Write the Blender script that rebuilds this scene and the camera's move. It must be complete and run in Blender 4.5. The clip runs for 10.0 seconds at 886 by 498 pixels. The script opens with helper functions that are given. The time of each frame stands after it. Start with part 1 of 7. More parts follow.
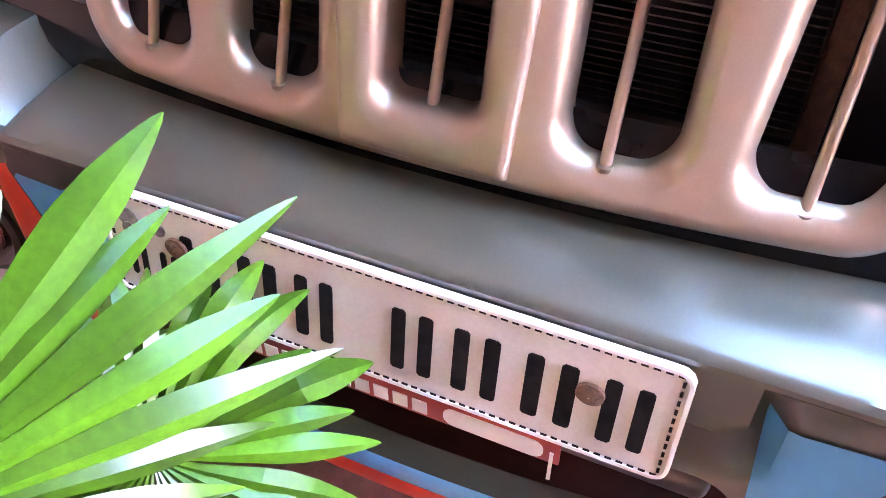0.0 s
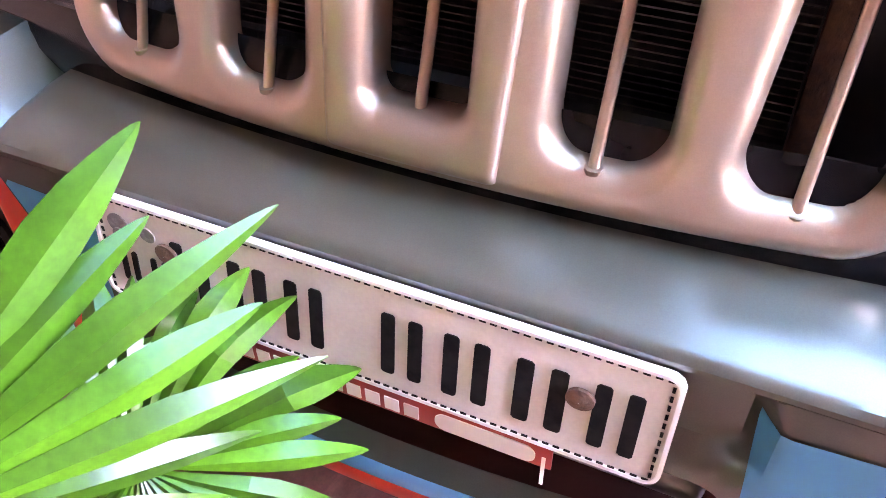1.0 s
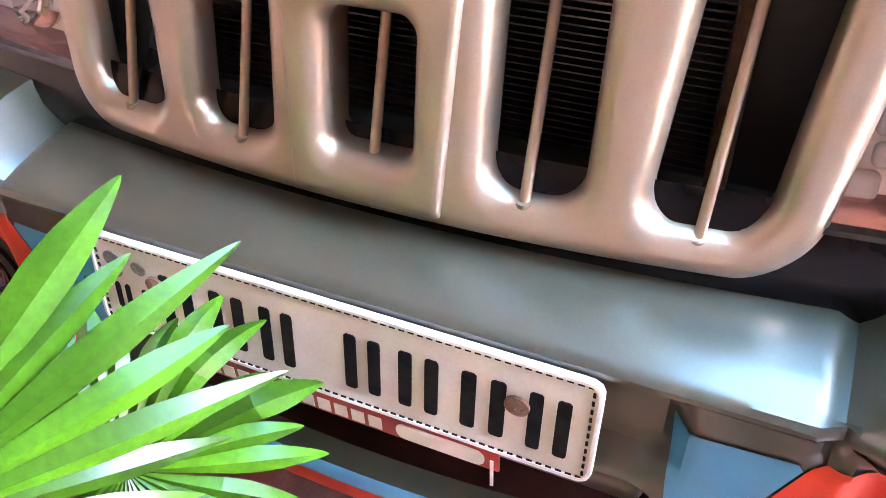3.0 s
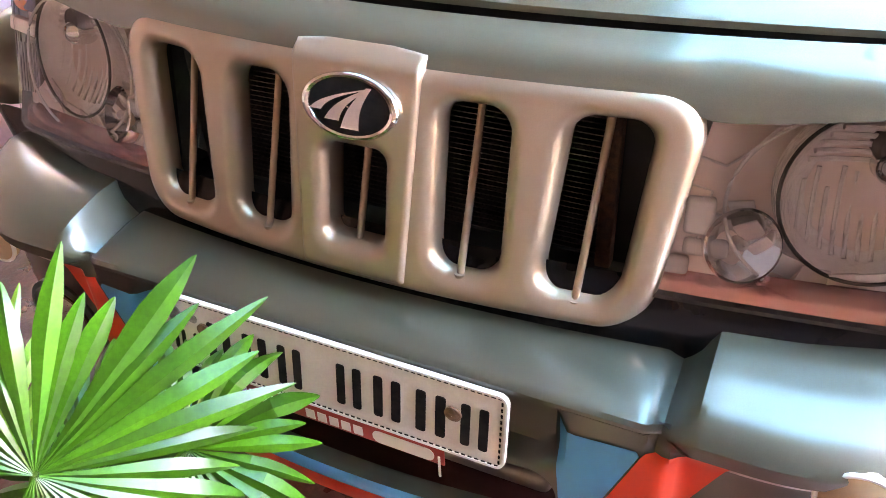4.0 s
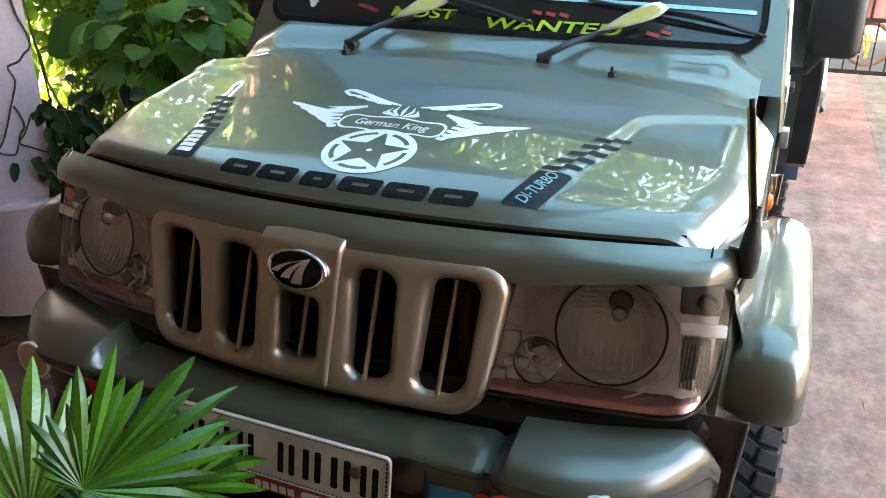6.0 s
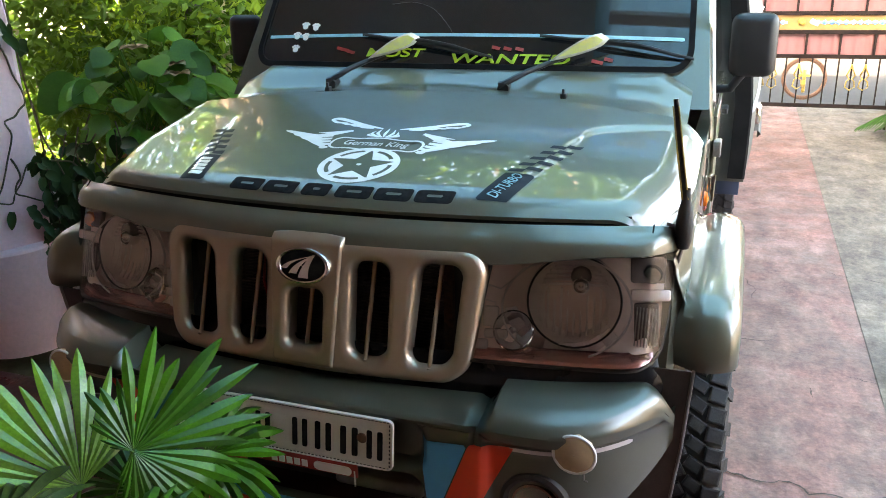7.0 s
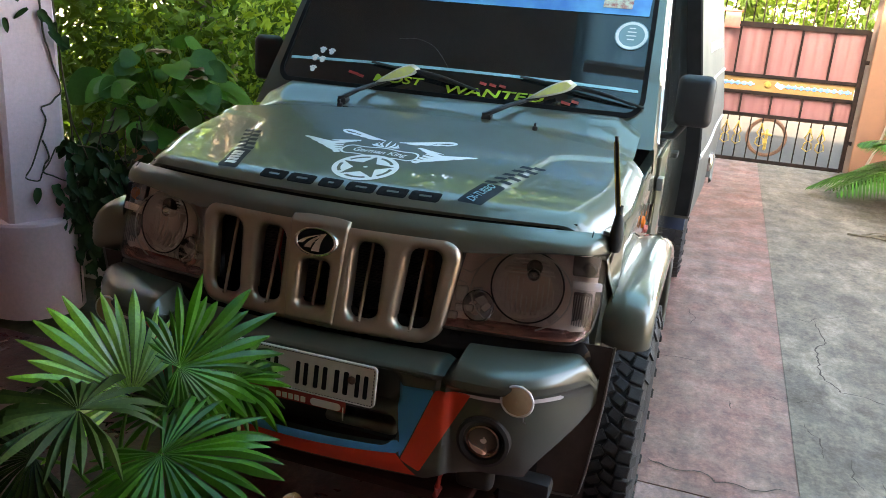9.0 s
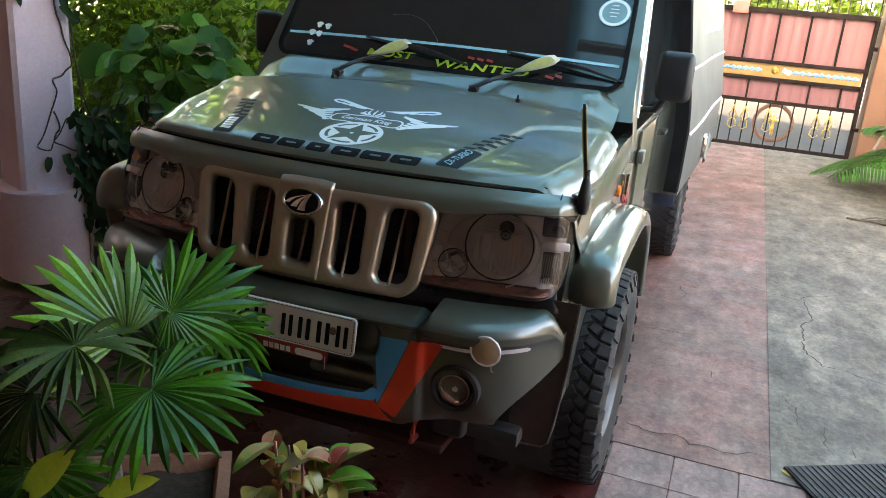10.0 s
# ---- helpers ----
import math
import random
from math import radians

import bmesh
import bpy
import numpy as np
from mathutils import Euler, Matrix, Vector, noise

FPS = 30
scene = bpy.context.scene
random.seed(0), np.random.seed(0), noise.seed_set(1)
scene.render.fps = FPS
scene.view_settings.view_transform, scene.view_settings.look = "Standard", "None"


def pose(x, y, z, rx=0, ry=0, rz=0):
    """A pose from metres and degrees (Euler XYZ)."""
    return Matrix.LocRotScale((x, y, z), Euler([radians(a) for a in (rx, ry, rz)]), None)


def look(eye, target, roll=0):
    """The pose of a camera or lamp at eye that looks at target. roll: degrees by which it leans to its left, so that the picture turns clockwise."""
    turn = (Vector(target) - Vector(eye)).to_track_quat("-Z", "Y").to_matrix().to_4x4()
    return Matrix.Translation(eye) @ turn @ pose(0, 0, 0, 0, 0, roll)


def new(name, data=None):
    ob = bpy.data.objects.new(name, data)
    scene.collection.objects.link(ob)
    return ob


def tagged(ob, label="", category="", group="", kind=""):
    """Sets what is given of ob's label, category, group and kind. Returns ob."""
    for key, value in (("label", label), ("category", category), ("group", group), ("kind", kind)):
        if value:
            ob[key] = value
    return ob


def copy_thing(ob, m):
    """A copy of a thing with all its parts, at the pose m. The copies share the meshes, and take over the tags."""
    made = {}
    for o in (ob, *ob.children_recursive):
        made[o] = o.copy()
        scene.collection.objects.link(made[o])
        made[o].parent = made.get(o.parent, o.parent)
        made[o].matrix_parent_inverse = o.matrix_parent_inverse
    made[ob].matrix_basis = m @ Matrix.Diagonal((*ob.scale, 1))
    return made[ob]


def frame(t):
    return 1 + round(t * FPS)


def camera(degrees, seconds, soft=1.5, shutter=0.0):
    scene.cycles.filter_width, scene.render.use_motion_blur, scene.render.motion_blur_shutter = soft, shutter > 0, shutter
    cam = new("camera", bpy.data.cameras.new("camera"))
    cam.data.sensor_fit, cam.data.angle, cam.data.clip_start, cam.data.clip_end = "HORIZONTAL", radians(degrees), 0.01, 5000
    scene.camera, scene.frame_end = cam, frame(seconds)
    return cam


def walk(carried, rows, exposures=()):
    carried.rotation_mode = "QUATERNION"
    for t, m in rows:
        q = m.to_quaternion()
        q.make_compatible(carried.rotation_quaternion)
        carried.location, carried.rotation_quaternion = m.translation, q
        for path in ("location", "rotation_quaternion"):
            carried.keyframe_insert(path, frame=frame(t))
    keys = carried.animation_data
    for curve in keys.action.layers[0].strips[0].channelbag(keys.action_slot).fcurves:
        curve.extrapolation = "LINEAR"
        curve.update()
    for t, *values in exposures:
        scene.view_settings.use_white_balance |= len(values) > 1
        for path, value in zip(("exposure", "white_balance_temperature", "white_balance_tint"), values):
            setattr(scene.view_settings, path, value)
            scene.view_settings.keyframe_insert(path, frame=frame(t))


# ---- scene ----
cam = camera(57.3, 10.0, soft=0.9, shutter=0.0)
PATH = [
    (0, (0.218, -0.37, 1.112), (-0.39, 0.979, -0.234), -0.0),
    (0.5, (0.225, -0.366, 1.108), (-0.387, 0.977, -0.241), -0.3),
    (1, (0.228, -0.358, 1.113), (-0.396, 0.978, -0.238), -1.0),
    (1.5, (0.242, -0.356, 1.123), (-0.396, 0.979, -0.222), -1.9),
    (2, (0.269, -0.36, 1.136), (-0.366, 0.983, -0.202), -2.3),
    (2.2, (0.285, -0.358, 1.141), (-0.357, 0.976, -0.204), -2.9),
    (3.3, (0.303, -0.422, 1.196), (-0.376, 0.97, -0.069), -2.6),
    (3.5, (0.338, -0.45, 1.23), (-0.371, 0.954, -0.005), -3.1),
    (4, (0.453, -0.577, 1.344), (-0.283, 0.872, 0.177), -2.8),
    (4.5, (0.496, -0.711, 1.453), (-0.22, 0.818, 0.381), -1.0),
    (5, (0.55, -0.817, 1.515), (-0.17, 0.785, 0.558), 0.7),
    (5.5, (0.671, -0.889, 1.537), (-0.07, 0.761, 0.685), 1.2),
    (5.7, (0.704, -0.924, 1.549), (-0.025, 0.744, 0.719), 1.3),
    (6.8, (0.772, -1.171, 1.515), (0.099, 0.594, 0.859), -1.9),
    (7, (0.797, -1.237, 1.521), (0.144, 0.535, 0.863), -1.4),
    (7.5, (0.856, -1.418, 1.532), (0.235, 0.37, 0.885), 0.2),
    (8, (0.825, -1.543, 1.561), (0.24, 0.266, 0.94), 2.1),
    (8.5, (0.829, -1.61, 1.565), (0.255, 0.21, 0.967), 3.4),
    (9, (0.917, -1.657, 1.57), (0.322, 0.159, 0.978), 4.2),
    (9.5, (1.016, -1.721, 1.561), (0.403, 0.083, 0.952), 4.7),
    (10, (1.059, -1.754, 1.548), (0.435, 0.04, 0.923), 4.7),
]
EXPOSURES = [(0.0, 7.95, 8000, 52), (2.2, 8.0, 8100, 50), (3.5, 7.85, 8600, 28), (4.5, 6.6, 9400, 31), (5.5, 5.55, 9300, 22), (7.0, 5.27, 9100, 17), (8.5, 4.85, 8950, 16), (10.0, 4.75, 8950, 15)]
walk(cam, [(t, look(eye, target, roll)) for t, eye, target, roll in PATH], EXPOSURES)

# ---- light ----
world = bpy.data.worlds.new("sky")
scene.world = world
world.use_nodes = True
sky = world.node_tree.nodes.new("ShaderNodeTexSky")
sky.sky_type, sky.sun_disc = "NISHITA", False
sky.sun_elevation, sky.sun_rotation = radians(27), radians(191)
sky.air_density, sky.dust_density = 1.0, 1.5
back = world.node_tree.nodes["Background"]
back.inputs["Strength"].default_value = 0.15
world.node_tree.links.new(sky.outputs[0], back.inputs[0])
sun = new("sun", bpy.data.lights.new("sun", "SUN"))
sun.data.energy, sun.data.angle, sun.data.color = 1.8, radians(0.6), (1.0, 0.94, 0.84)
sun.matrix_world = look((-1.5, -8.0, 4.2), (0, 0, 0))
# ---- materials ----
def mat(name, color, rough=0.5, metal=0.0, second=None, scale=8.0, mix=0.5, fine=0.0, fine_scale=300.0, bump=0.0, bump_scale=120.0,
        coat=0.0, rough_var=0.0, spec=0.5, obj_random=0.0):
    """A surface with large stains (second colour), fine grain, relief and uneven gloss."""
    m = bpy.data.materials.new(name)
    m.use_nodes = True
    nt = m.node_tree
    p = nt.nodes["Principled BSDF"]
    p.inputs["Roughness"].default_value, p.inputs["Metallic"].default_value = rough, metal
    p.inputs["Coat Weight"].default_value, p.inputs["Coat Roughness"].default_value = coat, 0.025
    p.inputs["Coat IOR"].default_value = 1.55
    p.inputs["Specular IOR Level"].default_value = spec
    tc = nt.nodes.new("ShaderNodeTexCoord")

    def tex(sc, detail=4.0, rougher=0.6):
        n = nt.nodes.new("ShaderNodeTexNoise")
        n.inputs["Scale"].default_value, n.inputs["Detail"].default_value, n.inputs["Roughness"].default_value = sc, detail, rougher
        nt.links.new(tc.outputs["Object"], n.inputs["Vector"])
        return n.outputs["Fac"]

    def ramp(fac, lo, hi, a=0.35, b=0.65):
        r = nt.nodes.new("ShaderNodeMapRange")
        r.inputs["From Min"].default_value, r.inputs["From Max"].default_value = a, b
        r.inputs["To Min"].default_value, r.inputs["To Max"].default_value = lo, hi
        nt.links.new(fac, r.inputs["Value"])
        return r.outputs["Result"]

    def blend(kind, fac, a, b):
        x = nt.nodes.new("ShaderNodeMix")
        x.data_type, x.blend_type = "RGBA", kind
        for sock, v in ((x.inputs["Factor"], fac), (x.inputs["A"], a), (x.inputs["B"], b)):
            if isinstance(v, bpy.types.NodeSocket):
                nt.links.new(v, sock)
            else:
                sock.default_value = v
        return x.outputs["Result"]

    col = (*color, 1)
    if second:
        col = blend("MIX", ramp(tex(scale), 0.0, mix * 2), col, (*second, 1))
    if fine:
        col = blend("MULTIPLY", 1.0, col, blend("MIX", ramp(tex(fine_scale, 2.0), 0, 1, 0.3, 0.7), (1 - fine,) * 3 + (1,), (1 + fine,) * 3 + (1,)))
    if obj_random:
        info = nt.nodes.new("ShaderNodeObjectInfo")
        col = blend("MULTIPLY", 1.0, col, blend("MIX", info.outputs["Random"], (1 - obj_random,) * 3 + (1,), (1 + obj_random,) * 3 + (1,)))
    if isinstance(col, tuple):
        p.inputs["Base Color"].default_value = col
    else:
        nt.links.new(col, p.inputs["Base Color"])
    if rough_var:
        nt.links.new(ramp(tex(scale * 2.3), max(0.02, rough - rough_var), rough + rough_var), p.inputs["Roughness"])
    if bump:
        bn = nt.nodes.new("ShaderNodeBump")
        bn.inputs["Strength"].default_value, bn.inputs["Distance"].default_value = bump, 0.01
        nt.links.new(tex(bump_scale, 5.0), bn.inputs["Height"])
        nt.links.new(bn.outputs[0], p.inputs["Normal"])
    return m


def glass(name, tint=(1, 1, 1), rough=0.0):
    m = bpy.data.materials.new(name)
    m.use_nodes = True
    nt = m.node_tree
    nt.nodes.remove(nt.nodes["Principled BSDF"])
    clear, gloss, fres, mx = (nt.nodes.new(k) for k in ("ShaderNodeBsdfTransparent", "ShaderNodeBsdfGlossy", "ShaderNodeFresnel", "ShaderNodeMixShader"))
    clear.inputs["Color"].default_value = (*tint, 1)
    gloss.inputs["Roughness"].default_value = rough
    fres.inputs["IOR"].default_value = 1.5
    nt.links.new(fres.outputs[0], mx.inputs["Fac"])
    nt.links.new(clear.outputs[0], mx.inputs[1])
    nt.links.new(gloss.outputs[0], mx.inputs[2])
    nt.links.new(mx.outputs[0], nt.nodes["Material Output"].inputs[0])
    return m


PAINT = mat("olive_paint", (0.118, 0.120, 0.088), 0.36, 0.40, (0.106, 0.108, 0.079), 3.0, 0.5, fine=0.10, fine_scale=900, coat=1.0, rough_var=0.03)
PAINT.node_tree.nodes["Principled BSDF"].inputs["Coat IOR"].default_value = 1.6
PAINT.node_tree.nodes["Principled BSDF"].inputs["Coat Roughness"].default_value = 0.012
DULL_PAINT = mat("scuffed_olive_paint", (0.056, 0.062, 0.043), 0.42, 0.30, (0.046, 0.051, 0.035), 3.0, 0.5, fine=0.12, fine_scale=900, coat=0.95, rough_var=0.04)
DULL_PAINT.node_tree.nodes["Principled BSDF"].inputs["Coat Roughness"].default_value = 0.20
DULL_PAINT.node_tree.nodes["Principled BSDF"].inputs["Coat IOR"].default_value = 1.68
BRONZE = mat("champagne_paint", (0.41, 0.308, 0.230), 0.34, 0.75, (0.37, 0.280, 0.210), 5.0, 0.5, fine=0.05, fine_scale=900, coat=0.3, rough_var=0.03)
BLACK = mat("black_plastic", (0.012, 0.012, 0.013), 0.45, 0.0, (0.02, 0.02, 0.02), 9.0, 0.5, bump=0.05)
RUBBER = mat("black_rubber", (0.014, 0.014, 0.014), 0.65, 0.0, (0.03, 0.028, 0.026), 12.0, 0.5, bump=0.15, bump_scale=80)
TYRE = mat("tyre_rubber", (0.011, 0.011, 0.012), 0.7, 0.0, (0.026, 0.024, 0.022), 9.0, 0.4, fine=0.2, bump=0.25, bump_scale=60)
CHROME = mat("chrome", (0.75, 0.74, 0.73), 0.09, 1.0, rough_var=0.03)
REFLECTOR = mat("lamp_reflector", (0.97, 0.92, 0.90), 0.08, 0.12, (0.90, 0.83, 0.81), 30.0, 0.5, bump=0.9, bump_scale=24)
FOG_BOWL = mat("dim_fog_bowl", (0.42, 0.27, 0.22), 0.16, 0.9, (0.30, 0.20, 0.17), 40.0, 0.5, bump=0.4, bump_scale=60)
SILVER = mat("silver_plastic", (0.86, 0.81, 0.80), 0.22, 0.25, (0.74, 0.69, 0.68), 10.0, 0.5)
FACETED = mat("faceted_foil", (0.95, 0.84, 0.84), 0.08, 0.35, (0.86, 0.78, 0.77), 20.0, 0.5, bump=0.6, bump_scale=26)
STEEL = mat("worn_steel", (0.30, 0.29, 0.28), 0.4, 0.8, (0.18, 0.16, 0.15), 12.0, 0.5, bump=0.1)
WHITE = mat("white_vinyl", (0.80, 0.80, 0.78), 0.4, 0.0, (0.72, 0.72, 0.70), 20.0, 0.4)
PLATE = mat("white_plate", (0.66, 0.61, 0.55), 0.35, 0.0, (0.58, 0.53, 0.47), 14.0, 0.5, fine=0.04)
INK = mat("black_vinyl", (0.008, 0.008, 0.009), 0.7, 0.0, (0.016, 0.015, 0.015), 60.0, 0.6, spec=0.05)
BLUE = mat("blue_vinyl", (0.03, 0.30, 0.52), 0.38, 0.0, (0.035, 0.26, 0.46), 10.0, 0.5)
ORANGE = mat("orange_red_vinyl", (0.74, 0.050, 0.018), 0.38, 0.0, (0.64, 0.05, 0.018), 10.0, 0.5)
NAVY = mat("navy_vinyl", (0.010, 0.015, 0.020), 0.6, 0.0, (0.016, 0.021, 0.027), 20.0, 0.5, spec=0.15)
GREY_INK = mat("grey_seal", (0.28, 0.27, 0.26), 0.5, 0.0, (0.16, 0.155, 0.15), 150.0, 0.7)
RUST = mat("rusted_bolt", (0.09, 0.05, 0.035), 0.75, 0.3, (0.16, 0.08, 0.045), 90.0, 0.6, bump=0.4, bump_scale=200)
TAN = mat("faded_reflector", (0.55, 0.40, 0.24), 0.4, 0.0, (0.45, 0.33, 0.21), 30.0, 0.5)
AMBER = mat("amber_lens", (0.75, 0.16, 0.02), 0.15, 0.0, spec=0.8)
RED = mat("red_paint", (0.42, 0.03, 0.02), 0.4, 0.0, (0.3, 0.03, 0.025), 12.0, 0.5)
LIME = mat("lime_vinyl", (0.42, 0.58, 0.03), 0.5, 0.0, (0.36, 0.52, 0.04), 40.0, 0.5)
PALE_LIME = mat("pale_lime_print", (0.62, 0.70, 0.22), 0.4, 0.0, (0.55, 0.60, 0.30), 60.0, 0.5)
PALE_BLUE = mat("pale_blue_film", (0.30, 0.56, 0.62), 0.4, 0.0, (0.24, 0.48, 0.55), 25.0, 0.5)
GOLD = mat("gold_paint", (0.17, 0.12, 0.035), 0.4, 0.4, (0.5, 0.33, 0.07), 20.0, 0.5)
CLEAR = glass("lamp_glass", (0.99, 0.99, 0.99), 0.02)
TINT = mat("dark_glass", (0.020, 0.022, 0.022), 0.03, 0.0, (0.010, 0.011, 0.011), 3.0, 0.6, spec=0.7)
TERRACOTTA = mat("terracotta", (0.40, 0.17, 0.10), 0.8, 0.0, (0.48, 0.24, 0.16), 6.0, 0.5, fine=0.1, fine_scale=120, bump=0.2, bump_scale=60)
SOIL = mat("soil", (0.05, 0.035, 0.025), 0.95, 0.0, (0.09, 0.06, 0.04), 30.0, 0.5, bump=0.8, bump_scale=40)
PINK_WALL = mat("pink_plaster", (0.90, 0.66, 0.71), 0.75, 0.0, (0.82, 0.57, 0.62), 2.5, 0.5, fine=0.05, fine_scale=60, bump=0.12, bump_scale=50)
# wall pink darkened far below the column's, to keep the porch dim
DIM_HOUSE_WALL = mat("darkened_house_pink", (0.22, 0.135, 0.122), 0.7, 0.0, (0.19, 0.117, 0.107), 2.5, 0.5, fine=0.05, fine_scale=60, bump=0.12, bump_scale=50)
BOARDS = mat("ceiling_boards", (0.62, 0.49, 0.43), 0.6, 0.0, (0.55, 0.43, 0.375), 6.0, 0.5, fine=0.1, fine_scale=40)
SEAL = mat("matt_black_seal", (0.006, 0.006, 0.006), 0.75, 0.0, (0.012, 0.011, 0.011), 12.0, 0.5, spec=0.08)
PALE_WALL = mat("pale_plaster", (0.62, 0.57, 0.55), 0.8, 0.0, (0.5, 0.45, 0.43), 3.0, 0.5, fine=0.05, fine_scale=60, bump=0.12, bump_scale=50)


# ---- mesh helpers ----
def part(name, bm, material, parent=None, label="", smooth=True, sharp=38):
    me = bpy.data.meshes.new(name)
    bm.normal_update()
    bm.to_mesh(me)
    bm.free()
    me.materials.append(material)
    if smooth:
        me.polygons.foreach_set("use_smooth", [True] * len(me.polygons))
        me.set_sharp_from_angle(angle=radians(sharp))
    ob = new(name, me)
    ob.parent = parent
    if label:
        tagged(ob, label)
    return ob


def thing(name, label, category, at=(0, 0, 0), group=""):
    ob = new(name)
    ob.empty_display_size = 0.1
    ob.location = at
    return tagged(ob, label, category, group)


def box(bm, c, s, bevel=0.0, rot=None, segs=2):
    """A box of size s round c, its edges rounded."""
    m = Matrix.Translation(c) @ (rot if rot else Matrix()) @ Matrix.Diagonal((*s, 1))
    made = bmesh.ops.create_cube(bm, size=1.0, matrix=m)["verts"]
    if bevel:
        edges = list({e for v in made for e in v.link_edges})
        bmesh.ops.bevel(bm, geom=edges, offset=bevel, segments=segs, profile=0.5, affect="EDGES")
    return bm


def disc(bm, c, r, depth, axis="y", segs=32, r2=None):
    turn = {"x": pose(0, 0, 0, 0, 90, 0), "y": pose(0, 0, 0, 90, 0, 0), "z": Matrix()}[axis]
    bmesh.ops.create_cone(bm, cap_ends=True, segments=segs, radius1=r, radius2=r if r2 is None else r2, depth=depth, matrix=Matrix.Translation(c) @ turn)
    return bm


def loft(bm, rows, closed=False, cap=False):
    """A sheet through rows of points."""
    vs = [[bm.verts.new(p) for p in row] for row in rows]
    n = len(vs[0])
    for a, b in zip(vs, vs[1:]):
        for i in range(n if closed else n - 1):
            j = (i + 1) % n
            bm.faces.new((a[i], a[j], b[j], b[i]))
    if cap:
        bm.faces.new(vs[0][::-1])
        bm.faces.new(vs[-1])
    return bm


def tube(bm, pts, r, segs=8, r_end=None):
    """A round rod along pts, tapering to r_end."""
    pts = [Vector(p) for p in pts]
    rows = []
    for i, p in enumerate(pts):
        d = (pts[min(i + 1, len(pts) - 1)] - pts[max(i - 1, 0)]).normalized()
        up = Vector((0, 0, 1)) if abs(d.z) < 0.9 else Vector((1, 0, 0))
        a = d.cross(up).normalized()
        b = d.cross(a)
        k = r if r_end is None else r + (r_end - r) * i / (len(pts) - 1)
        rows.append([p + (a * math.cos(t) + b * math.sin(t)) * k for t in (2 * math.pi * j / segs for j in range(segs))])
    return loft(bm, rows, closed=True, cap=True)


def lathe(bm, c, profile, segs=32, axis="z"):
    """A turned shape: profile rows of (radius, height)."""
    rows = []
    for r, h in profile:
        row = []
        for j in range(segs):
            a = 2 * math.pi * j / segs
            u, v = r * math.cos(a), r * math.sin(a)
            row.append(Vector(c) + Vector({"z": (u, v, h), "y": (u, h, -v), "x": (h, u, v)}[axis]))
        rows.append(row)
    return loft(bm, rows, closed=True)


def ring(bm, c, big, small, axis="y", segs=36, sides=8, squash=1.0):
    rows = []
    for i in range(segs + 1):
        a = 2 * math.pi * i / segs
        row = []
        for j in range(sides):
            b = 2 * math.pi * j / sides
            k = big + small * math.cos(b)
            u, v, w = k * math.cos(a), k * math.sin(a) * squash, small * math.sin(b)
            row.append(Vector(c) + Vector({"y": (u, w, v), "z": (u, v, w), "x": (w, u, v)}[axis]))
        rows.append(row)
    return loft(bm, rows, closed=True)


def sheet(bm, xs, zs, surface, inside, thick=0.0):
    """A skin over the grid xs by zs, kept where inside(x, z) > 0 and cut cleanly where inside is 0.
    surface(x, z) gives the place; thick: the depth to which the border is turned in along y."""
    h = min(xs[1] - xs[0], zs[1] - zs[0])
    val = {(i, k): inside(x, z) for i, x in enumerate(xs) for k, z in enumerate(zs)}
    made = {}

    def node(q):
        if q not in made:
            made[q] = bm.verts.new(surface(xs[q[0]], zs[q[1]]))
        return made[q]

    def cut(p, q):
        key = (min(p, q), max(p, q))
        if key not in made:
            lo, hi = (p, q) if val[p] > 0 else (q, p)
            ax, az, bx, bz = xs[lo[0]], zs[lo[1]], xs[hi[0]], zs[hi[1]]
            t0, t1 = 0.0, 1.0
            for _ in range(9):
                t = (t0 + t1) / 2
                if inside(ax + (bx - ax) * t, az + (bz - az) * t) > 0:
                    t0 = t
                else:
                    t1 = t
            made[key] = bm.verts.new(surface(ax + (bx - ax) * t0, az + (bz - az) * t0))
        return made[key]

    for i in range(len(xs) - 1):
        for k in range(len(zs) - 1):
            quad = ((i, k), (i + 1, k), (i + 1, k + 1), (i, k + 1))
            if not any(val[q] > 0 for q in quad):
                continue
            ringed = []
            for p, q in zip(quad, quad[1:] + quad[:1]):
                if val[p] > 0:
                    ringed.append(node(p))
                if (val[p] > 0) != (val[q] > 0):
                    ringed.append(cut(p, q))
            if len(ringed) > 2:
                bm.faces.new(ringed)
    bmesh.ops.remove_doubles(bm, verts=bm.verts, dist=h * 0.05)
    if thick:
        edges = [e for e in bm.edges if len(e.link_faces) == 1]
        grown = bmesh.ops.extrude_edge_only(bm, edges=edges)["geom"]
        bmesh.ops.translate(bm, verts=[g for g in grown if isinstance(g, bmesh.types.BMVert)], vec=(0, thick, 0))
    bmesh.ops.recalc_face_normals(bm, faces=bm.faces)
    return bm


def steps(a, b, d):
    n = max(2, round((b - a) / d) + 1)
    return [a + (b - a) * i / (n - 1) for i in range(n)]


def rounded(x, z, cx, cz, hx, hz, r):
    """Signed distance into a rounded rectangle (inside: plus)."""
    qx, qz = abs(x - cx) - hx + r, abs(z - cz) - hz + r
    return -(math.hypot(max(qx, 0), max(qz, 0)) + min(max(qx, qz), 0) - r)


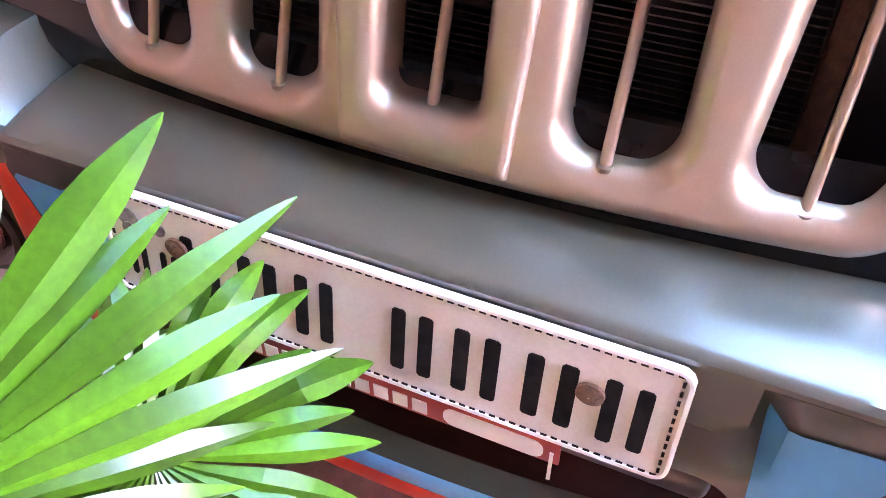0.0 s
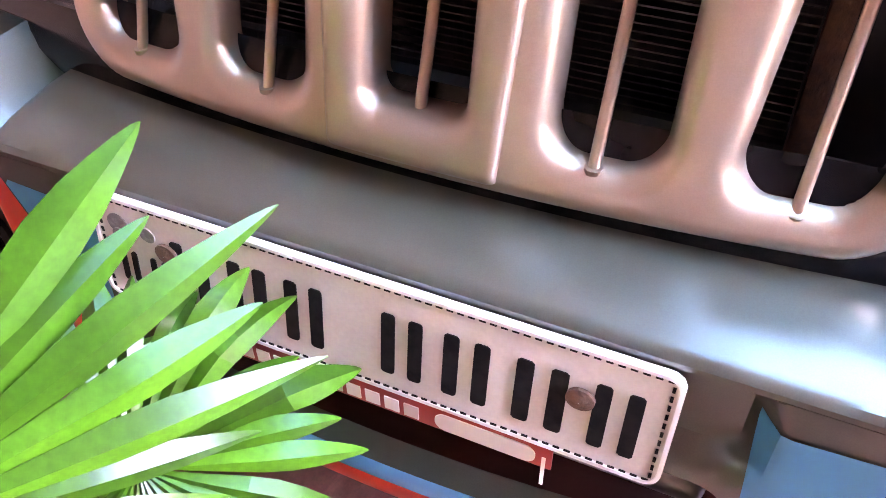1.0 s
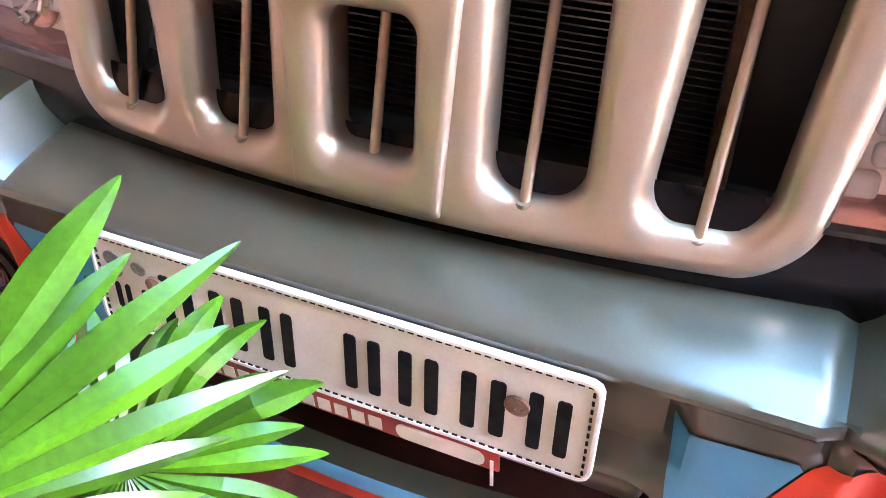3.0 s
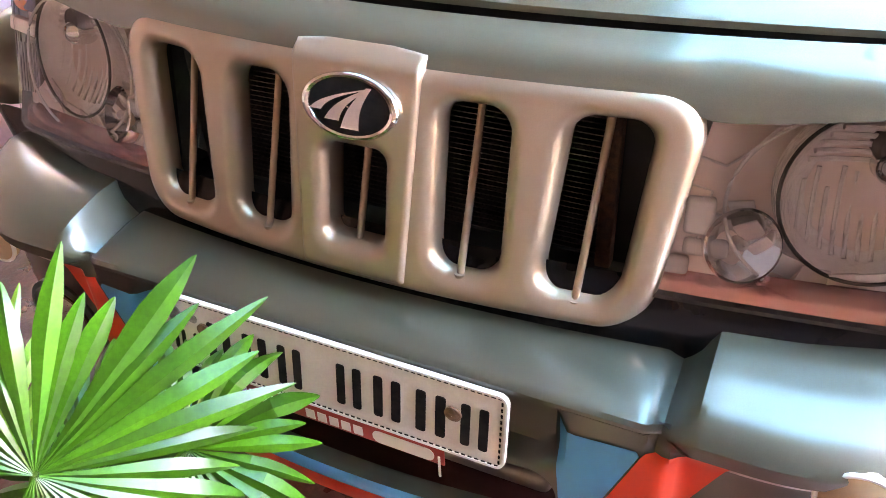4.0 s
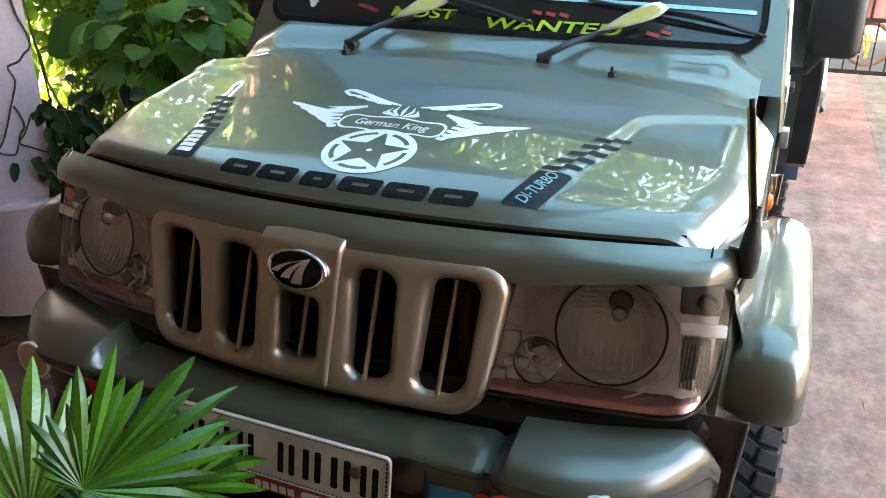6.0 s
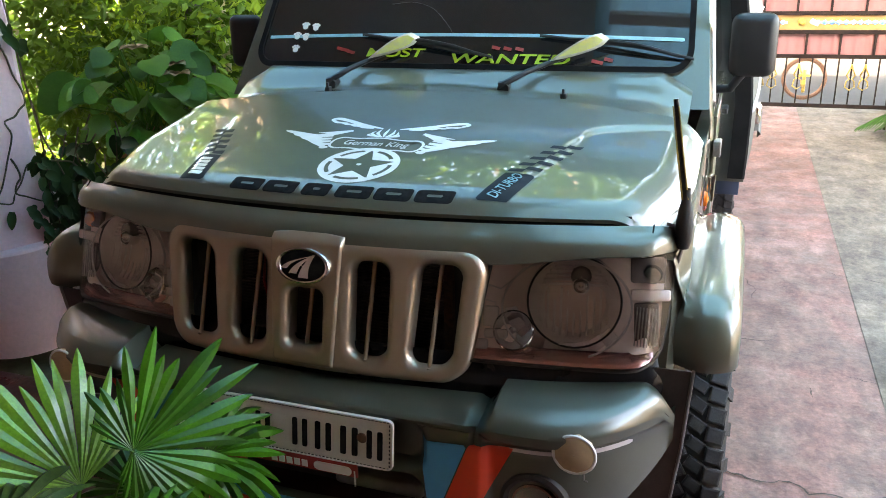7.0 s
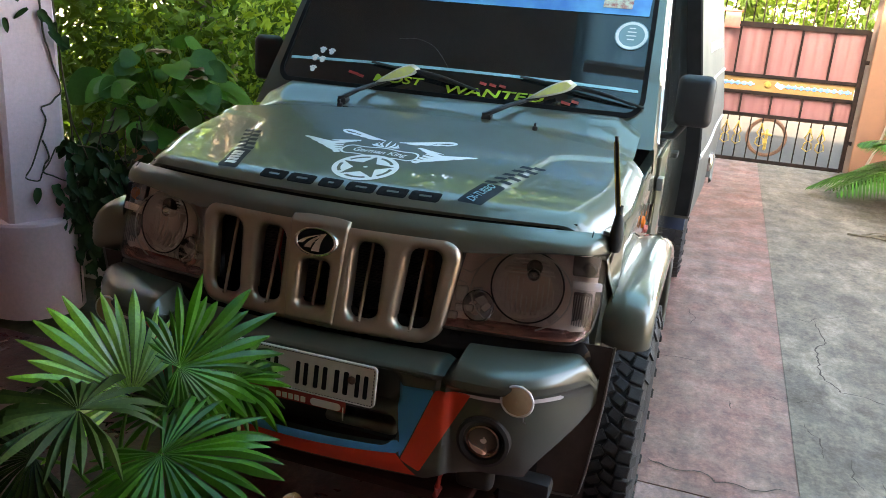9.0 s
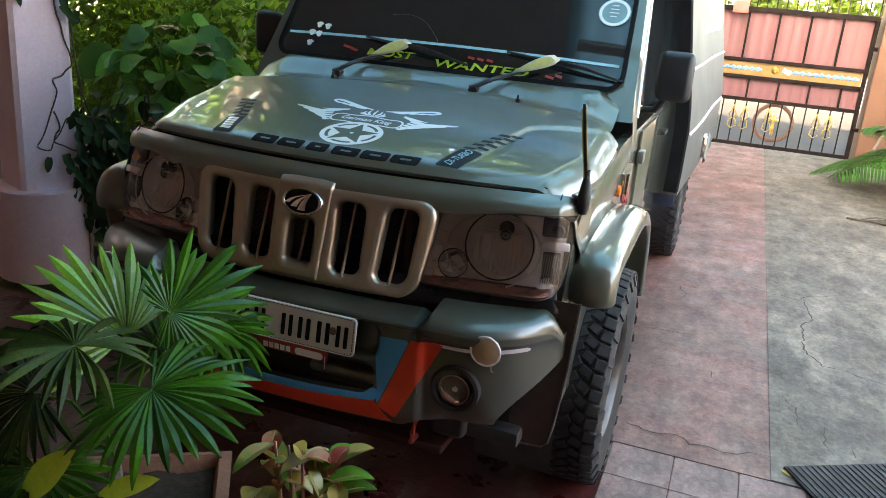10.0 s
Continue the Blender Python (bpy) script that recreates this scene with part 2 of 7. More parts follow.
def smooth_line(pts, n):
    """n points on a soft curve through pts."""
    ps = [Vector(p) for p in pts]
    ps = [ps[0] * 2 - ps[1]] + ps + [ps[-1] * 2 - ps[-2]]
    out = []
    m = len(ps) - 3
    for i in range(n):
        f = i / (n - 1) * m
        k = min(int(f), m - 1)
        t = f - k
        a, b, c, d = ps[k:k + 4]
        out.append(0.5 * (2 * b + (c - a) * t + (2 * a - 5 * b + 4 * c - d) * t * t + (3 * b - a - 3 * c + d) * t ** 3))
    return out


def ease(t):
    t = min(1.0, max(0.0, t))
    return t * t * (3 - 2 * t)


def lettering(name, text, size, material, parent, m, stretch=1.0, label="", conform=None):
    """Words as flat raised letters, written along m's x axis."""
    cu = bpy.data.curves.new(name, "FONT")
    cu.body, cu.size, cu.extrude, cu.align_x, cu.align_y = text, size, 0.0004, "CENTER", "CENTER"
    cu.offset, cu.shear = size * 0.018, 0.15
    tmp = new(name, cu)
    me = bpy.data.meshes.new_from_object(tmp.evaluated_get(bpy.context.evaluated_depsgraph_get()))
    bpy.data.objects.remove(tmp)
    me.transform(m @ Matrix.Diagonal((stretch, 1, 1, 1)))
    if conform:
        for v in me.vertices:
            v.co.z = conform(v.co.x, v.co.y) + 0.003
    me.materials.clear()
    me.materials.append(material)
    ob = new(name, me)
    ob.parent = parent
    if label:
        tagged(ob, label)
    return ob


# ---- the car's surfaces (x across, y back from the bumper, z up) ----
def grille_y(x, z):
    return 0.072 + (z - 0.75) * 0.22 + 0.25 * x * x


def lamp_y(x, z):
    a = abs(x)
    return 0.10 + 0.15 * x * x + (z - 0.79) * 0.33 + 6.0 * max(0.0, a - 0.62) ** 2


def hood_front(x):
    return 0.188 + 0.215 * x * x


def hood_z(x, y):
    a, d = abs(x), y - hood_front(x)
    z = 1.060 + 0.022 * (1 - math.exp(-max(d, 0) / 0.022)) + 0.185 * d - 0.012 * a * a
    crease = 0.400 + 0.27 * (y - 0.42) + 0.13 * max(0.0, (y - 0.62) / 0.08) ** 2
    return z - 0.0055 * ease((a - crease) / 0.036) * ease(d / 0.10)


def plan_y(x):
    return 0.20 * max(0.0, (abs(x) - 0.47) / 0.265) ** 2.5


def bumper_y(x, z):
    """The front skin of the bumper up to its upper edge."""
    a = abs(x)
    y = plan_y(x) + 0.006
    y += 0.03 * ease((0.47 - z) / 0.10)
    y += 0.16 * ease((a - (0.728 - 0.19 * (1 - math.sqrt(max(0.0, 1 - min(1.0, max(0.0, (0.69 - z) / 0.27)) ** 2))))) / 0.09) * ease((0.70 - z) / 0.05)
    y += 0.018 * ease((0.698 - z) / 0.014) * ease((a - 0.40) / 0.02) + 0.05 * ease((a - 0.40) / 0.1) * max(0.0, (0.60 - z) / 0.17) ** 1.6
    y += 0.014 * math.exp(-((a - 0.39) / 0.007) ** 2) * ease((z - 0.66) / 0.03)
    y -= 0.010 * ease((a - 0.40) / 0.02) * ease((z - 0.66) / 0.03)
    y += 0.026 * ease(rounded(x, z, -0.010, 0.652, 0.31, 0.062, 0.05) / 0.025)
    return y


# ---- the car ----
car = thing("car", "olive green metallic utility car with stickers, parked under the porch", "car", (0, 0.72, 0))


def cpart(name, bm, material, label="", parent=None, smooth=True, sharp=38):
    ob = part(name, bm, material, parent or car, label, smooth, sharp)
    if parent is None:
        ob.matrix_parent_inverse = Matrix.Translation((0, -0.72, 0))
    return ob


def convex(pts):
    """Signed distance into a convex outline."""
    n = len(pts)
    area = sum(pts[i][0] * pts[(i + 1) % n][1] - pts[(i + 1) % n][0] * pts[i][1] for i in range(n))
    s = 1 if area > 0 else -1
    lines = []
    for i in range(n):
        (ax, ay), (bx, by) = pts[i], pts[(i + 1) % n]
        k = math.hypot(bx - ax, by - ay)
        lines.append((ax, ay, s * (bx - ax) / k, s * (by - ay) / k))
    return lambda x, z: min(dx * (z - ay) - dz * (x - ax) for ax, ay, dx, dz in lines)


def decal(name, pts, material, parent, surface, step=0.008, label=""):
    f = pts if callable(pts) else convex(pts)
    if callable(pts):
        xs, zs = steps(-0.5, 0.5, step), steps(0.4, 0.72, step)
    else:
        xs = steps(min(p[0] for p in pts) - 0.002, max(p[0] for p in pts) + 0.002, step)
        zs = steps(min(p[1] for p in pts) - 0.002, max(p[1] for p in pts) + 0.002, step)
    return part(name, sheet(bmesh.new(), xs, zs, surface, f), material, parent, label)


# front bumper: skin with the air intake, overhanging lip and sloping top
def bumper_skin_y(x, z):
    return bumper_y(x, z) - 0.028 * ease((0.535 - z) / 0.05) * max(0.0, 1 - (x / 0.40) ** 2)


def intake(x, z):
    return rounded(x, z, 0.0, 0.545 - 0.01 * max(0.0, 1 - (x / 0.3) ** 2), 0.288, 0.045, 0.04)


def bumper_area(x, z):
    a = abs(x)
    low = 0.425 + 0.02 * ease((a - 0.36) / 0.05) - 0.02 * ease((a - 0.55) / 0.1)
    return min(-intake(x, z), z - low, 0.735 - a, 0.763 - 0.17 * ease((0.69 - z) / 0.27) - a)


bm = sheet(bmesh.new(), steps(-0.740, 0.740, 0.008), steps(0.404, 0.7, 0.008), lambda x, z: (x, bumper_skin_y(x, z), z), bumper_area, 0.03)
rows = []
for x in steps(-0.735, 0.735, 0.008):
    a = abs(x)
    c = ease((a - 0.40) / 0.025)
    g = math.exp(-((a - 0.39) / 0.009) ** 2)
    e = 0.704 + 0.012 * c - 0.004 * g - 0.045 * max(0.0, (a - 0.698) / 0.037) ** 2
    y0 = plan_y(x) + 0.002 - 0.012 * c + 0.012 * g
    rise = 1 + 1.0 * c
    deep = max(0.35, (0.112 + 0.20 * x * x - y0) / 0.108)
    end = ease((0.735 - a) / 0.06)
    row = [(x, bumper_skin_y(x, 0.699), min(0.699, e - 0.002)), (x, y0 + 0.006, min(0.700, e - 0.001)), (x, y0 + 0.001, e), (x, y0 + 0.001, e + 0.005), (x, y0 + 0.005, e + 0.010)]
    for s, r in ((0.011, 0.012), (0.026, 0.0165), (0.043, 0.0195), (0.066, 0.023), (0.088, 0.0235), (0.100, 0.021), (0.108, 0.012)):
        row.append((x, y0 + s * deep * (0.35 + 0.65 * end), e + r * rise * (0.5 + 0.5 * end) - 0.008 * g))
    rows.append(row)
loft(bm, rows)
bmesh.ops.recalc_face_normals(bm, faces=bm.faces)
bumper = cpart("front_bumper", bm, DULL_PAINT, "olive painted bumper with dust and small scratches")
bumper.matrix_parent_inverse = Matrix.Translation((0, -0.72, 0))


def on_bumper(x, z):
    return (x, bumper_skin_y(x, z) - 0.0016, z)


for s in (1, -1):
    decal("blue_stripe", [(s * 0.281, 0.668), (s * 0.377, 0.674), (s * 0.302, 0.479), (s * 0.292, 0.545)], BLUE, bumper, on_bumper)
    decal("red_stripe", [(s * 0.379, 0.674), (s * 0.466, 0.680), (s * 0.352, 0.447), (s * 0.304, 0.475)], ORANGE, bumper, on_bumper)
    decal("silver_tape", [(s * 0.43, 0.679), (s * 0.668, 0.684), (s * 0.668, 0.670), (s * 0.43, 0.668)], SILVER, bumper, on_bumper)


def edge_curve(x):
    return 0.472 + 0.018 * min(1.0, (x / 0.30) ** 2)


decal("blue_lip_stripe", lambda x, z: min(z - edge_curve(x), edge_curve(x) + 0.03 - z, 0.300 - abs(x), 0.004 - intake(x, z)), BLUE, bumper, on_bumper)
decal("red_lip_stripe", lambda x, z: min(edge_curve(x) - z, z - 0.431, 0.345 - abs(x) - (z - 0.43) * 0.9), ORANGE, bumper, on_bumper)

# inside the intake: dark duct, red cross member, grey duct piece
cpart("intake_duct", box(bmesh.new(), (0, 0.20, 0.53), (0.68, 0.10, 0.22), 0.01), BLACK)
bm = box(bmesh.new(), (0, 0.09, 0.585), (0.56, 0.05, 0.035), 0.006)
box(bm, (-0.19, 0.075, 0.53), (0.035, 0.03, 0.10), 0.004)
box(bm, (-0.245, 0.065, 0.57), (0.07, 0.04, 0.03), 0.004)
cpart("cross_member", bm, RED, "dull red painted steel cross member")
bm = box(bmesh.new(), (0.17, 0.07, 0.515), (0.20, 0.06, 0.03), 0.012, segs=3)
cpart("duct_piece", bm, STEEL)

# licence plate: white, black dashes round the border, plain blocks for its characters
LEAN_P = 0.145


def on_plate(off):
    return lambda x, z: (x, 0.0 + (z - 0.70) * LEAN_P - off, z)


bm = sheet(bmesh.new(), steps(-0.262, 0.236, 0.006), steps(0.598, 0.706, 0.006), on_plate(0.003), lambda x, z: rounded(x, z, -0.013, 0.652, 0.246, 0.0515, 0.012), 0.004)
plate = cpart("licence_plate", bm, PLATE, "white licence plate with black blocks and rusty bolts")
bm = sheet(bmesh.new(), steps(-0.262, 0.236, 0.003), steps(0.598, 0.706, 0.003), on_plate(0.005),
           lambda x, z: min(rounded(x, z, -0.013, 0.652, 0.2455, 0.051, 0.012), 0.003 - rounded(x, z, -0.013, 0.652, 0.2455, 0.051, 0.012)), 0.002)
part("rim", bm, WHITE, plate)
bm = bmesh.new()
for i in range(58):
    x = -0.247 + i * 0.0082
    for z0 in (0.6045, 0.6985):
        box(bm, on_plate(0.0038)(x + 0.0025, z0), (0.005, 0.001, 0.0022))
for i in range(11):
    for x in (-0.2515, 0.2255):
        box(bm, on_plate(0.0038)(x, 0.610 + i * 0.0082), (0.0022, 0.001, 0.005))
part("dashed_border", bm, INK, plate, smooth=False)


def block(cx, cz, w, h, t=0.0125):
    """A character as a plain hollow or solid bar block."""
    for px in (cx - w / 2 + w * 0.17, cx + w / 2 - w * 0.17):
        bm = sheet(bmesh.new(), steps(px - w * 0.18, px + w * 0.18, 0.0025), steps(cz - h / 2 - 0.002, cz + h / 2 + 0.002, 0.004), on_plate(0.0042),
                   lambda x, z: rounded(x, z, px, cz, w * 0.17, h / 2, 0.003), 0.001)
        part("character_bar", bm, INK, plate)


for cx, w in ((-0.163, 0.036), (-0.107, 0.036), (-0.055, 0.034), (0.030, 0.034), (0.082, 0.036), (0.139, 0.038), (0.194, 0.034)):
    block(cx, 0.648, w, 0.058)
for cx in (-0.228, -0.196):
    block(cx, 0.637, 0.018, 0.032)
bm = disc(bmesh.new(), on_plate(0.0042)(-0.232, 0.678), 0.011, 0.001)
disc(bm, on_plate(0.0042)(-0.232, 0.667), 0.008, 0.001)
part("embossed_seal", bm, GREY_INK, plate, smooth=False)
part("embossed_seal", disc(bmesh.new(), on_plate(0.0042)(-0.203, 0.676), 0.008, 0.001), GREY_INK, plate, smooth=False)
for cx, cz in ((-0.184, 0.664), (0.168, 0.660)):
    part("bolt", lathe(bmesh.new(), on_plate(0.004)(cx, cz), [(0.0105, 0.0), (0.0105, -0.003), (0.007, -0.005), (0.0005, -0.0055)], 20, "y"), RUST, plate)

# small name board under the plate, with plain bars for its lettering
bm = box(bmesh.new(), (0.03, 0.004, 0.592), (0.33, 0.003, 0.034), 0.001)
board = cpart("name_board", bm, RED, "thin red board with white plain bars, hung under the plate")
for i in range(12):
    if i != 6:
        part("lettering_bar", box(bmesh.new(), (-0.115 + i * 0.0175, 0.0015, 0.5875), (0.013, 0.001, 0.015)), WHITE, board, smooth=False)
bm = sheet(bmesh.new(), steps(0.095, 0.185, 0.004), steps(0.576, 0.6, 0.003), lambda x, z: (x, 0.0015, z), lambda x, z: rounded(x, z, 0.14, 0.5875, 0.042, 0.010, 0.009), 0.001)
part("badge_bar", bm, WHITE, board)
part("hanging_strip", box(bmesh.new(), (0.189, 0.001, 0.573), (0.003, 0.001, 0.036)), WHITE, board, smooth=False)
board.location = (-0.040, -0.017, -0.008)

# fog lamps, faded round reflectors
for s in (1, -1):
    yb = bumper_skin_y(s * 0.504, 0.575) - 0.004
    fog = cpart("fog_lamp", lathe(bmesh.new(), (s * 0.502, yb, 0.560), [(0.066, 0.05), (0.066, -0.004), (0.058, -0.007), (0.050, -0.002), (0.046, 0.012), (0.001, 0.02)], 36, "y"), BLACK, "round fog lamp in a black housing")
    part("lamp_ring", lathe(bmesh.new(), (s * 0.502, yb, 0.560), [(0.043, 0.012), (0.042, -0.002), (0.038, -0.003), (0.036, 0.004)], 32, "y"), FOG_BOWL, fog)
    part("lamp_bowl", lathe(bmesh.new(), (s * 0.502, yb, 0.560), [(0.037, 0.002), (0.034, 0.018), (0.024, 0.032), (0.012, 0.036), (0.001, 0.036)], 32, "y"), FOG_BOWL, fog)
    bm = tube(bmesh.new(), [(s * 0.502, yb + 0.034, 0.560), (s * 0.502, yb + 0.006, 0.558)], 0.008, 12)
    box(bm, (s * 0.502, yb + 0.008, 0.576), (0.008, 0.006, 0.022), 0.002)
    part("bulb", bm, SILVER, fog)
    part("lens", lathe(bmesh.new(), (s * 0.502, yb, 0.560), [(0.040, 0.0), (0.03, -0.003), (0.001, -0.005)], 32, "y"), CLEAR, fog)
    yr = bumper_skin_y(s * 0.578, 0.694) - 0.012
    bm = lathe(bmesh.new(), (s * 0.578, yr, 0.692), [(0.001, -0.004), (0.034, -0.003), (0.038, 0.0), (0.038, 0.010), (0.030, 0.014)], 9 if s == 1 else 32, "y")
    refl = cpart("round_reflector", bm, TAN, "faded tan round reflector with a wire loop")
    part("reflector_rim", ring(bmesh.new(), (s * 0.578, yr, 0.692), 0.038, 0.003, "y", 32, 6), WHITE, refl)
    tube_bm = tube(bmesh.new(), [(s * 0.596, yr, 0.660), (s * 0.597, yr, 0.643), (s * 0.604, yr, 0.641)], 0.0015, 6)
    part("wire_loop", tube_bm, STEEL, refl)

# dark gap panel between bumper and lamps
rows = [[(x, 0.098 + 0.17 * x * x + 0.16 * max(0.0, abs(x) - 0.5) + 9.0 * max(0.0, abs(x) - 0.67) ** 2 - 0.012 * k, z) for k, z in ((-1.5, 0.80), (0, 0.772), (0.8, 0.755), (1.0, 0.74), (0.6, 0.715))] for x in steps(-0.745, 0.745, 0.015)]
cpart("gap_trim", loft(bmesh.new(), rows), mat("gloss_black_trim", (0.004, 0.004, 0.005), 0.22, 0.0, (0.008, 0.007, 0.007), 6.0, 0.5, spec=0.22), "glossy black trim under the grille")

# grille: champagne frame with five flared slots
SLOTS = ((-0.274, 0.873, 0.097, 0.030), (-0.138, 0.873, 0.095, 0.0), (0.0, 0.848, 0.058, 0.0), (0.138, 0.873, 0.095, 0.0), (0.274, 0.873, 0.097, 0.030))


def slot(i, x, z, grow=0.0):
    cx, cz, hz, lean = SLOTS[i]
    s = 1 if cx > 0 else -1
    return rounded(x - s * lean * (z - cz) * 2.6, z, cx, cz, 0.0385 + grow + (0.004 if i in (0, 4) else 0), hz + grow, (0.014 if i == 2 else 0.026) + grow * 0.5)


def frame_area(x, z):
    a = abs(x)
    edge = 0.338 + 0.028 * (z - 0.75) / 0.24
    top = rounded(a, z, 0.0, 0.871, edge + 0.008, 0.130, 0.055)
    return min(top, *(-slot(i, x, z, 0.006 if i == 2 else 0.0) for i in range(5)))


def flare(d, r):
    """Depth of the rounded rim at the distance d from a slot's edge."""
    if d >= r:
        return 0.0
    k = 1 - d / r
    return r * 1.25 * (1 - math.sqrt(max(0.0, 1 - k * k * 0.98)))


def grille_surface(x, z):
    a = abs(x)
    d = min(-slot(i, x, z) for i in (0, 1, 3, 4))
    edge = 0.346 + 0.028 * (z - 0.75) / 0.24
    rim = rounded(a, z, 0.0, 0.871, edge, 0.130, 0.055)
    return (x, grille_y(x, z) + flare(d, 0.019) + flare(rim + 0.003, 0.020), z)


bm = sheet(bmesh.new(), steps(-0.378, 0.378, 0.0028), steps(0.733, 1.003, 0.0028), grille_surface, frame_area, 0.016)
grille = cpart("grille", bm, BRONZE, "champagne metallic grille with upright slots and chipped lower rims", sharp=70)


def badge_area(x, z):
    a = abs(x)
    top = 1.019 - 0.9 * x * x
    return min(0.073 - a + (z - 0.85) * 0.05, z - 0.752, top - z, -slot(2, x, z))


bm = sheet(bmesh.new(), steps(-0.084, 0.084, 0.003), steps(0.73, 1.026, 0.003),
           lambda x, z: (x, grille_y(x, z) - 0.009 + flare(-slot(2, x, z), 0.018) + flare(0.0735 - abs(x) + (z - 0.85) * 0.05, 0.006) + flare(max(0.0, z - 0.751), 0.014) + 0.03 * ease((z - 0.998) / 0.03), z), badge_area, 0.03)
part("badge_panel", bm, BRONZE, grille, sharp=70)
for cx, z0, z1, lean in ((-0.273, 0.768, 0.985, -0.02), (-0.134, 0.770, 0.983, 0.0), (0, 0.778, 0.912, 0.0), (0.133, 0.770, 0.983, 0.0), (0.270, 0.764, 0.985, 0.03)):
    pts = [(cx + lean * (z - 0.876), grille_y(cx, z) + 0.012 + 0.17 * (z - 0.77), z) for z in steps(z0, z1, 0.05)]
    bar = tube(bmesh.new(), pts, 0.0046, 10)
    disc(bar, (pts[0][0], pts[0][1], z0 + 0.004), 0.0064, 0.004, "z", 12)
    part("upright_bar", bar, BRONZE, grille)
# badge: dark oval, chrome ring and plain pale fan strokes
by = grille_y(0, 0.955) - 0.012
badge = cpart("oval_badge", lathe(bmesh.new(), (0, 0, 0), [(0.0345, 0.004), (0.0345, -0.001), (0.001, -0.0035)], 40, "y"), INK, "chrome oval badge with plain silver strokes")
part("badge_ring", ring(bmesh.new(), (0, 0, 0), 0.036, 0.0035, "y", 44, 8), CHROME, badge)
# three strokes fanning down from the upper side, each a narrow curved wedge
for foot, wide, bow in ((-0.027, 0.0050, 0.010), (-0.013, 0.0062, 0.007), (0.002, 0.0075, 0.004)):
    bm = bmesh.new()
    rows = []
    for k in range(9):
        q = k / 8
        zc = -0.026 + (0.018 if foot < -0.02 else 0.008 if foot < 0 else 0.0) * (1 - q) + 0.050 * q * (1.0 if foot < 0 else 1.02)
        xc = foot + (0.017 - foot) * q - bow * math.sin(math.pi * q) * 0.8
        w = wide * (1 - 0.72 * q)
        rows.append([(xc + d, -0.0045 + 0.9 * ((xc + d) ** 2 + zc * zc), zc) for d in (-w, w)])
    part("badge_stroke", loft(bm, rows), CHROME, badge)
badge.matrix_parent_inverse = Matrix()
badge.matrix_basis = Matrix.Translation((0, by - 0.72, 0.958)) @ pose(0, 0, 0, -13, 0, 0) @ Matrix.Diagonal((1.55, 1, 0.95, 1))

# radiator behind the slots
bm = box(bmesh.new(), (0, 0.262, 0.87), (0.74, 0.01, 0.30))
radiator = cpart("radiator", bm, BLACK)
fin = part("cooling_fin", box(bmesh.new(), (-0.03, 0.250, 0.735), (0.56, 0.012, 0.0016)), mat("sooty_fin", (0.16, 0.145, 0.135), 0.45, 0.6, (0.09, 0.08, 0.075), 30.0, 0.5), radiator, smooth=False)
for k in range(1, 36):
    more = new("cooling_fin", fin.data)
    more.parent, more.location = radiator, (0, 0, 0.0075 * k)
part("side_channel", box(bmesh.new(), (0.262, 0.246, 0.87), (0.02, 0.02, 0.30), 0.003), RUST, radiator)
bm = tube(bmesh.new(), [(-0.17, 0.235, 0.74), (-0.165, 0.228, 0.80), (-0.178, 0.232, 0.86), (-0.165, 0.235, 0.95)], 0.003, 6)
part("wire", bm, RED, radiator)

# head lamps
SMOKE = mat("smoked_cell", (0.10, 0.085, 0.08), 0.25, 0.3, (0.16, 0.13, 0.12), 40.0, 0.5)
BEZEL = mat("lamp_bezel", (0.92, 0.80, 0.76), 0.22, 0.12, (0.84, 0.70, 0.65), 14.0, 0.5, rough_var=0.05)
# the red floor's reflection, put into the colour
FLOOR_GLINT = mat("red_floor_glint", (0.80, 0.40, 0.36), 0.18, 0.8, (0.72, 0.46, 0.43), 30.0, 0.5)


def lamp_area(s):
    return convex([(s * 0.342, 0.788), (s * 0.664, 0.785), (s * 0.688, 0.793), (s * 0.702, 0.815), (s * 0.711, 0.87), (s * 0.713, 0.985), (s * 0.706, 0.999), (s * 0.60, 0.998), (s * 0.368, 0.974)])


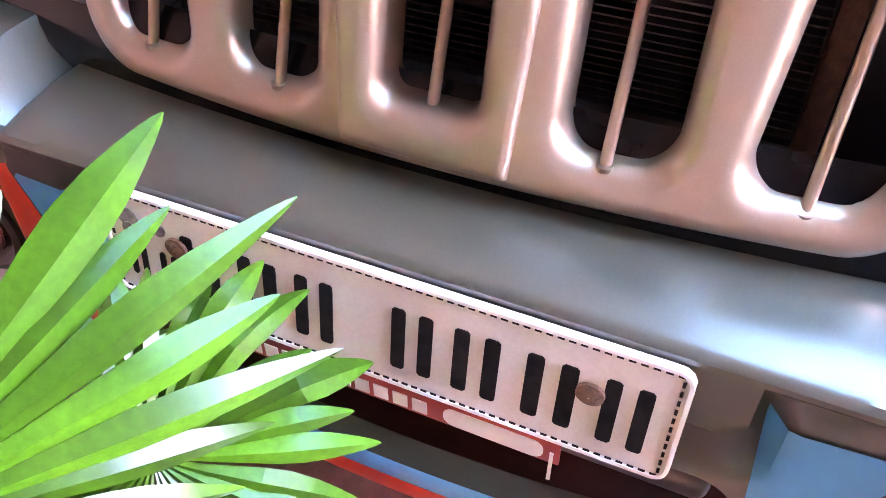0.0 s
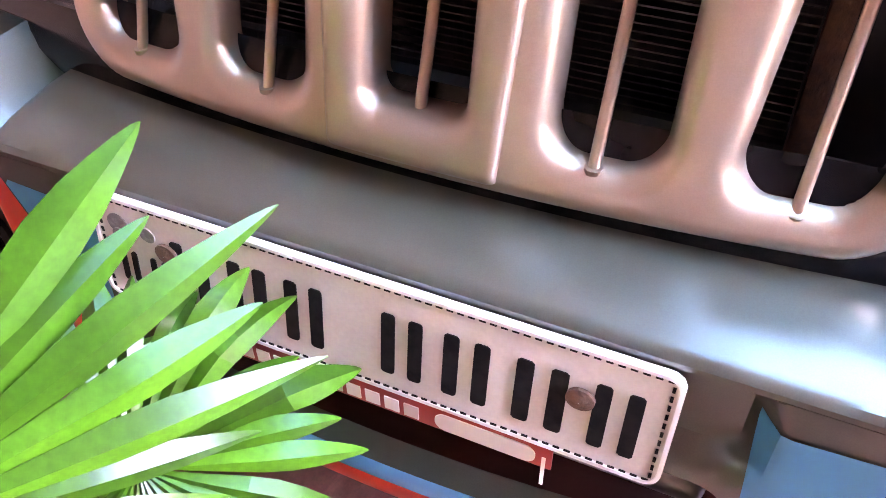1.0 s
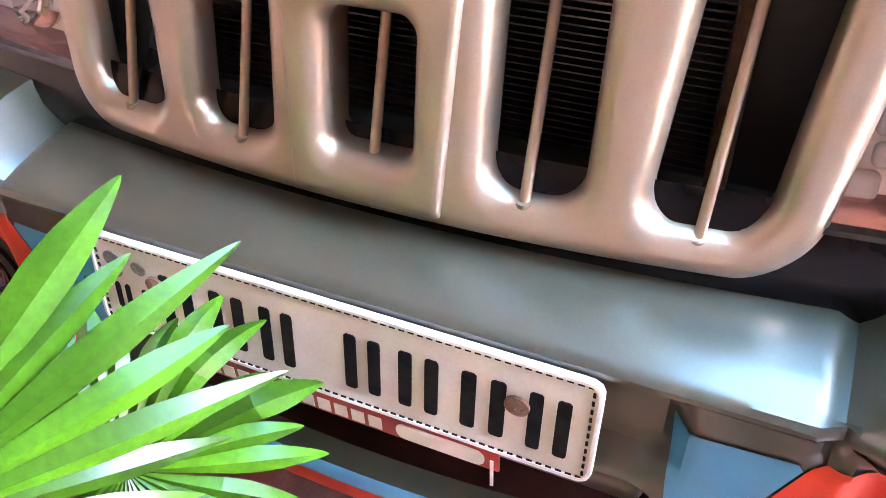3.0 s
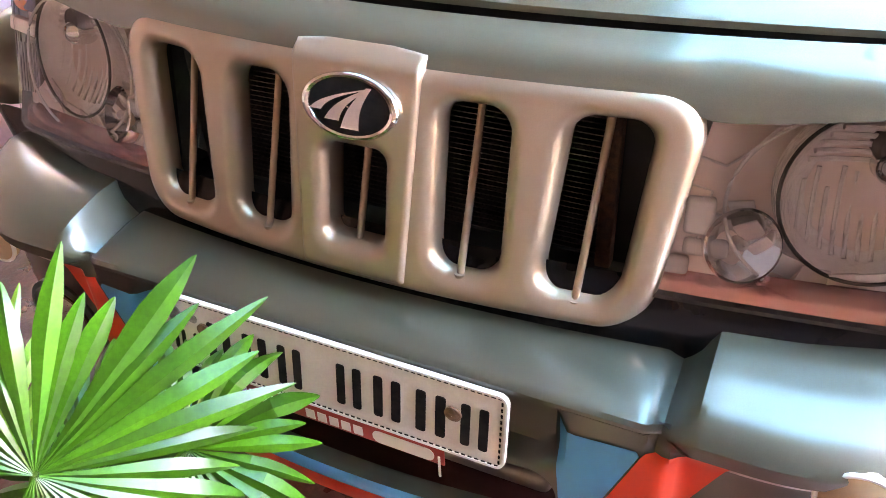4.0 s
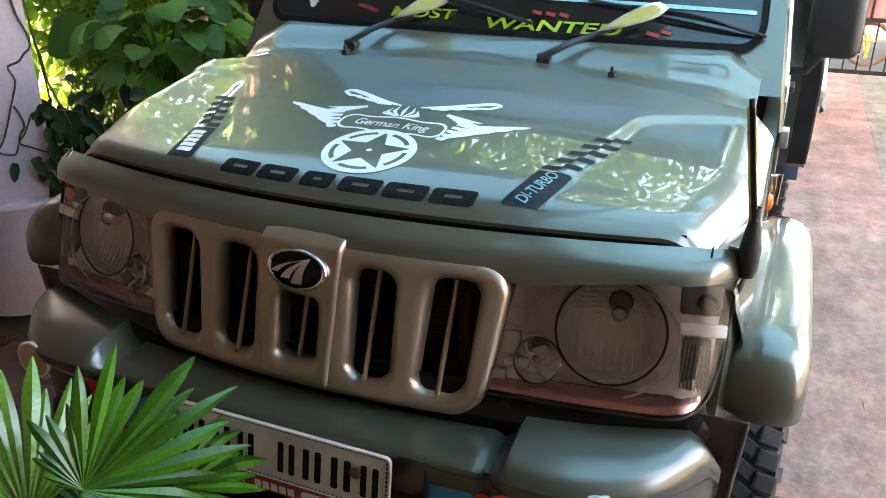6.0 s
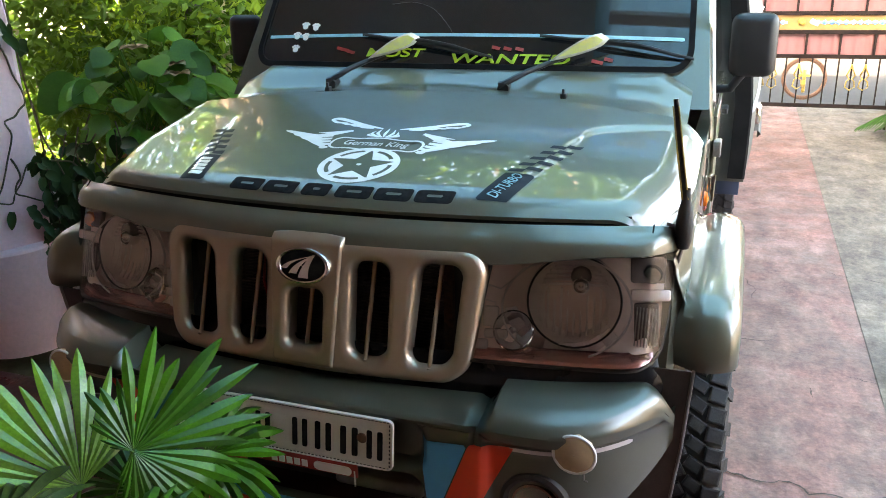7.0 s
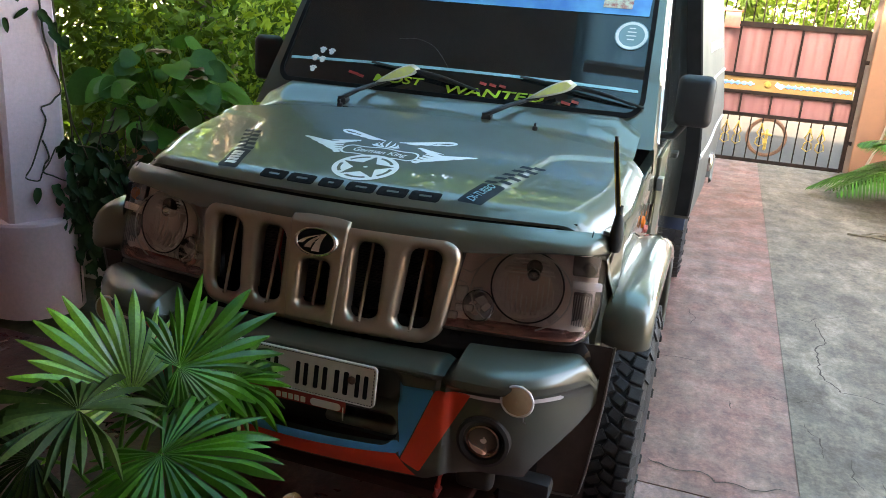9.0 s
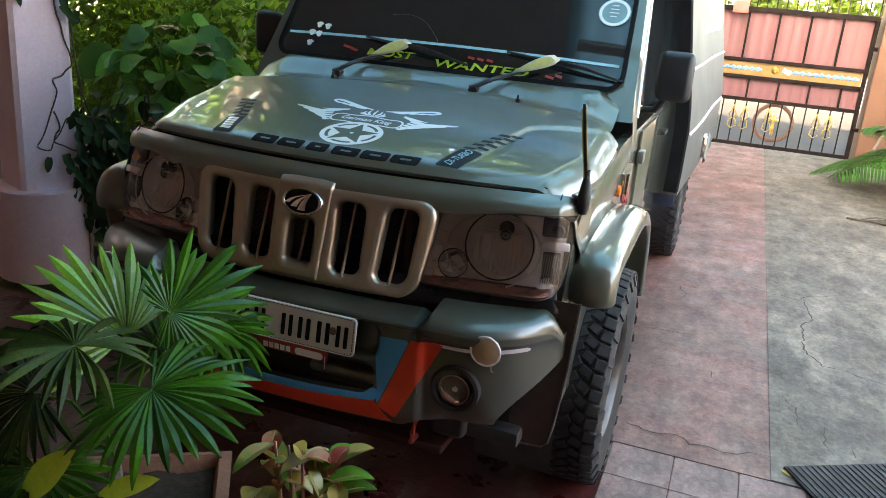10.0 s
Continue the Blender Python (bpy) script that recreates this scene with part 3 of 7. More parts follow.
for s in (1, -1):
    area = lamp_area(s)
    soft = lambda x, z: area(x, z) - 0.004
    lo, hi = sorted((s * 0.335, s * 0.722))
    xs, zs = steps(lo, hi, 0.008), steps(0.786, 1.006, 0.008)
    lamp = cpart("headlamp", sheet(bmesh.new(), xs, zs, lambda x, z: (x, lamp_y(x, z) + 0.024 + 0.040 * ease((0.165 - math.hypot(abs(x) - 0.535, (z - 0.90) * 1.2)) / 0.06), z), area), BEZEL, "large clear headlamp with round reflector and painted pink glints")
    part("housing_rim", sheet(bmesh.new(), steps(lo, hi, 0.004), steps(0.782, 1.006, 0.004), lambda x, z: (x, lamp_y(x, z) + 0.001, z), lambda x, z: min(area(x, z), 0.004 - area(x, z)), 0.06), BLACK, lamp)
    c = (s * 0.533, lamp_y(0.533, 0.903) + 0.026, 0.903)
    big = part("round_reflector_bowl", lathe(bmesh.new(), (0, 0, 0), [(0.093, 0.030), (0.092, -0.002), (0.090, -0.004), (0.085, 0.006), (0.078, 0.018), (0.068, 0.030), (0.054, 0.041), (0.038, 0.048), (0.020, 0.052), (0.001, 0.053)], 48, "y"), REFLECTOR, lamp)
    big.matrix_basis = pose(*c, -14, 0, s * 10)
    part("dark_ring", ring(bmesh.new(), (0, -0.004, 0), 0.0895, 0.0022, "y", 48, 6), BLACK, big)
    # ribs pressed into the lower glass, steps in the upper mirror
    for i in range(11):
        x = -0.064 + i * 0.0128
        h = math.sqrt(0.080 ** 2 - x * x)
        lo_z, hi_z = -0.90 * h, 0.18 * h + 0.014 * math.sin(i * 2.3)
        rib = [(x + dx, 0.010 + 0.030 * (1 - (x * x + z * z) / 0.0064) - dy, z) for z in steps(lo_z, hi_z, 0.02) for dx, dy in ((0, 0),)]
        part("lens_flute", tube(bmesh.new(), rib, 0.0026, 6), REFLECTOR, big)
    for i in range(5):
        z = 0.030 + i * 0.009
        w = 0.86 * math.sqrt(0.080 ** 2 - z * z)
        part("mirror_step", tube(bmesh.new(), [(x, 0.012 + 0.028 * (1 - (x * x + z * z) / 0.0064), z) for x in steps(-w, w, 0.02)], 0.0030, 6), REFLECTOR, big)
    part("bulb_cap", lathe(bmesh.new(), (s * 0.012, 0, 0.030), [(0.001, -0.004), (0.010, -0.002), (0.017, 0.006), (0.018, 0.030), (0.014, 0.045)], 20, "y"), CHROME, big)
    part("bulb_shade", lathe(bmesh.new(), (s * 0.012, 0, 0.048), [(0.001, 0.004), (0.016, 0.006), (0.020, 0.014), (0.020, 0.04)], 20, "y"), SMOKE, big)
    # small round side lamp with its chrome bowl, and the stepped box beside it
    c2 = (s * 0.424, lamp_y(0.424, 0.848) + 0.014, 0.848)
    small = part("side_reflector", lathe(bmesh.new(), (0, 0, 0), [(0.040, 0.030), (0.040, -0.002), (0.037, -0.004), (0.033, 0.004), (0.024, 0.018), (0.012, 0.025), (0.001, 0.027)], 32, "y"), CHROME, lamp)
    small.matrix_basis = pose(*c2, -24, 0, s * 22)
    part("side_bulb", lathe(bmesh.new(), (0, 0, 0), [(0.001, -0.004), (0.006, 0.0), (0.007, 0.024)], 14, "y"), SILVER, small)
    for cx, cz, w, h in ((0.376, 0.868, 0.030, 0.040), (0.388, 0.836, 0.046, 0.018), (0.362, 0.815, 0.026, 0.020)):
        part("stepped_box", box(bmesh.new(), (s * cx, lamp_y(cx, cz) + 0.024, cz), (w, 0.022, h), 0.005, pose(0, 0, 0, -18, 0, s * 8), 3), SILVER, lamp)
    # thin bright trim lines on the bezel
    for line in (((0.358, 0.930), (0.392, 0.922), (0.412, 0.938), (0.432, 0.962), (0.470, 0.974)), ((0.362, 0.900), (0.384, 0.896), (0.380, 0.866), (0.378, 0.838))):
        part("trim_line", tube(bmesh.new(), [(s * x, lamp_y(x, z) + 0.019, z) for x, z in line], 0.0014, 6), SILVER, lamp)
    arc = [(s * (0.520 + 0.122 * math.cos(a)), lamp_y(0.520 + 0.122 * math.cos(a), 0.893 + 0.094 * math.sin(a)) + 0.016, 0.893 + 0.094 * math.sin(a)) for a in (radians(d) for d in range(-66, 236, 7))]
    part("silver_arc", tube(bmesh.new(), arc, 0.0022, 6), SILVER, lamp)
    # outer cells: turn lamp above, ribbed reflector below, a pale web between
    part("turn_lamp", box(bmesh.new(), (s * 0.663, lamp_y(0.663, 0.962) + 0.030, 0.962), (0.066, 0.016, 0.052), 0.006, pose(0, 0, 0, -18, 0, s * 14)), SMOKE, lamp)
    part("turn_bulb", lathe(bmesh.new(), (s * 0.672, lamp_y(0.672, 0.955) + 0.012, 0.955), [(0.001, 0.0), (0.016, 0.001), (0.020, 0.008), (0.014, 0.016)], 20, "y"), AMBER if s < 0 else BLACK, lamp)
    part("ribbed_reflector", box(bmesh.new(), (s * 0.668, lamp_y(0.668, 0.86) + 0.034, 0.858), (0.046, 0.012, 0.084), 0.004, pose(0, 0, 0, -18, 0, s * 14)), SMOKE, lamp)
    for i in range(7):
        part("reflector_rib", tube(bmesh.new(), [(s * (0.650 + 0.006 * i), lamp_y(0.66, z) + 0.026, z) for z in steps(0.822, 0.894, 0.02)], 0.0014, 5), STEEL, lamp)
    part("divider", box(bmesh.new(), (s * 0.672, lamp_y(0.672, 0.916) + 0.022, 0.916), (0.074, 0.018, 0.022), 0.004, pose(0, 0, 0, -18, 0, s * 14)), BEZEL, lamp)
    # strip along the lamp's foot, coloured as a reflection of the red floor
    rows = [[(s * x, lamp_y(x, 0.80) + 0.006, 0.790), (s * x, lamp_y(x, 0.80) + 0.016, 0.803), (s * x, lamp_y(x, 0.80) + 0.034, 0.812)] for x in steps(0.350, 0.686, 0.012)]
    part("reflector_step", loft(bmesh.new(), rows), FLOOR_GLINT, lamp)
    for i in range(9):
        a = radians(196 + i * 15)
        fx, fz = 0.522 + 0.110 * math.cos(a), 0.896 + 0.084 * math.sin(a)
        facet = part("reflector_facet", box(bmesh.new(), (0, 0, 0), (0.026, 0.003, 0.030), 0.001), FACETED if i % 3 else SILVER, lamp)
        facet.matrix_basis = pose(s * fx, lamp_y(fx, fz) + 0.034, fz, -18 + 5 * math.sin(i * 4.3), -s * math.degrees(a), s * 8 * math.sin(i * 2.9))
    lens = part("lens", sheet(bmesh.new(), xs, zs, lambda x, z: (x, lamp_y(x, z) - 0.002, z), soft, 0.0), CLEAR, lamp)
    lens.visible_shadow = False

# nose panel over the grille and lamps
rows = []
for x in steps(-0.715, 0.715, 0.011):
    a = abs(x)
    yh = hood_front(x)
    low_y = min(grille_y(x, 0.99) + 0.012, 0.5) if a < 0.35 else grille_y(0.35, 0.99) + 0.012 + (lamp_y(x, 1.0) - lamp_y(0.35, 1.0)) * 0.95
    low_z = 0.988 - 0.014 * ease((a - 0.33) / 0.05) + 0.028 * ease((a - 0.36) / 0.26)
    end = ease((a - 0.675) / 0.045)
    row = [(x, low_y + 0.03, low_z - 0.006), (x, low_y + 0.006, low_z - 0.001)]
    for k in range(11):
        q = k / 10
        out = 0.013 * math.sin(math.pi * min(1.0, q * 0.92 + 0.10)) * (1 - 0.4 * end)
        row.append((x, low_y + 0.002 + (yh - 0.008 - low_y) * q - out + 0.016 * end, low_z + (1.046 - low_z) * q + out * 0.45 - 0.006 * end))
    rows.append(row + [(x, yh - 0.004, 1.044), (x, yh - 0.001, 1.018), (x, yh + 0.04, 1.016)])
bm = loft(bmesh.new(), rows)
bmesh.ops.recalc_face_normals(bm, faces=bm.faces)
cpart("nose_panel", bm, PAINT)
for s in (1, -1):
    rows = [[(s * 0.690, lamp_y(0.69, z) + 0.03, z), (s * 0.712, lamp_y(0.70, z) + 0.012, z), (s * 0.722, lamp_y(0.70, z) + 0.03, z), (s * 0.738, 0.34, z)] for z in steps(0.77, 1.035, 0.02)]
    cpart("wing_front", loft(bmesh.new(), rows), PAINT)
    seam = [(s * 0.668, hood_front(0.668) - 0.010, 1.050), (s * 0.668, hood_front(0.668) - 0.026, 1.038), (s * 0.668, lamp_y(0.668, 1.0) - 0.004, 1.012), (s * 0.668, lamp_y(0.668, 1.0) + 0.004, 1.000)]
    cpart("nose_seam", tube(bmesh.new(), seam, 0.0016, 6), SEAL)
# dark slit under the bonnet's edge
rows = [[(x, hood_front(x) + 0.008, 1.008), (x, hood_front(x) + 0.010, 1.060)] for x in steps(-0.625, 0.625, 0.05)]
cpart("bonnet_gap", loft(bmesh.new(), rows), SEAL)

# bonnet
def half_width(y):
    return 0.655 + 0.072 * ease((y - 0.22) / 0.32)


rows = []
for i in range(45):
    t = i / 44
    row = []
    for j in range(181):
        u = -1 + 2 * j / 180
        x = u * 0.655
        y = hood_front(x) + t * (0.838 - 0.20 * x * x - hood_front(x))
        xx = u * half_width(y)
        z = hood_z(xx, y)
        d = half_width(y) - abs(xx)
        z -= 0.046 * max(0.0, 1 - d / 0.075) ** 2.2
        row.append((xx, y, z))
    if i == 0:
        rows.append([(x, y + 0.012, z - 0.012) for x, y, z in row])
        rows.append([(x, y + 0.002, z - 0.008) for x, y, z in row])
    rows.append(row)
rows.append([(x, y + 0.003, z - 0.004) for x, y, z in rows[-1]])
rows.append([(x, y, z - 0.02) for x, y, z in rows[-1]])
bm = loft(bmesh.new(), rows)
side = [[(s * (half_width(y) + 0.001), y, hood_z(half_width(y), y) - 0.046 - k) for k in (0, 0.02, 0.045)] for s in (1,) for y in steps(0.28, 0.735, 0.02)]
loft(bm, side)
loft(bm, [[(-x, y, z) for x, y, z in r] for r in side])
bmesh.ops.recalc_face_normals(bm, faces=bm.faces)
bonnet = cpart("bonnet", bm, PAINT, "olive green glossy bonnet with white and black stickers")
rows = [[(x, 0.836 - 0.20 * x * x + q, hood_z(x, 0.836 - 0.20 * x * x) - 0.006) for q in (0.002, 0.016)] for x in steps(-0.66, 0.66, 0.02)]
cpart("bonnet_rear_seal", loft(bmesh.new(), rows), SEAL)


def on_bonnet(x, y):
    return (x, y, hood_z(x, y) + 0.0012)


# bonnet stickers: plain black ring-shaped blocks along the edge, one for each character
for i in range(6):
    cx = -0.196 + i * 0.0870
    y0 = hood_front(cx) + 0.037
    w = 0.032 if i == 2 else 0.040

    def block_area(x, y):
        outer = rounded(x, y - hood_front(x) + hood_front(cx), cx, y0, w, 0.0200, 0.009)
        return min(outer, -rounded(x, y - hood_front(x) + hood_front(cx), cx, y0, w - 0.0235, 0.0040, 0.003))

    bm = sheet(bmesh.new(), steps(cx - w - 0.003, cx + w + 0.003, 0.0025), steps(y0 - 0.032, y0 + 0.032, 0.0025), on_bonnet, block_area)
    part("sticker_block", bm, INK, bonnet)
# round star emblem: white disc with a dark star and dark arcs left open
EX, EY = 0.020, 0.347


def star(x, y):
    a, r = math.atan2(x - EX, y - EY), math.hypot(x - EX, y - EY)
    k = (a / (2 * math.pi / 5) + 0.5) % 1.0 - 0.5
    b = abs(k) * 2 * math.pi / 5
    px, py = r * math.sin(b), r * math.cos(b)
    ix, iy = 0.034 * math.sin(math.pi / 5), 0.034 * math.cos(math.pi / 5)
    tx, ty = 0.0, 0.080
    ln = math.hypot(ix - tx, iy - ty)
    return ((px - tx) * (iy - ty) - (py - ty) * (ix - tx)) / ln


def emblem(x, y):
    a, r = math.atan2(x - EX, y - EY), math.hypot(x - EX, y - EY)
    k = abs((a / (2 * math.pi / 5) + 0.5) % 1.0 - 0.5) * 2 * math.pi / 5
    arcs = min(r - 0.068, 0.0775 - r, (k - 0.22) * 0.07)
    heart = 0.006 - r
    return max(min(0.092 - r, -star(x, y), -arcs), min(heart, 0.006 - abs(x - EX)))


bm = sheet(bmesh.new(), steps(EX - 0.096, EX + 0.096, 0.0025), steps(EY - 0.096, EY + 0.096, 0.0025), on_bonnet, emblem)
part("star_emblem", bm, WHITE, bonnet, "white round star sticker")
# name oval above it
OX, OY = 0.011, 0.461


def oval(x, y):
    return rounded(x, y, OX, OY, 0.118, 0.036 + 0.004 * math.cos((x - OX) * 50), 0.034)


bm = sheet(bmesh.new(), steps(OX - 0.125, OX + 0.125, 0.003), steps(OY - 0.056, OY + 0.056, 0.003), on_bonnet, lambda x, y: min(oval(x, y), 0.0065 - oval(x, y)))
part("oval_frame", bm, WHITE, bonnet)
lettering("sticker_lettering", "German King", 0.038, WHITE, bonnet, Matrix.Translation((OX, OY - 0.002, 1.2)), 0.80, conform=hood_z)


def plume(name, pts, widths, n=12):
    """A curved tapering sticker stroke lying on the bonnet."""
    line = smooth_line([(x, OY + 0.70 * (y - OY), 0) for x, y in pts], n)
    rows = []
    for i, p in enumerate(line):
        d = (line[min(i + 1, n - 1)] - line[max(i - 1, 0)]).normalized()
        f = i / (n - 1) * (len(widths) - 1)
        k = min(int(f), len(widths) - 2)
        w = 0.66 * (widths[k] + (widths[k + 1] - widths[k]) * (f - k))
        rows.append([on_bonnet(p.x - d.y * w * q, p.y + d.x * w * q) for q in (-0.5, 0.0, 0.5)])
    part(name, loft(bmesh.new(), rows), WHITE, bonnet)


for s in (1, -1):
    # spread wing: five long feathers, and short covert feathers over their roots
    for k in range(5):
        rx, ry = OX + s * (0.112 + 0.004 * k), OY - 0.040 + 0.024 * k
        tx, ty = OX + s * (0.150 + 0.031 * k), OY - 0.022 + 0.029 * k
        plume("wing_feather", [(rx, ry), (rx + s * 0.30 * abs(tx - rx), ry - 0.006), (tx - s * 0.02, ty - 0.012), (tx, ty)], (0.016, 0.025, 0.021, 0.003))
    for k in range(4):
        rx, ry = OX + s * (0.092 + 0.010 * k), OY + 0.106 - 0.010 * k
        plume("wing_covert", [(rx, ry), (rx + s * 0.045, ry - 0.020 - 0.006 * k), (rx + s * (0.085 - 0.012 * k), ry - 0.028 - 0.008 * k)], (0.017, 0.019, 0.004))
    # crest above the wing: a hooked plume with barbs
    plume("wing_crest", [(OX + s * 0.022, OY + 0.136), (OX + s * 0.080, OY + 0.160), (OX + s * 0.130, OY + 0.196), (OX + s * 0.168, OY + 0.216), (OX + s * 0.182, OY + 0.204), (OX + s * 0.166, OY + 0.190)], (0.008, 0.026, 0.022, 0.024, 0.016, 0.005), 18)
    for k in range(4):
        rx, ry = OX + s * (0.046 + 0.028 * k), OY + 0.136 + 0.013 * k
        plume("wing_crest_barb", [(rx, ry), (rx + s * 0.030, ry + 0.004), (rx + s * 0.052, ry + 0.020)], (0.010, 0.017, 0.003), 7)
for k in range(7):
    a = radians(-63 + 21 * k)
    ln = 0.074 - 0.020 * abs(k - 3) / 3
    plume("flame_petal", [(OX + 0.012 * math.sin(a), OY + 0.062), (OX - 0.004 + 0.8 * ln * math.sin(a), OY + 0.062 + 0.5 * ln * math.cos(a)), (OX - 0.004 + 0.72 * ln * math.sin(a), OY + 0.066 + ln * math.cos(a))], (0.005, 0.014, 0.002), 8)
# side flashes with a chequered tail
for s in (1, -1):
    flash = decal("side_flash", [(s * 0.320, 0.242), (s * 0.386, 0.248), (s * 0.414, 0.372), (s * 0.350, 0.366)], NAVY, bonnet, on_bonnet)
    for k in range(5):
        for c in range(2):
            cx, cy = s * (0.367 + 0.0150 * k + 0.034 * c), 0.374 + k * 0.0345 + 0.016 * c
            decal("chequer", [(cx - 0.016, cy), (cx + 0.016, cy + 0.003 * s), (cx + 0.016 + s * 0.005, cy + 0.0185), (cx - 0.016 + s * 0.005, cy + 0.016)], NAVY, bonnet, on_bonnet, 0.004)
    lm = Matrix.Translation((s * 0.367, 0.307, 1.2)) @ pose(0, 0, 0, 0, 0, 90 - 16 * s)
    if s > 0:
        lettering("flash_lettering", "DI-TURBO", 0.034, PALE_BLUE, bonnet, lm, 0.70, conform=hood_z)
    else:
        for k in range(5):
            q = lm @ Vector((-0.038 + 0.019 * k, 0, 0))
            decal("lettering_bar", [(q.x - 0.018, q.y - 0.006), (q.x + 0.018, q.y - 0.010), (q.x + 0.018, q.y + 0.004), (q.x - 0.018, q.y + 0.008)], SILVER, flash, lambda x, y: (x, y, hood_z(x, y) + 0.0028), 0.004)

# cowl under the windscreen
def screen_y(z):
    return 1.035 + 0.72 * (z - 1.245)


rows = []
for x in steps(-0.68, 0.68, 0.02):
    y0 = 0.848 - 0.20 * x * x
    z0 = hood_z(min(abs(x), 0.36), y0) - 0.004 - 0.35 * max(0.0, abs(x) - 0.58) - 0.020 * abs(x)
    y1 = screen_y(1.238) + 0.05 * x * x + 0.004
    row = [(x, y0 + 0.002, z0 - 0.03), (x, y0, z0 - 0.004)]
    for k in range(15):
        t = k / 14
        rise = 0.10 * t + 0.90 * ease((t - 0.42) / 0.56)
        row.append((x, y0 + 0.004 + (y1 - y0) * t, z0 + (1.240 - 0.5 * max(0.0, abs(x) - 0.60) - z0) * rise))
    rows.append(row)
bm = loft(bmesh.new(), rows)
bmesh.ops.recalc_face_normals(bm, faces=bm.faces)
cowl = cpart("cowl", bm, PAINT)
for x in (-0.315, 0.368):
    bm = box(bmesh.new(), (x, 0.862, 1.196), (0.016, 0.02, 0.014), 0.003)
    box(bm, (x, 0.858, 1.208), (0.007, 0.008, 0.014), 0.002)
    part("washer_nozzle", bm, BLACK, cowl)

# windscreen: dark glass in a rubber seal
def on_screen(off):
    return lambda x, z: (x, screen_y(z) + 0.05 * x * x - off, z)


def screen_area(x, z):
    return rounded(x * (1 + 0.10 * (z - 1.24)), z, 0.0, 1.51, 0.665, 0.262, 0.05)


screen = cpart("windscreen", sheet(bmesh.new(), steps(-0.68, 0.68, 0.02), steps(1.24, 1.78, 0.02), on_screen(0.0), screen_area), TINT, "dark reflecting windscreen with stickers")
bm = sheet(bmesh.new(), steps(-0.71, 0.71, 0.012), steps(1.20, 1.81, 0.012), on_screen(0.007), lambda x, z: min(screen_area(x, z) + 0.012, 0.004 - screen_area(x, z)), 0.02)
part("rubber_seal", bm, SEAL, screen)
bm = sheet(bmesh.new(), steps(-0.64, 0.66, 0.02), steps(1.30, 1.345, 0.003), on_screen(0.003), lambda x, z: min(0.0045 - abs(z - 1.318 - 0.012 * (1 - (x / 0.66) ** 2)), 0.645 - abs(x)))
part("pale_line", bm, PALE_BLUE, screen)
bm = sheet(bmesh.new(), steps(0.52, 0.652, 0.004), steps(1.43, 1.55, 0.004), on_screen(0.004), lambda x, z: 0.056 - math.hypot(x - 0.586, (z - 1.491) * 1.22))
stick = part("round_sticker", bm, mat("sticker_mint", (0.17, 0.30, 0.32), 0.5), screen)
bm = sheet(bmesh.new(), steps(0.52, 0.652, 0.004), steps(1.43, 1.55, 0.004), on_screen(0.005), lambda x, z: (lambda r: min(0.053 - r, r - 0.043))(math.hypot(x - 0.586, (z - 1.491) * 1.22)))
part("sticker_ring", bm, WHITE, stick)
for k, w in enumerate((0.024, 0.034, 0.03, 0.022)):
    part("writing_bar", box(bmesh.new(), on_screen(0.006)(0.585, 1.478 + k * 0.012), (w, 0.001, 0.004), 0, pose(0, 0, 0, -36, 0, 0)), WHITE, stick, smooth=False)
# banner across the top
bm = sheet(bmesh.new(), steps(-0.62, 0.64, 0.03), steps(1.555, 1.70, 0.01), on_screen(0.003), lambda x, z: min(z - 1.546, 1.69 - z, 0.63 - abs(x)))
banner = part("banner", bm, mat("blue_banner", (0.03, 0.16, 0.50), 0.35, 0.0, (0.10, 0.42, 0.70), 4.0, 0.6), screen, "blue printed banner with plain pale bars")
for i in range(13):
    part("writing_bar", box(bmesh.new(), on_screen(0.005)(-0.10 + i * 0.032, 1.605), (0.022, 0.001, 0.04), 0, pose(0, 0, 0, -36, 0, 0)), WHITE, banner, smooth=False)
part("picture_block", box(bmesh.new(), on_screen(0.005)(0.52, 1.60), (0.10, 0.002, 0.06), 0, pose(0, 0, 0, -36, 0, 0)), mat("print_red", (0.5, 0.12, 0.1), 0.5, 0.0, (0.7, 0.65, 0.5), 60.0, 0.6), banner, smooth=False)
# paw prints
for px, pz in ((-0.518, 1.350), (-0.480, 1.347), (-0.540, 1.321), (-0.508, 1.318), (-0.535, 1.284)):
    bm = disc(bmesh.new(), (0, 0, 0), 0.0095, 0.001, "y", 14)
    for a in (-50, -17, 17, 50):
        disc(bm, (0.0135 * math.sin(radians(a)), 0, 0.0135 * math.cos(radians(a))), 0.0042, 0.001, "y", 10)
    ob = part("paw_print", bm, WHITE, screen, smooth=False)
    ob.matrix_basis = Matrix.Translation(on_screen(0.003)(px, pz)) @ pose(0, 0, 0, -36, 0, 0)
# slogan strip
for word, x, z, size, wide in (("MOST", -0.190, 1.279, 0.040, 1.75), ("WANTED", 0.165, 1.266, 0.042, 1.95)):
    lm = Matrix.Translation(on_screen(0.004)(x, z)) @ pose(0, 0, 0, 54, 0, 0)
    lettering("slogan", word, size, LIME, screen, lm, wide)
for x, w, z in ((-0.365, 0.05, 1.287), (-0.335, 0.03, 1.280), (0.125, 0.03, 1.296), (0.160, 0.03, 1.294), (0.195, 0.03, 1.293), (0.42, 0.04, 1.262), (0.45, 0.03, 1.268)):
    part("red_bar", box(bmesh.new(), on_screen(0.004)(x, z), (w * 0.8, 0.001, 0.010), 0, pose(0, 0, 0, -36, 12, 0)), RED, screen, smooth=False)
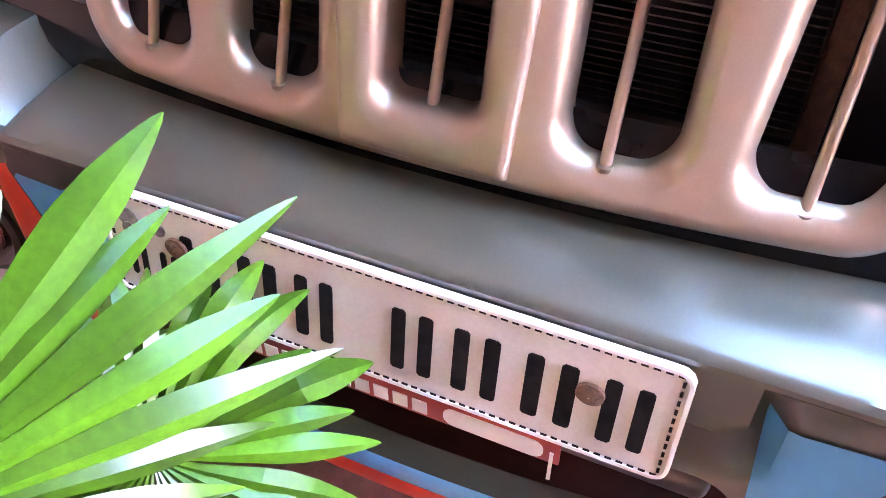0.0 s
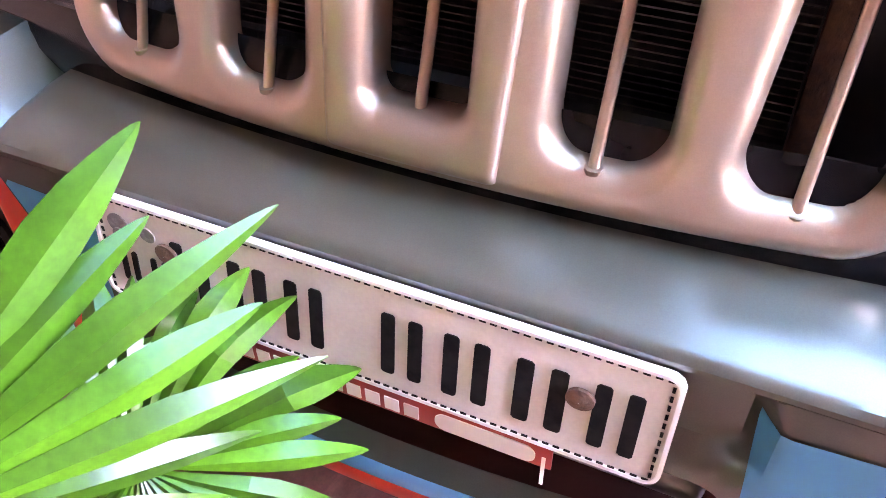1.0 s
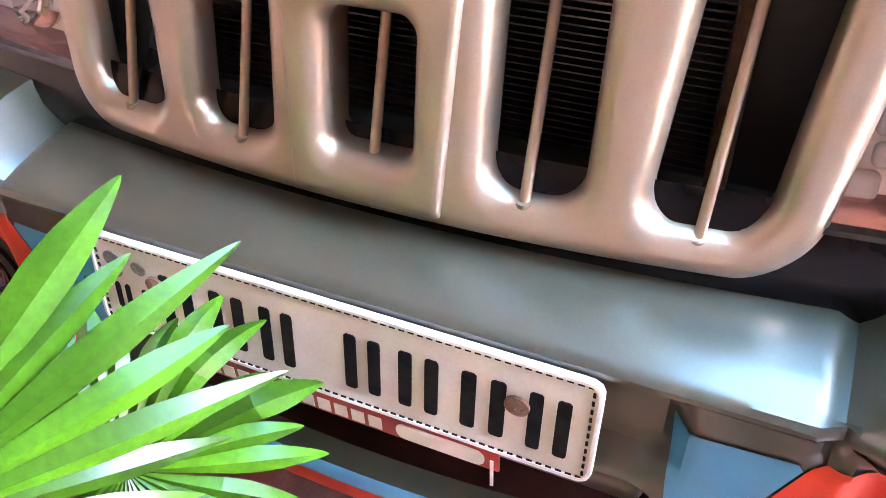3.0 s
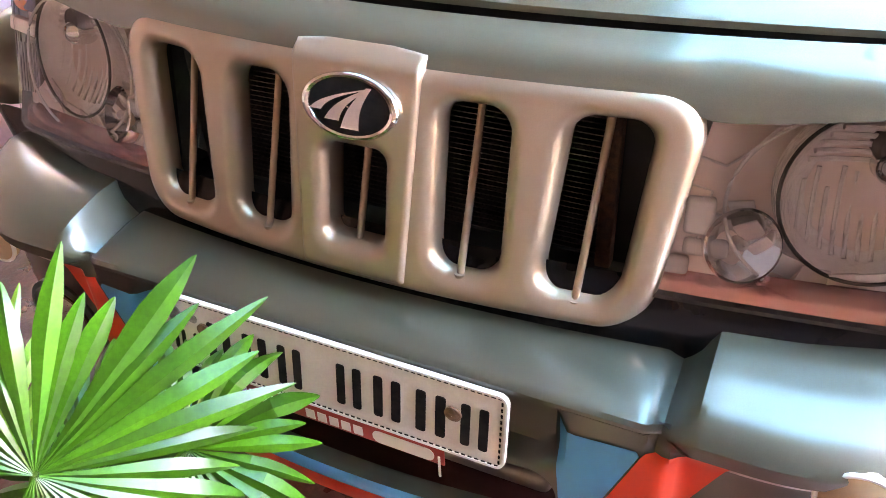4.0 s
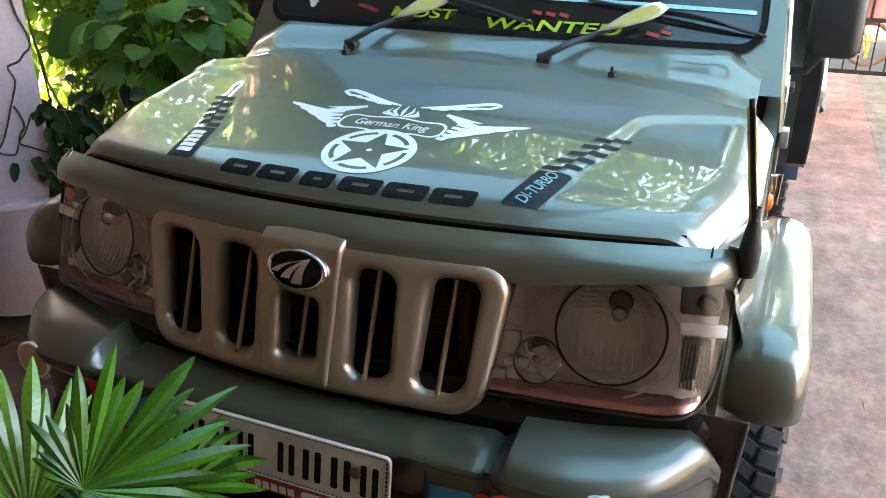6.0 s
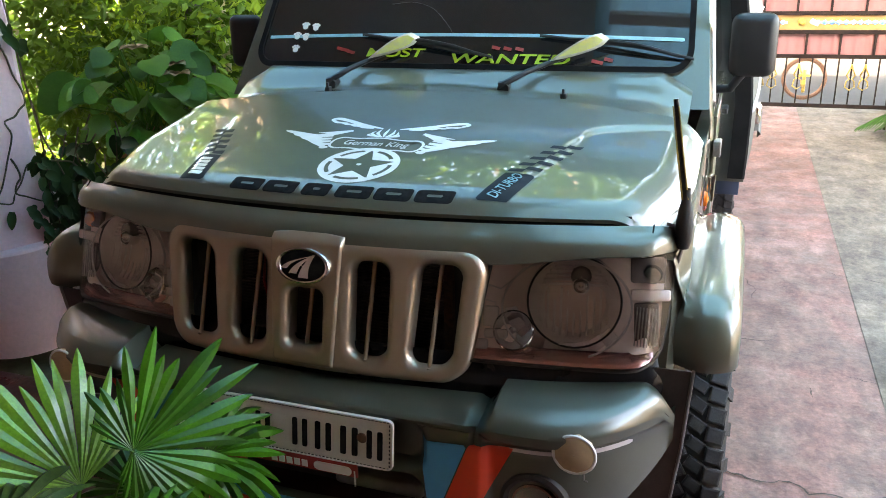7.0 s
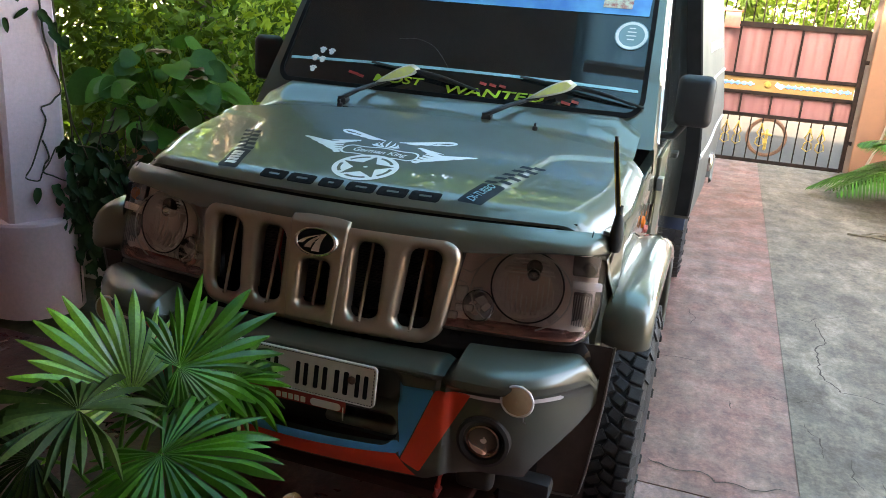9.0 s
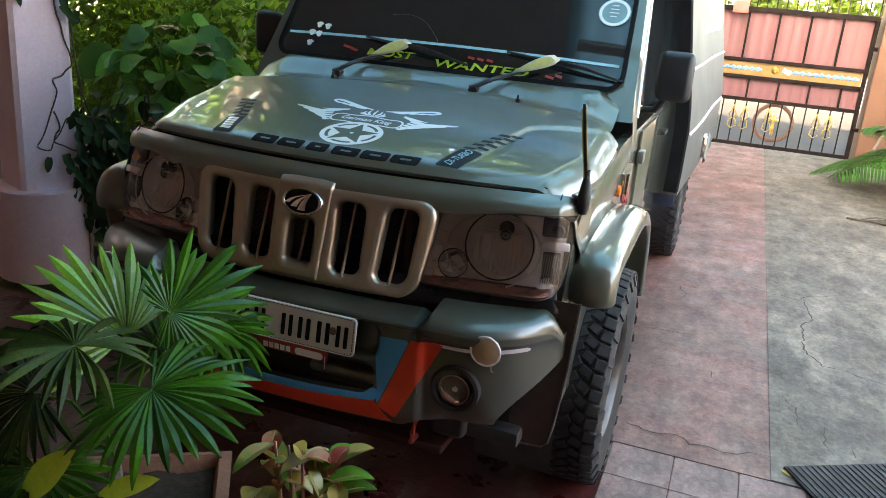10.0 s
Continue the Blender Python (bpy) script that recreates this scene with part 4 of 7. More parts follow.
# fine arc that a wiper scratched into the glass
part("wiper_scratch", tube(bmesh.new(), smooth_line([on_screen(0.002)(x, z) for x, z in ((-0.23, 1.415), (-0.16, 1.420), (-0.09, 1.400), (-0.03, 1.350), (-0.015, 1.330))], 20), 0.0006, 5), STEEL, screen)

# wipers with printed spoilers
SPOILER = mat("pale_spoiler", (0.70, 0.71, 0.66), 0.3, 0.0, (0.55, 0.58, 0.48), 30.0, 0.5)
for px, sx, tx in ((-0.375, -0.255, -0.103), (0.167, 0.295, 0.450)):
    base, start, tip = Vector((px + (0.829 - px) * 0.0268, 0.935, 1.212)), Vector((sx, 1.026, 1.262)), Vector((tx, 1.066, 1.320))
    bm = tube(bmesh.new(), [base + Vector((-0.012, 0.0, -0.004)), base, base.lerp(start, 0.5) + Vector((0, -0.006, 0.004)), start, start.lerp(tip, 0.55)], 0.0105, 8, 0.006)
    disc(bm, base + Vector((0, 0.012, -0.012)), 0.016, 0.035, "y", 16)
    wiper = cpart("wiper", bm, BLACK, "black wiper with a lime printed spoiler")
    joint = Vector(on_screen(0.016)(tx - 0.02, 1.312))
    end = Vector(on_screen(0.012)(tx + 0.225, 1.272))
    rear_end = Vector(on_screen(0.012)(tx - 0.20, 1.330))
    part("blade", tube(bmesh.new(), smooth_line([rear_end, joint, joint.lerp(end, 0.5) + Vector((0, -0.004, 0.006)), end], 12), 0.0045, 6), RUBBER, wiper)
    part("blade_frame", tube(bmesh.new(), smooth_line([joint.lerp(rear_end, 0.5), joint + Vector((0, -0.014, 0.008)), joint.lerp(end, 0.45) + Vector((0, -0.014, 0.012)), joint.lerp(end, 0.85)], 12), 0.005, 6), BLACK, wiper)
    d = tip - start
    side = Vector((0, -0.5, 0.85)).normalized()

    def leaf_line(grow, lift):
        out = []
        for sg in (1, -1):
            for k in range(9):
                q = (k if sg > 0 else 8 - k) / 8
                w = (0.030 if sg > 0 else 0.016) * math.sin(math.pi * 0.5 * min(1.0, q / 0.72)) * (1.0 if q < 0.72 else math.sqrt(max(0.0, 1 - ((q - 0.72) / 0.28) ** 2)))
                out.append(start + d * (0.5 + (q - 0.5) * grow) + side * sg * w * grow + lift)
        return [p for n, p in enumerate(out) if n == 0 or (p - out[n - 1]).length > 0.0006][:-1]

    bm = bmesh.new()
    bm.faces.new([bm.verts.new(p) for p in leaf_line(1.0, Vector((0, -0.012, 0.006)))])
    sp = part("spoiler", bm, SPOILER, wiper)
    sp.modifiers.new("thickness", "SOLIDIFY").thickness = 0.003
    bm = bmesh.new()
    bm.faces.new([bm.verts.new(p) for p in leaf_line(0.76, Vector((0.004, -0.0175, 0.0092)))])
    part("spoiler_print", bm, PALE_LIME, sp)

# cab: screen frame, pillars, roof, doors
def side_x(z):
    return 0.735 - 0.11 * max(0.0, z - 1.08)


bm = sheet(bmesh.new(), steps(-0.76, 0.76, 0.02), steps(1.15, 1.87, 0.02), on_screen(-0.004), lambda x, z: min(side_x(z) - abs(x), 1.86 - z, 0.02 - screen_area(x, z)), 0.05)
cab = cpart("cab", bm, PAINT)
rows = [[(s * 0.66, y, 1.86 + 0.02 * math.sin(math.pi * min(1, (y - 1.47) / 2.6))) for s in (-1, -0.5, 0, 0.5, 1)] for y in steps(1.47, 4.1, 0.2)]
part("roof", loft(bmesh.new(), rows), PAINT, cab)
for s in (1, -1):
    # wing and door skin
    rows = []
    for y in steps(0.27, 2.2, 0.05):
        hw = half_width(min(y, 0.76))
        top = hood_z(hw, min(y, 0.76)) - 0.066 + 0.012 * ease((y - 0.74) / 0.15)
        out = 0.712 + 0.018 * ease((y - 0.26) / 0.14)
        rows.append([(s * (hw - 0.03), y, top - 0.006), (s * (hw + 0.004), y, top), (s * (out - 0.004), y, top - 0.004), (s * out, y, top - 0.014), (s * (out + 0.004), y, 0.95), (s * 0.735, y, 0.9), (s * 0.735, y, 0.46)])
    bm = loft(bmesh.new(), rows)
    bmesh.ops.recalc_face_normals(bm, faces=bm.faces)
    part("wing_panel", bm, PAINT, cab)
    rows = []
    for z in steps(1.06, 1.86, 0.05):
        y0 = screen_y(max(z, 1.2)) + 0.035
        rows.append([(s * side_x(z), y0 - 0.005, z), (s * (side_x(z) + 0.006), y0 + 0.012, z), (s * (side_x(z) + 0.006), y0 + 0.05, z), (s * side_x(z), y0 + 0.055, z)])
    part("pillar", loft(bmesh.new(), rows), PAINT, cab)
    rows = []
    for z in steps(1.16, 1.80, 0.08):
        y0 = screen_y(max(z, 1.2)) + 0.10
        rows.append([(s * (side_x(z) - 0.004), y, z) for y in (y0, y0 + 0.2, 2.16)])
    part("side_window", loft(bmesh.new(), rows), TINT, cab)
    bm = bmesh.new()
    for y0 in (screen_y(1.3) + 0.09,):
        tube(bm, [(s * (side_x(z) + 0.004), screen_y(z) + 0.10, z) for z in steps(1.16, 1.82, 0.1)], 0.009, 6)
    part("window_frame", bm, SILVER, cab)
    # door edge, belt line, hinges
    door = part("door", box(bmesh.new(), (s * 0.738, 1.70, 0.80), (0.012, 0.90, 0.58), 0.005), PAINT, cab)
    for z in (0.72, 1.0):
        part("hinge", box(bmesh.new(), (s * 0.750, 1.24, z), (0.022, 0.06, 0.045), 0.004), STEEL, door)
    part("handle", box(bmesh.new(), (s * 0.752, 2.05, 0.98), (0.02, 0.10, 0.022), 0.005), BLACK, door)
    bm = box(bmesh.new(), (s * 0.742, 0.90, 0.965), (0.014, 0.022, 0.065), 0.003)
    tube(bm, [(s * 0.752, 0.90, 0.93), (s * 0.754, 0.905, 1.0)], 0.006, 8)
    part("bonnet_catch", bm, CHROME, cab)
    part("side_marker", lathe(bmesh.new(), (0, 0, 0), [(0.001, 0.012), (0.017, 0.008), (0.02, 0)], 20, "x"), AMBER, cab).matrix_basis = pose(s * 0.737, 0.83, 0.955, 0, 0, 0 if s > 0 else 180)
    decal_bm = bmesh.new()
    for k in range(4):
        box(decal_bm, (s * 0.737, 0.97 + k * 0.05, 0.915 - 0.012 * k), (0.002, 0.038, 0.05), 0, pose(0, 0, 0, 18, 0, 0))
    part("red_sticker", decal_bm, RED, cab, smooth=False)

    # mirrors
    mir = cpart("door_mirror", box(bmesh.new(), (s * 0.822, 1.25, 1.293), (0.125, 0.05, 0.175), 0.028, segs=4), BLACK, "black plastic door mirror")
    part("mirror_arm", tube(bmesh.new(), [(s * 0.725, 1.27, 1.165), (s * 0.77, 1.26, 1.17), (s * 0.80, 1.255, 1.215)], 0.013, 10), BLACK, mir)
    part("mirror_glass", box(bmesh.new(), (s * 0.822, 1.277, 1.293), (0.10, 0.003, 0.145), 0.001), CHROME, mir)

    # wheel arch flare
    path = [(0.235, 0.775), (0.232, 0.80), (0.24, 0.845), (0.27, 0.885), (0.33, 0.905), (0.45, 0.915), (0.60, 0.922), (0.75, 0.922), (0.88, 0.905), (1.0, 0.86), (1.09, 0.78), (1.16, 0.66), (1.20, 0.52)]
    rows = []
    path = [(v.x, v.y) for v in smooth_line([(y, z, 0) for y, z in path], 56)]
    rim_line = [(v.x, v.y) for v in smooth_line([(x, d, 0) for x, d in ((0.715, 0.016), (0.733, 0.010), (0.760, -0.002), (0.795, -0.003), (0.822, 0.006), (0.838, 0.022), (0.843, 0.045), (0.838, 0.060), (0.825, 0.062), (0.76, 0.05))], 28)]
    for i, (y, z) in enumerate(path):
        p, q = path[max(i - 1, 0)], path[min(i + 1, len(path) - 1)]
        ty, tz = q[0] - p[0], q[1] - p[1]
        k = math.hypot(ty, tz)
        ny, nz = tz / k, -ty / k
        row = []
        for x, d in rim_line:
            row.append((s * x, y + ny * d, z + nz * d))
        rows.append(row)
    bm = loft(bmesh.new(), rows)
    bmesh.ops.recalc_face_normals(bm, faces=bm.faces)
    flare_ob = cpart("wheel_arch_flare", bm, PAINT, "bulging olive wheel arch flare")
    # wheel well and mud guard
    rows = [[(s * x, 0.72 + 0.46 * math.cos(a), 0.36 + 0.50 * math.sin(a)) for x in (0.50, 0.73)] for a in (radians(d) for d in range(-15, 196, 15))]
    cpart("wheel_well", loft(bmesh.new(), rows), RUBBER)
    guard = sheet(bmesh.new(), steps(0.57, 0.775, 0.01), steps(0.30, 0.79, 0.01), lambda x, z: (s * x, 0.215 + 0.10 * (0.78 - z), z), convex([(0.690, 0.78), (0.762, 0.782), (0.750, 0.60), (0.728, 0.40), (0.716, 0.335), (0.700, 0.320), (0.60, 0.312), (0.60, 0.40)]), 0.004)
    g = cpart("mud_guard", guard, mat("dusty_guard", (0.060, 0.042, 0.035), 0.55, 0.1, (0.095, 0.068, 0.057), 14.0, 0.5, bump=0.2), "dusty brown mud guard with a pale edge")
    edge = [(s * 0.763, 0.213, 0.785), (s * 0.751, 0.232, 0.60), (s * 0.729, 0.252, 0.40), (s * 0.717, 0.258, 0.335), (s * 0.701, 0.260, 0.319), (s * 0.60, 0.261, 0.311)]
    part("guard_edge", tube(bmesh.new(), edge, 0.0035, 8), STEEL, g)

# dark underside, front axle and red tow hook
# pan added to darken the view under the bumper, coloured like shaded red floor
cpart("splash_pan", box(bmesh.new(), (0, 0.46, 0.30), (0.92, 0.74, 0.03), 0.01, pose(0, 0, 0, -4, 0, 0)), mat("shaded_floor_red", (0.050, 0.014, 0.011), 0.8, 0.0, (0.028, 0.012, 0.010), 8.0, 0.5, spec=0.15))
cpart("underbody", box(bmesh.new(), (0, 2.2, 0.52), (1.16, 3.8, 0.16), 0.02), RUBBER)
bm = tube(bmesh.new(), [(-0.60, 0.72, 0.34), (0.60, 0.72, 0.34)], 0.04, 12)
cpart("front_axle", bm, RUBBER)
bm = tube(bmesh.new(), [(0.405, 0.10, 0.46), (0.40, 0.04, 0.44), (0.395, 0.03, 0.40), (0.385, 0.05, 0.36), (0.38, 0.10, 0.35)], 0.008, 8)
cpart("tow_hook", bm, RED, "red painted tow hook")
bm = box(bmesh.new(), (0.47, 0.11, 0.41), (0.10, 0.05, 0.07), 0.02, segs=3)
box(bm, (0.55, 0.16, 0.39), (0.22, 0.06, 0.05), 0.015)
cpart("bumper_bracket", bm, BLACK)


DARK_STEEL = mat("dark_steel", (0.06, 0.06, 0.06), 0.4, 0.6, (0.10, 0.09, 0.08), 14.0, 0.5)
# wheels with blocky tread
def wheel(x, y, face):
    hub = cpart("wheel", disc(bmesh.new(), (0, 0, 0), 0.19, 0.10, "x", 32), STEEL, "wheel with a blocky all-terrain tyre")
    hub.matrix_parent_inverse = Matrix()
    hub.matrix_basis = pose(x, y - 0.72, 0.362, 0, 0, 0 if face > 0 else 180)
    prof = [(0.195, -0.085), (0.21, -0.105), (0.26, -0.118), (0.31, -0.118), (0.335, -0.108), (0.345, -0.09), (0.348, -0.04), (0.349, 0.0), (0.348, 0.04), (0.345, 0.09), (0.335, 0.108), (0.31, 0.118), (0.26, 0.118), (0.21, 0.105), (0.195, 0.085), (0.195, -0.085)]
    part("tyre", lathe(bmesh.new(), (0, 0, 0), prof, 64, "x"), TYRE, hub, "black tyre with dusty lugs")
    n = 50
    near = x > 0 and y < 1
    bm = bmesh.new()
    lug = None
    if near:
        lug = bmesh.new()
        box(lug, (0, 0, 0), (1, 1, 1), 0.0)
        bmesh.ops.bevel(lug, geom=[e for e in lug.edges if all(v.co.z > 0 for v in e.verts)], offset=0.10, segments=1, affect="EDGES")
        first = part("tread_block", lug, TYRE, hub, smooth=False)
        lug = first.data
    for i in range(n):
        a = 2 * math.pi * i / n
        for j, (u, w, ln, sk) in enumerate(((-0.094, 0.036, 0.035, 6), (-0.058, 0.038, 0.028, 28), (-0.021, 0.038, 0.028, -34), (0.016, 0.038, 0.028, 30), (0.053, 0.036, 0.028, -28), (0.092, 0.038, 0.035, -8))):
            b = a + (j % 2) * math.pi / n + 0.25 * math.sin(j * 2.1) / n
            m = pose(0, 0, 0, math.degrees(b), 0, 0) @ Matrix.Translation((u, 0, 0.3475)) @ pose(0, 0, 0, 0, (10 if j == 5 else -10 if j == 0 else 0), sk)
            if near:
                ob = first if i + j == 0 else new("tread_block", lug)
                ob.parent, ob.matrix_basis = hub, m @ Matrix.Diagonal((w, ln, 0.016, 1))
            else:
                bmesh.ops.create_cube(bm, size=1.0, matrix=m @ Matrix.Diagonal((w, ln, 0.016, 1)))
        for side_s in (1, -1):
            if i % 2 == 0:
                m = pose(0, 0, 0, math.degrees(a), 0, 0) @ Matrix.Translation((side_s * 0.114, 0, 0.325)) @ pose(0, 0, 0, 0, side_s * -20, 0)
                bmesh.ops.create_cube(bm, size=1.0, matrix=m @ Matrix.Diagonal((0.008, 0.030, 0.040, 1)))
    tagged(part("tread", bm, TYRE, hub), kind="stuff")
    prof = [(0.198, 0.085), (0.202, 0.10), (0.196, 0.106), (0.185, 0.095), (0.175, 0.05), (0.12, 0.045), (0.09, 0.062), (0.055, 0.066), (0.05, 0.09), (0.001, 0.092)]
    rim = part("rim", lathe(bmesh.new(), (0, 0, 0), prof, 48, "x"), DARK_STEEL, hub)
    for k in range(5):
        a = 2 * math.pi * k / 5
        part("wheel_nut", disc(bmesh.new(), (0.068, 0.072 * math.cos(a), 0.072 * math.sin(a)), 0.010, 0.02, "x", 6), CHROME, rim, smooth=False)


for s in (1, -1):
    wheel(s * 0.722, 0.72, s)
    wheel(s * 0.70, 3.42, s)

# aerial by the wing, in a dark sleeve with brass lines
aerial = cpart("aerial", lathe(bmesh.new(), (0.722, 0.289, 1.0), [(0.001, 0), (0.012, 0.004), (0.016, 0.02), (0.017, 0.05), (0.012, 0.085), (0.008, 0.10), (0.007, 0.12)], 16), RUBBER, "short aerial in a black sleeve with brass lines")
tube_pts = [(0.722, 0.289, 1.08), (0.706, 0.293, 1.18), (0.690, 0.298, 1.284)]
part("rod", tube(bmesh.new(), tube_pts, 0.0072, 8, 0.005), BLACK, aerial)
for dx in (-0.005, 0.005):
    part("brass_line", tube(bmesh.new(), [(x + dx, y - 0.006, z) for x, y, z in [(0.720, 0.289, 1.10), (0.706, 0.293, 1.18), (0.691, 0.298, 1.272)]], 0.0017, 6), GOLD, aerial)
bm = tube(bmesh.new(), [(0.722, 0.289, 1.01), (0.716, 0.289, 0.98), (0.708, 0.30, 0.95)], 0.004, 6)
tube(bm, [(0.715, 0.289, 1.045), (0.69, 0.285, 1.05)], 0.004, 6)
part("bracket", bm, STEEL, aerial)

# rear body, wider than the cab
def rear_x(y, z):
    """Half width of the rear body, flaring backwards and leaning in above."""
    return 0.852 - 0.16 * max(0.0, z - 1.02) - 0.05 * max(0.0, 0.74 - z) + 0.032 * (y - 2.2) + 0.004 * math.sin(y * 4.1 + z * 3)


rows = []
for y in steps(2.2, 4.15, 0.15):
    rows.append([(rear_x(y, z), y, z) for z in (0.66, 0.72, 0.76, 1.0, 1.2, 1.35, 1.65, 1.88)] + [(0.45, y, 1.93), (0, y, 1.95)])
    rows[-1] += [(-x, y_, z) for x, y_, z in rows[-1][::-1][1:]]
bm = loft(bmesh.new(), rows)
bm.faces.new([bm.verts.new((x, 2.2, z)) for x, _, z in rows[0]])
bmesh.ops.recalc_face_normals(bm, faces=bm.faces)
SILVER_OLIVE = mat("dull_silver_olive_paint", (0.115, 0.112, 0.098), 0.55, 0.15, (0.085, 0.083, 0.073), 3.0, 0.5, fine=0.08, fine_scale=200, bump=0.06, bump_scale=6, spec=0.3)
rear = cpart("rear_body", bm, SILVER_OLIVE, "wide silver olive rear body with rubbed trim")
for s in (1, -1):
    rows = [[(s * (rear_x(2.2, z) - 0.065), 2.17, z), (s * (rear_x(2.2, z) - 0.006), 2.17, z), (s * (rear_x(2.2, z) + 0.002), 2.18, z), (s * (rear_x(2.2, z) + 0.002), 2.21, z)] for z in steps(0.68, 1.88, 0.1)]
    part("front_seal", loft(bmesh.new(), rows), SEAL, rear)
    part("mud_flap", box(bmesh.new(), (s * 0.77, 2.30, 0.63), (0.12, 0.02, 0.10), 0.004), mat("navy_rubber", (0.02, 0.035, 0.07), 0.6), rear)
    rows = []
    for d in range(-10, 191, 20):
        a = radians(d)
        cy, cz = 3.42 + 0.44 * math.cos(a), 0.36 + 0.44 * math.sin(a)
        if cz > 0.6:
            rows.append([(s * 0.84, cy, cz), (s * 0.905, cy, cz), (s * 0.918, cy - 0.02 * math.cos(a), cz - 0.02), (s * 0.90, cy - 0.04 * math.cos(a), cz - 0.04)])
    part("rear_flare", loft(bmesh.new(), rows), SILVER_OLIVE, rear)
    part("side_lamp", box(bmesh.new(), (s * 0.885, 3.16, 0.78), (0.05, 0.08, 0.10), 0.018, segs=3), CHROME, rear)
    for z in (0.95, 1.25):
        part("rub_rail", tube(bmesh.new(), [(s * (rear_x(y, z) + 0.002), y, z) for y in steps(2.22, 4.1, 0.2)], 0.008, 8), SILVER, rear)
    for k in range(9):
        part("side_sticker", box(bmesh.new(), (s * (rear_x(2.9 + 0.12 * k, 1.42) + 0.001), 2.9 + 0.12 * k, 1.42), (0.004, 0.09, 0.05), 0, pose(0, 0, 0, 0, -9 * s, 0)), WHITE, rear, smooth=False)


# ---- ground, drive and porch floor ----
def slab(name, x0, x1, y0, y1, z0, z1, material, bevel=0.004):
    bm = box(bmesh.new(), ((x0 + x1) / 2, (y0 + y1) / 2, (z0 + z1) / 2), (x1 - x0, y1 - y0, z1 - z0), bevel)
    return tagged(part(name, bm, material, smooth=False), kind="structure")


def worn_floor(name, base, worn, pale, rough, crack=True):
    """Cement with worn patches, stains and fine cracks."""
    m = mat(name, base, rough, 0.0, worn, 2.2, 0.5, fine=0.16, fine_scale=45, bump=0.25, bump_scale=30, rough_var=0.12)
    nt = m.node_tree
    p = nt.nodes["Principled BSDF"]
    src = p.inputs["Base Color"].links[0].from_socket
    tc = nt.nodes.new("ShaderNodeTexCoord")
    n = nt.nodes.new("ShaderNodeTexNoise")
    n.inputs["Scale"].default_value, n.inputs["Detail"].default_value, n.inputs["Roughness"].default_value = 3.6, 9.0, 0.66
    mp = nt.nodes.new("ShaderNodeMapping")
    mp.inputs["Scale"].default_value = (1.1, 0.55, 1.0)
    mp.inputs["Rotation"].default_value = (0, 0, 0.15)
    nt.links.new(tc.outputs["Object"], mp.inputs["Vector"])
    nt.links.new(mp.outputs[0], n.inputs["Vector"])
    r = nt.nodes.new("ShaderNodeMapRange")
    r.inputs["From Min"].default_value, r.inputs["From Max"].default_value = 0.50, 0.72
    nt.links.new(n.outputs["Fac"], r.inputs["Value"])
    x = nt.nodes.new("ShaderNodeMix")
    x.data_type = "RGBA"
    nt.links.new(r.outputs[0], x.inputs["Factor"])
    nt.links.new(src, x.inputs["A"])
    x.inputs["B"].default_value = (*pale, 1)
    out = x.outputs["Result"]
    for size, stretch, lo, hi in ((8.0, (1.2, 0.60, 1.0), 0.70, 1.20), (1.6, (1.2, 0.50, 1.0), 0.80, 1.15), (26.0, (1.1, 0.70, 1.0), 0.76, 1.18), (75.0, (1, 1, 1), 0.84, 1.10)):
        blot, way = nt.nodes.new("ShaderNodeTexNoise"), nt.nodes.new("ShaderNodeMapping")
        blot.inputs["Scale"].default_value, blot.inputs["Detail"].default_value, blot.inputs["Roughness"].default_value = size, 8.0, 0.72
        way.inputs["Scale"].default_value, way.inputs["Location"].default_value = stretch, (size, 3.1, 0)
        nt.links.new(tc.outputs["Object"], way.inputs["Vector"])
        nt.links.new(way.outputs[0], blot.inputs["Vector"])
        span = nt.nodes.new("ShaderNodeMapRange")
        span.inputs["From Min"].default_value, span.inputs["From Max"].default_value = 0.38, 0.62
        span.inputs["To Min"].default_value, span.inputs["To Max"].default_value = lo, hi
        nt.links.new(blot.outputs["Fac"], span.inputs["Value"])
        tone = nt.nodes.new("ShaderNodeMix")
        tone.data_type, tone.blend_type = "RGBA", "MULTIPLY"
        tone.inputs["Factor"].default_value = 1.0
        nt.links.new(out, tone.inputs["A"])
        nt.links.new(span.outputs[0], tone.inputs["B"])
        out = tone.outputs["Result"]
    if crack:
        warp = nt.nodes.new("ShaderNodeTexNoise")
        warp.inputs["Scale"].default_value, warp.inputs["Detail"].default_value = 3.0, 6.0
        nt.links.new(tc.outputs["Object"], warp.inputs["Vector"])
        add = nt.nodes.new("ShaderNodeMix")
        add.data_type, add.blend_type = "RGBA", "ADD"
        add.inputs["Factor"].default_value = 0.8
        nt.links.new(tc.outputs["Object"], add.inputs["A"])
        nt.links.new(warp.outputs["Color"], add.inputs["B"])
        v = nt.nodes.new("ShaderNodeTexVoronoi")
        v.feature = "DISTANCE_TO_EDGE"
        v.inputs["Scale"].default_value = 0.55
        nt.links.new(add.outputs["Result"], v.inputs["Vector"])
        c = nt.nodes.new("ShaderNodeMapRange")
        c.inputs["From Min"].default_value, c.inputs["From Max"].default_value = 0.0008, 0.0035
        c.inputs["To Min"].default_value, c.inputs["To Max"].default_value = 0.35, 1.0
        nt.links.new(v.outputs["Distance"], c.inputs["Value"])
        mul = nt.nodes.new("ShaderNodeMix")
        mul.data_type, mul.blend_type = "RGBA", "MULTIPLY"
        mul.inputs["Factor"].default_value = 1.0
        nt.links.new(out, mul.inputs["A"])
        nt.links.new(c.outputs[0], mul.inputs["B"])
        out = mul.outputs["Result"]
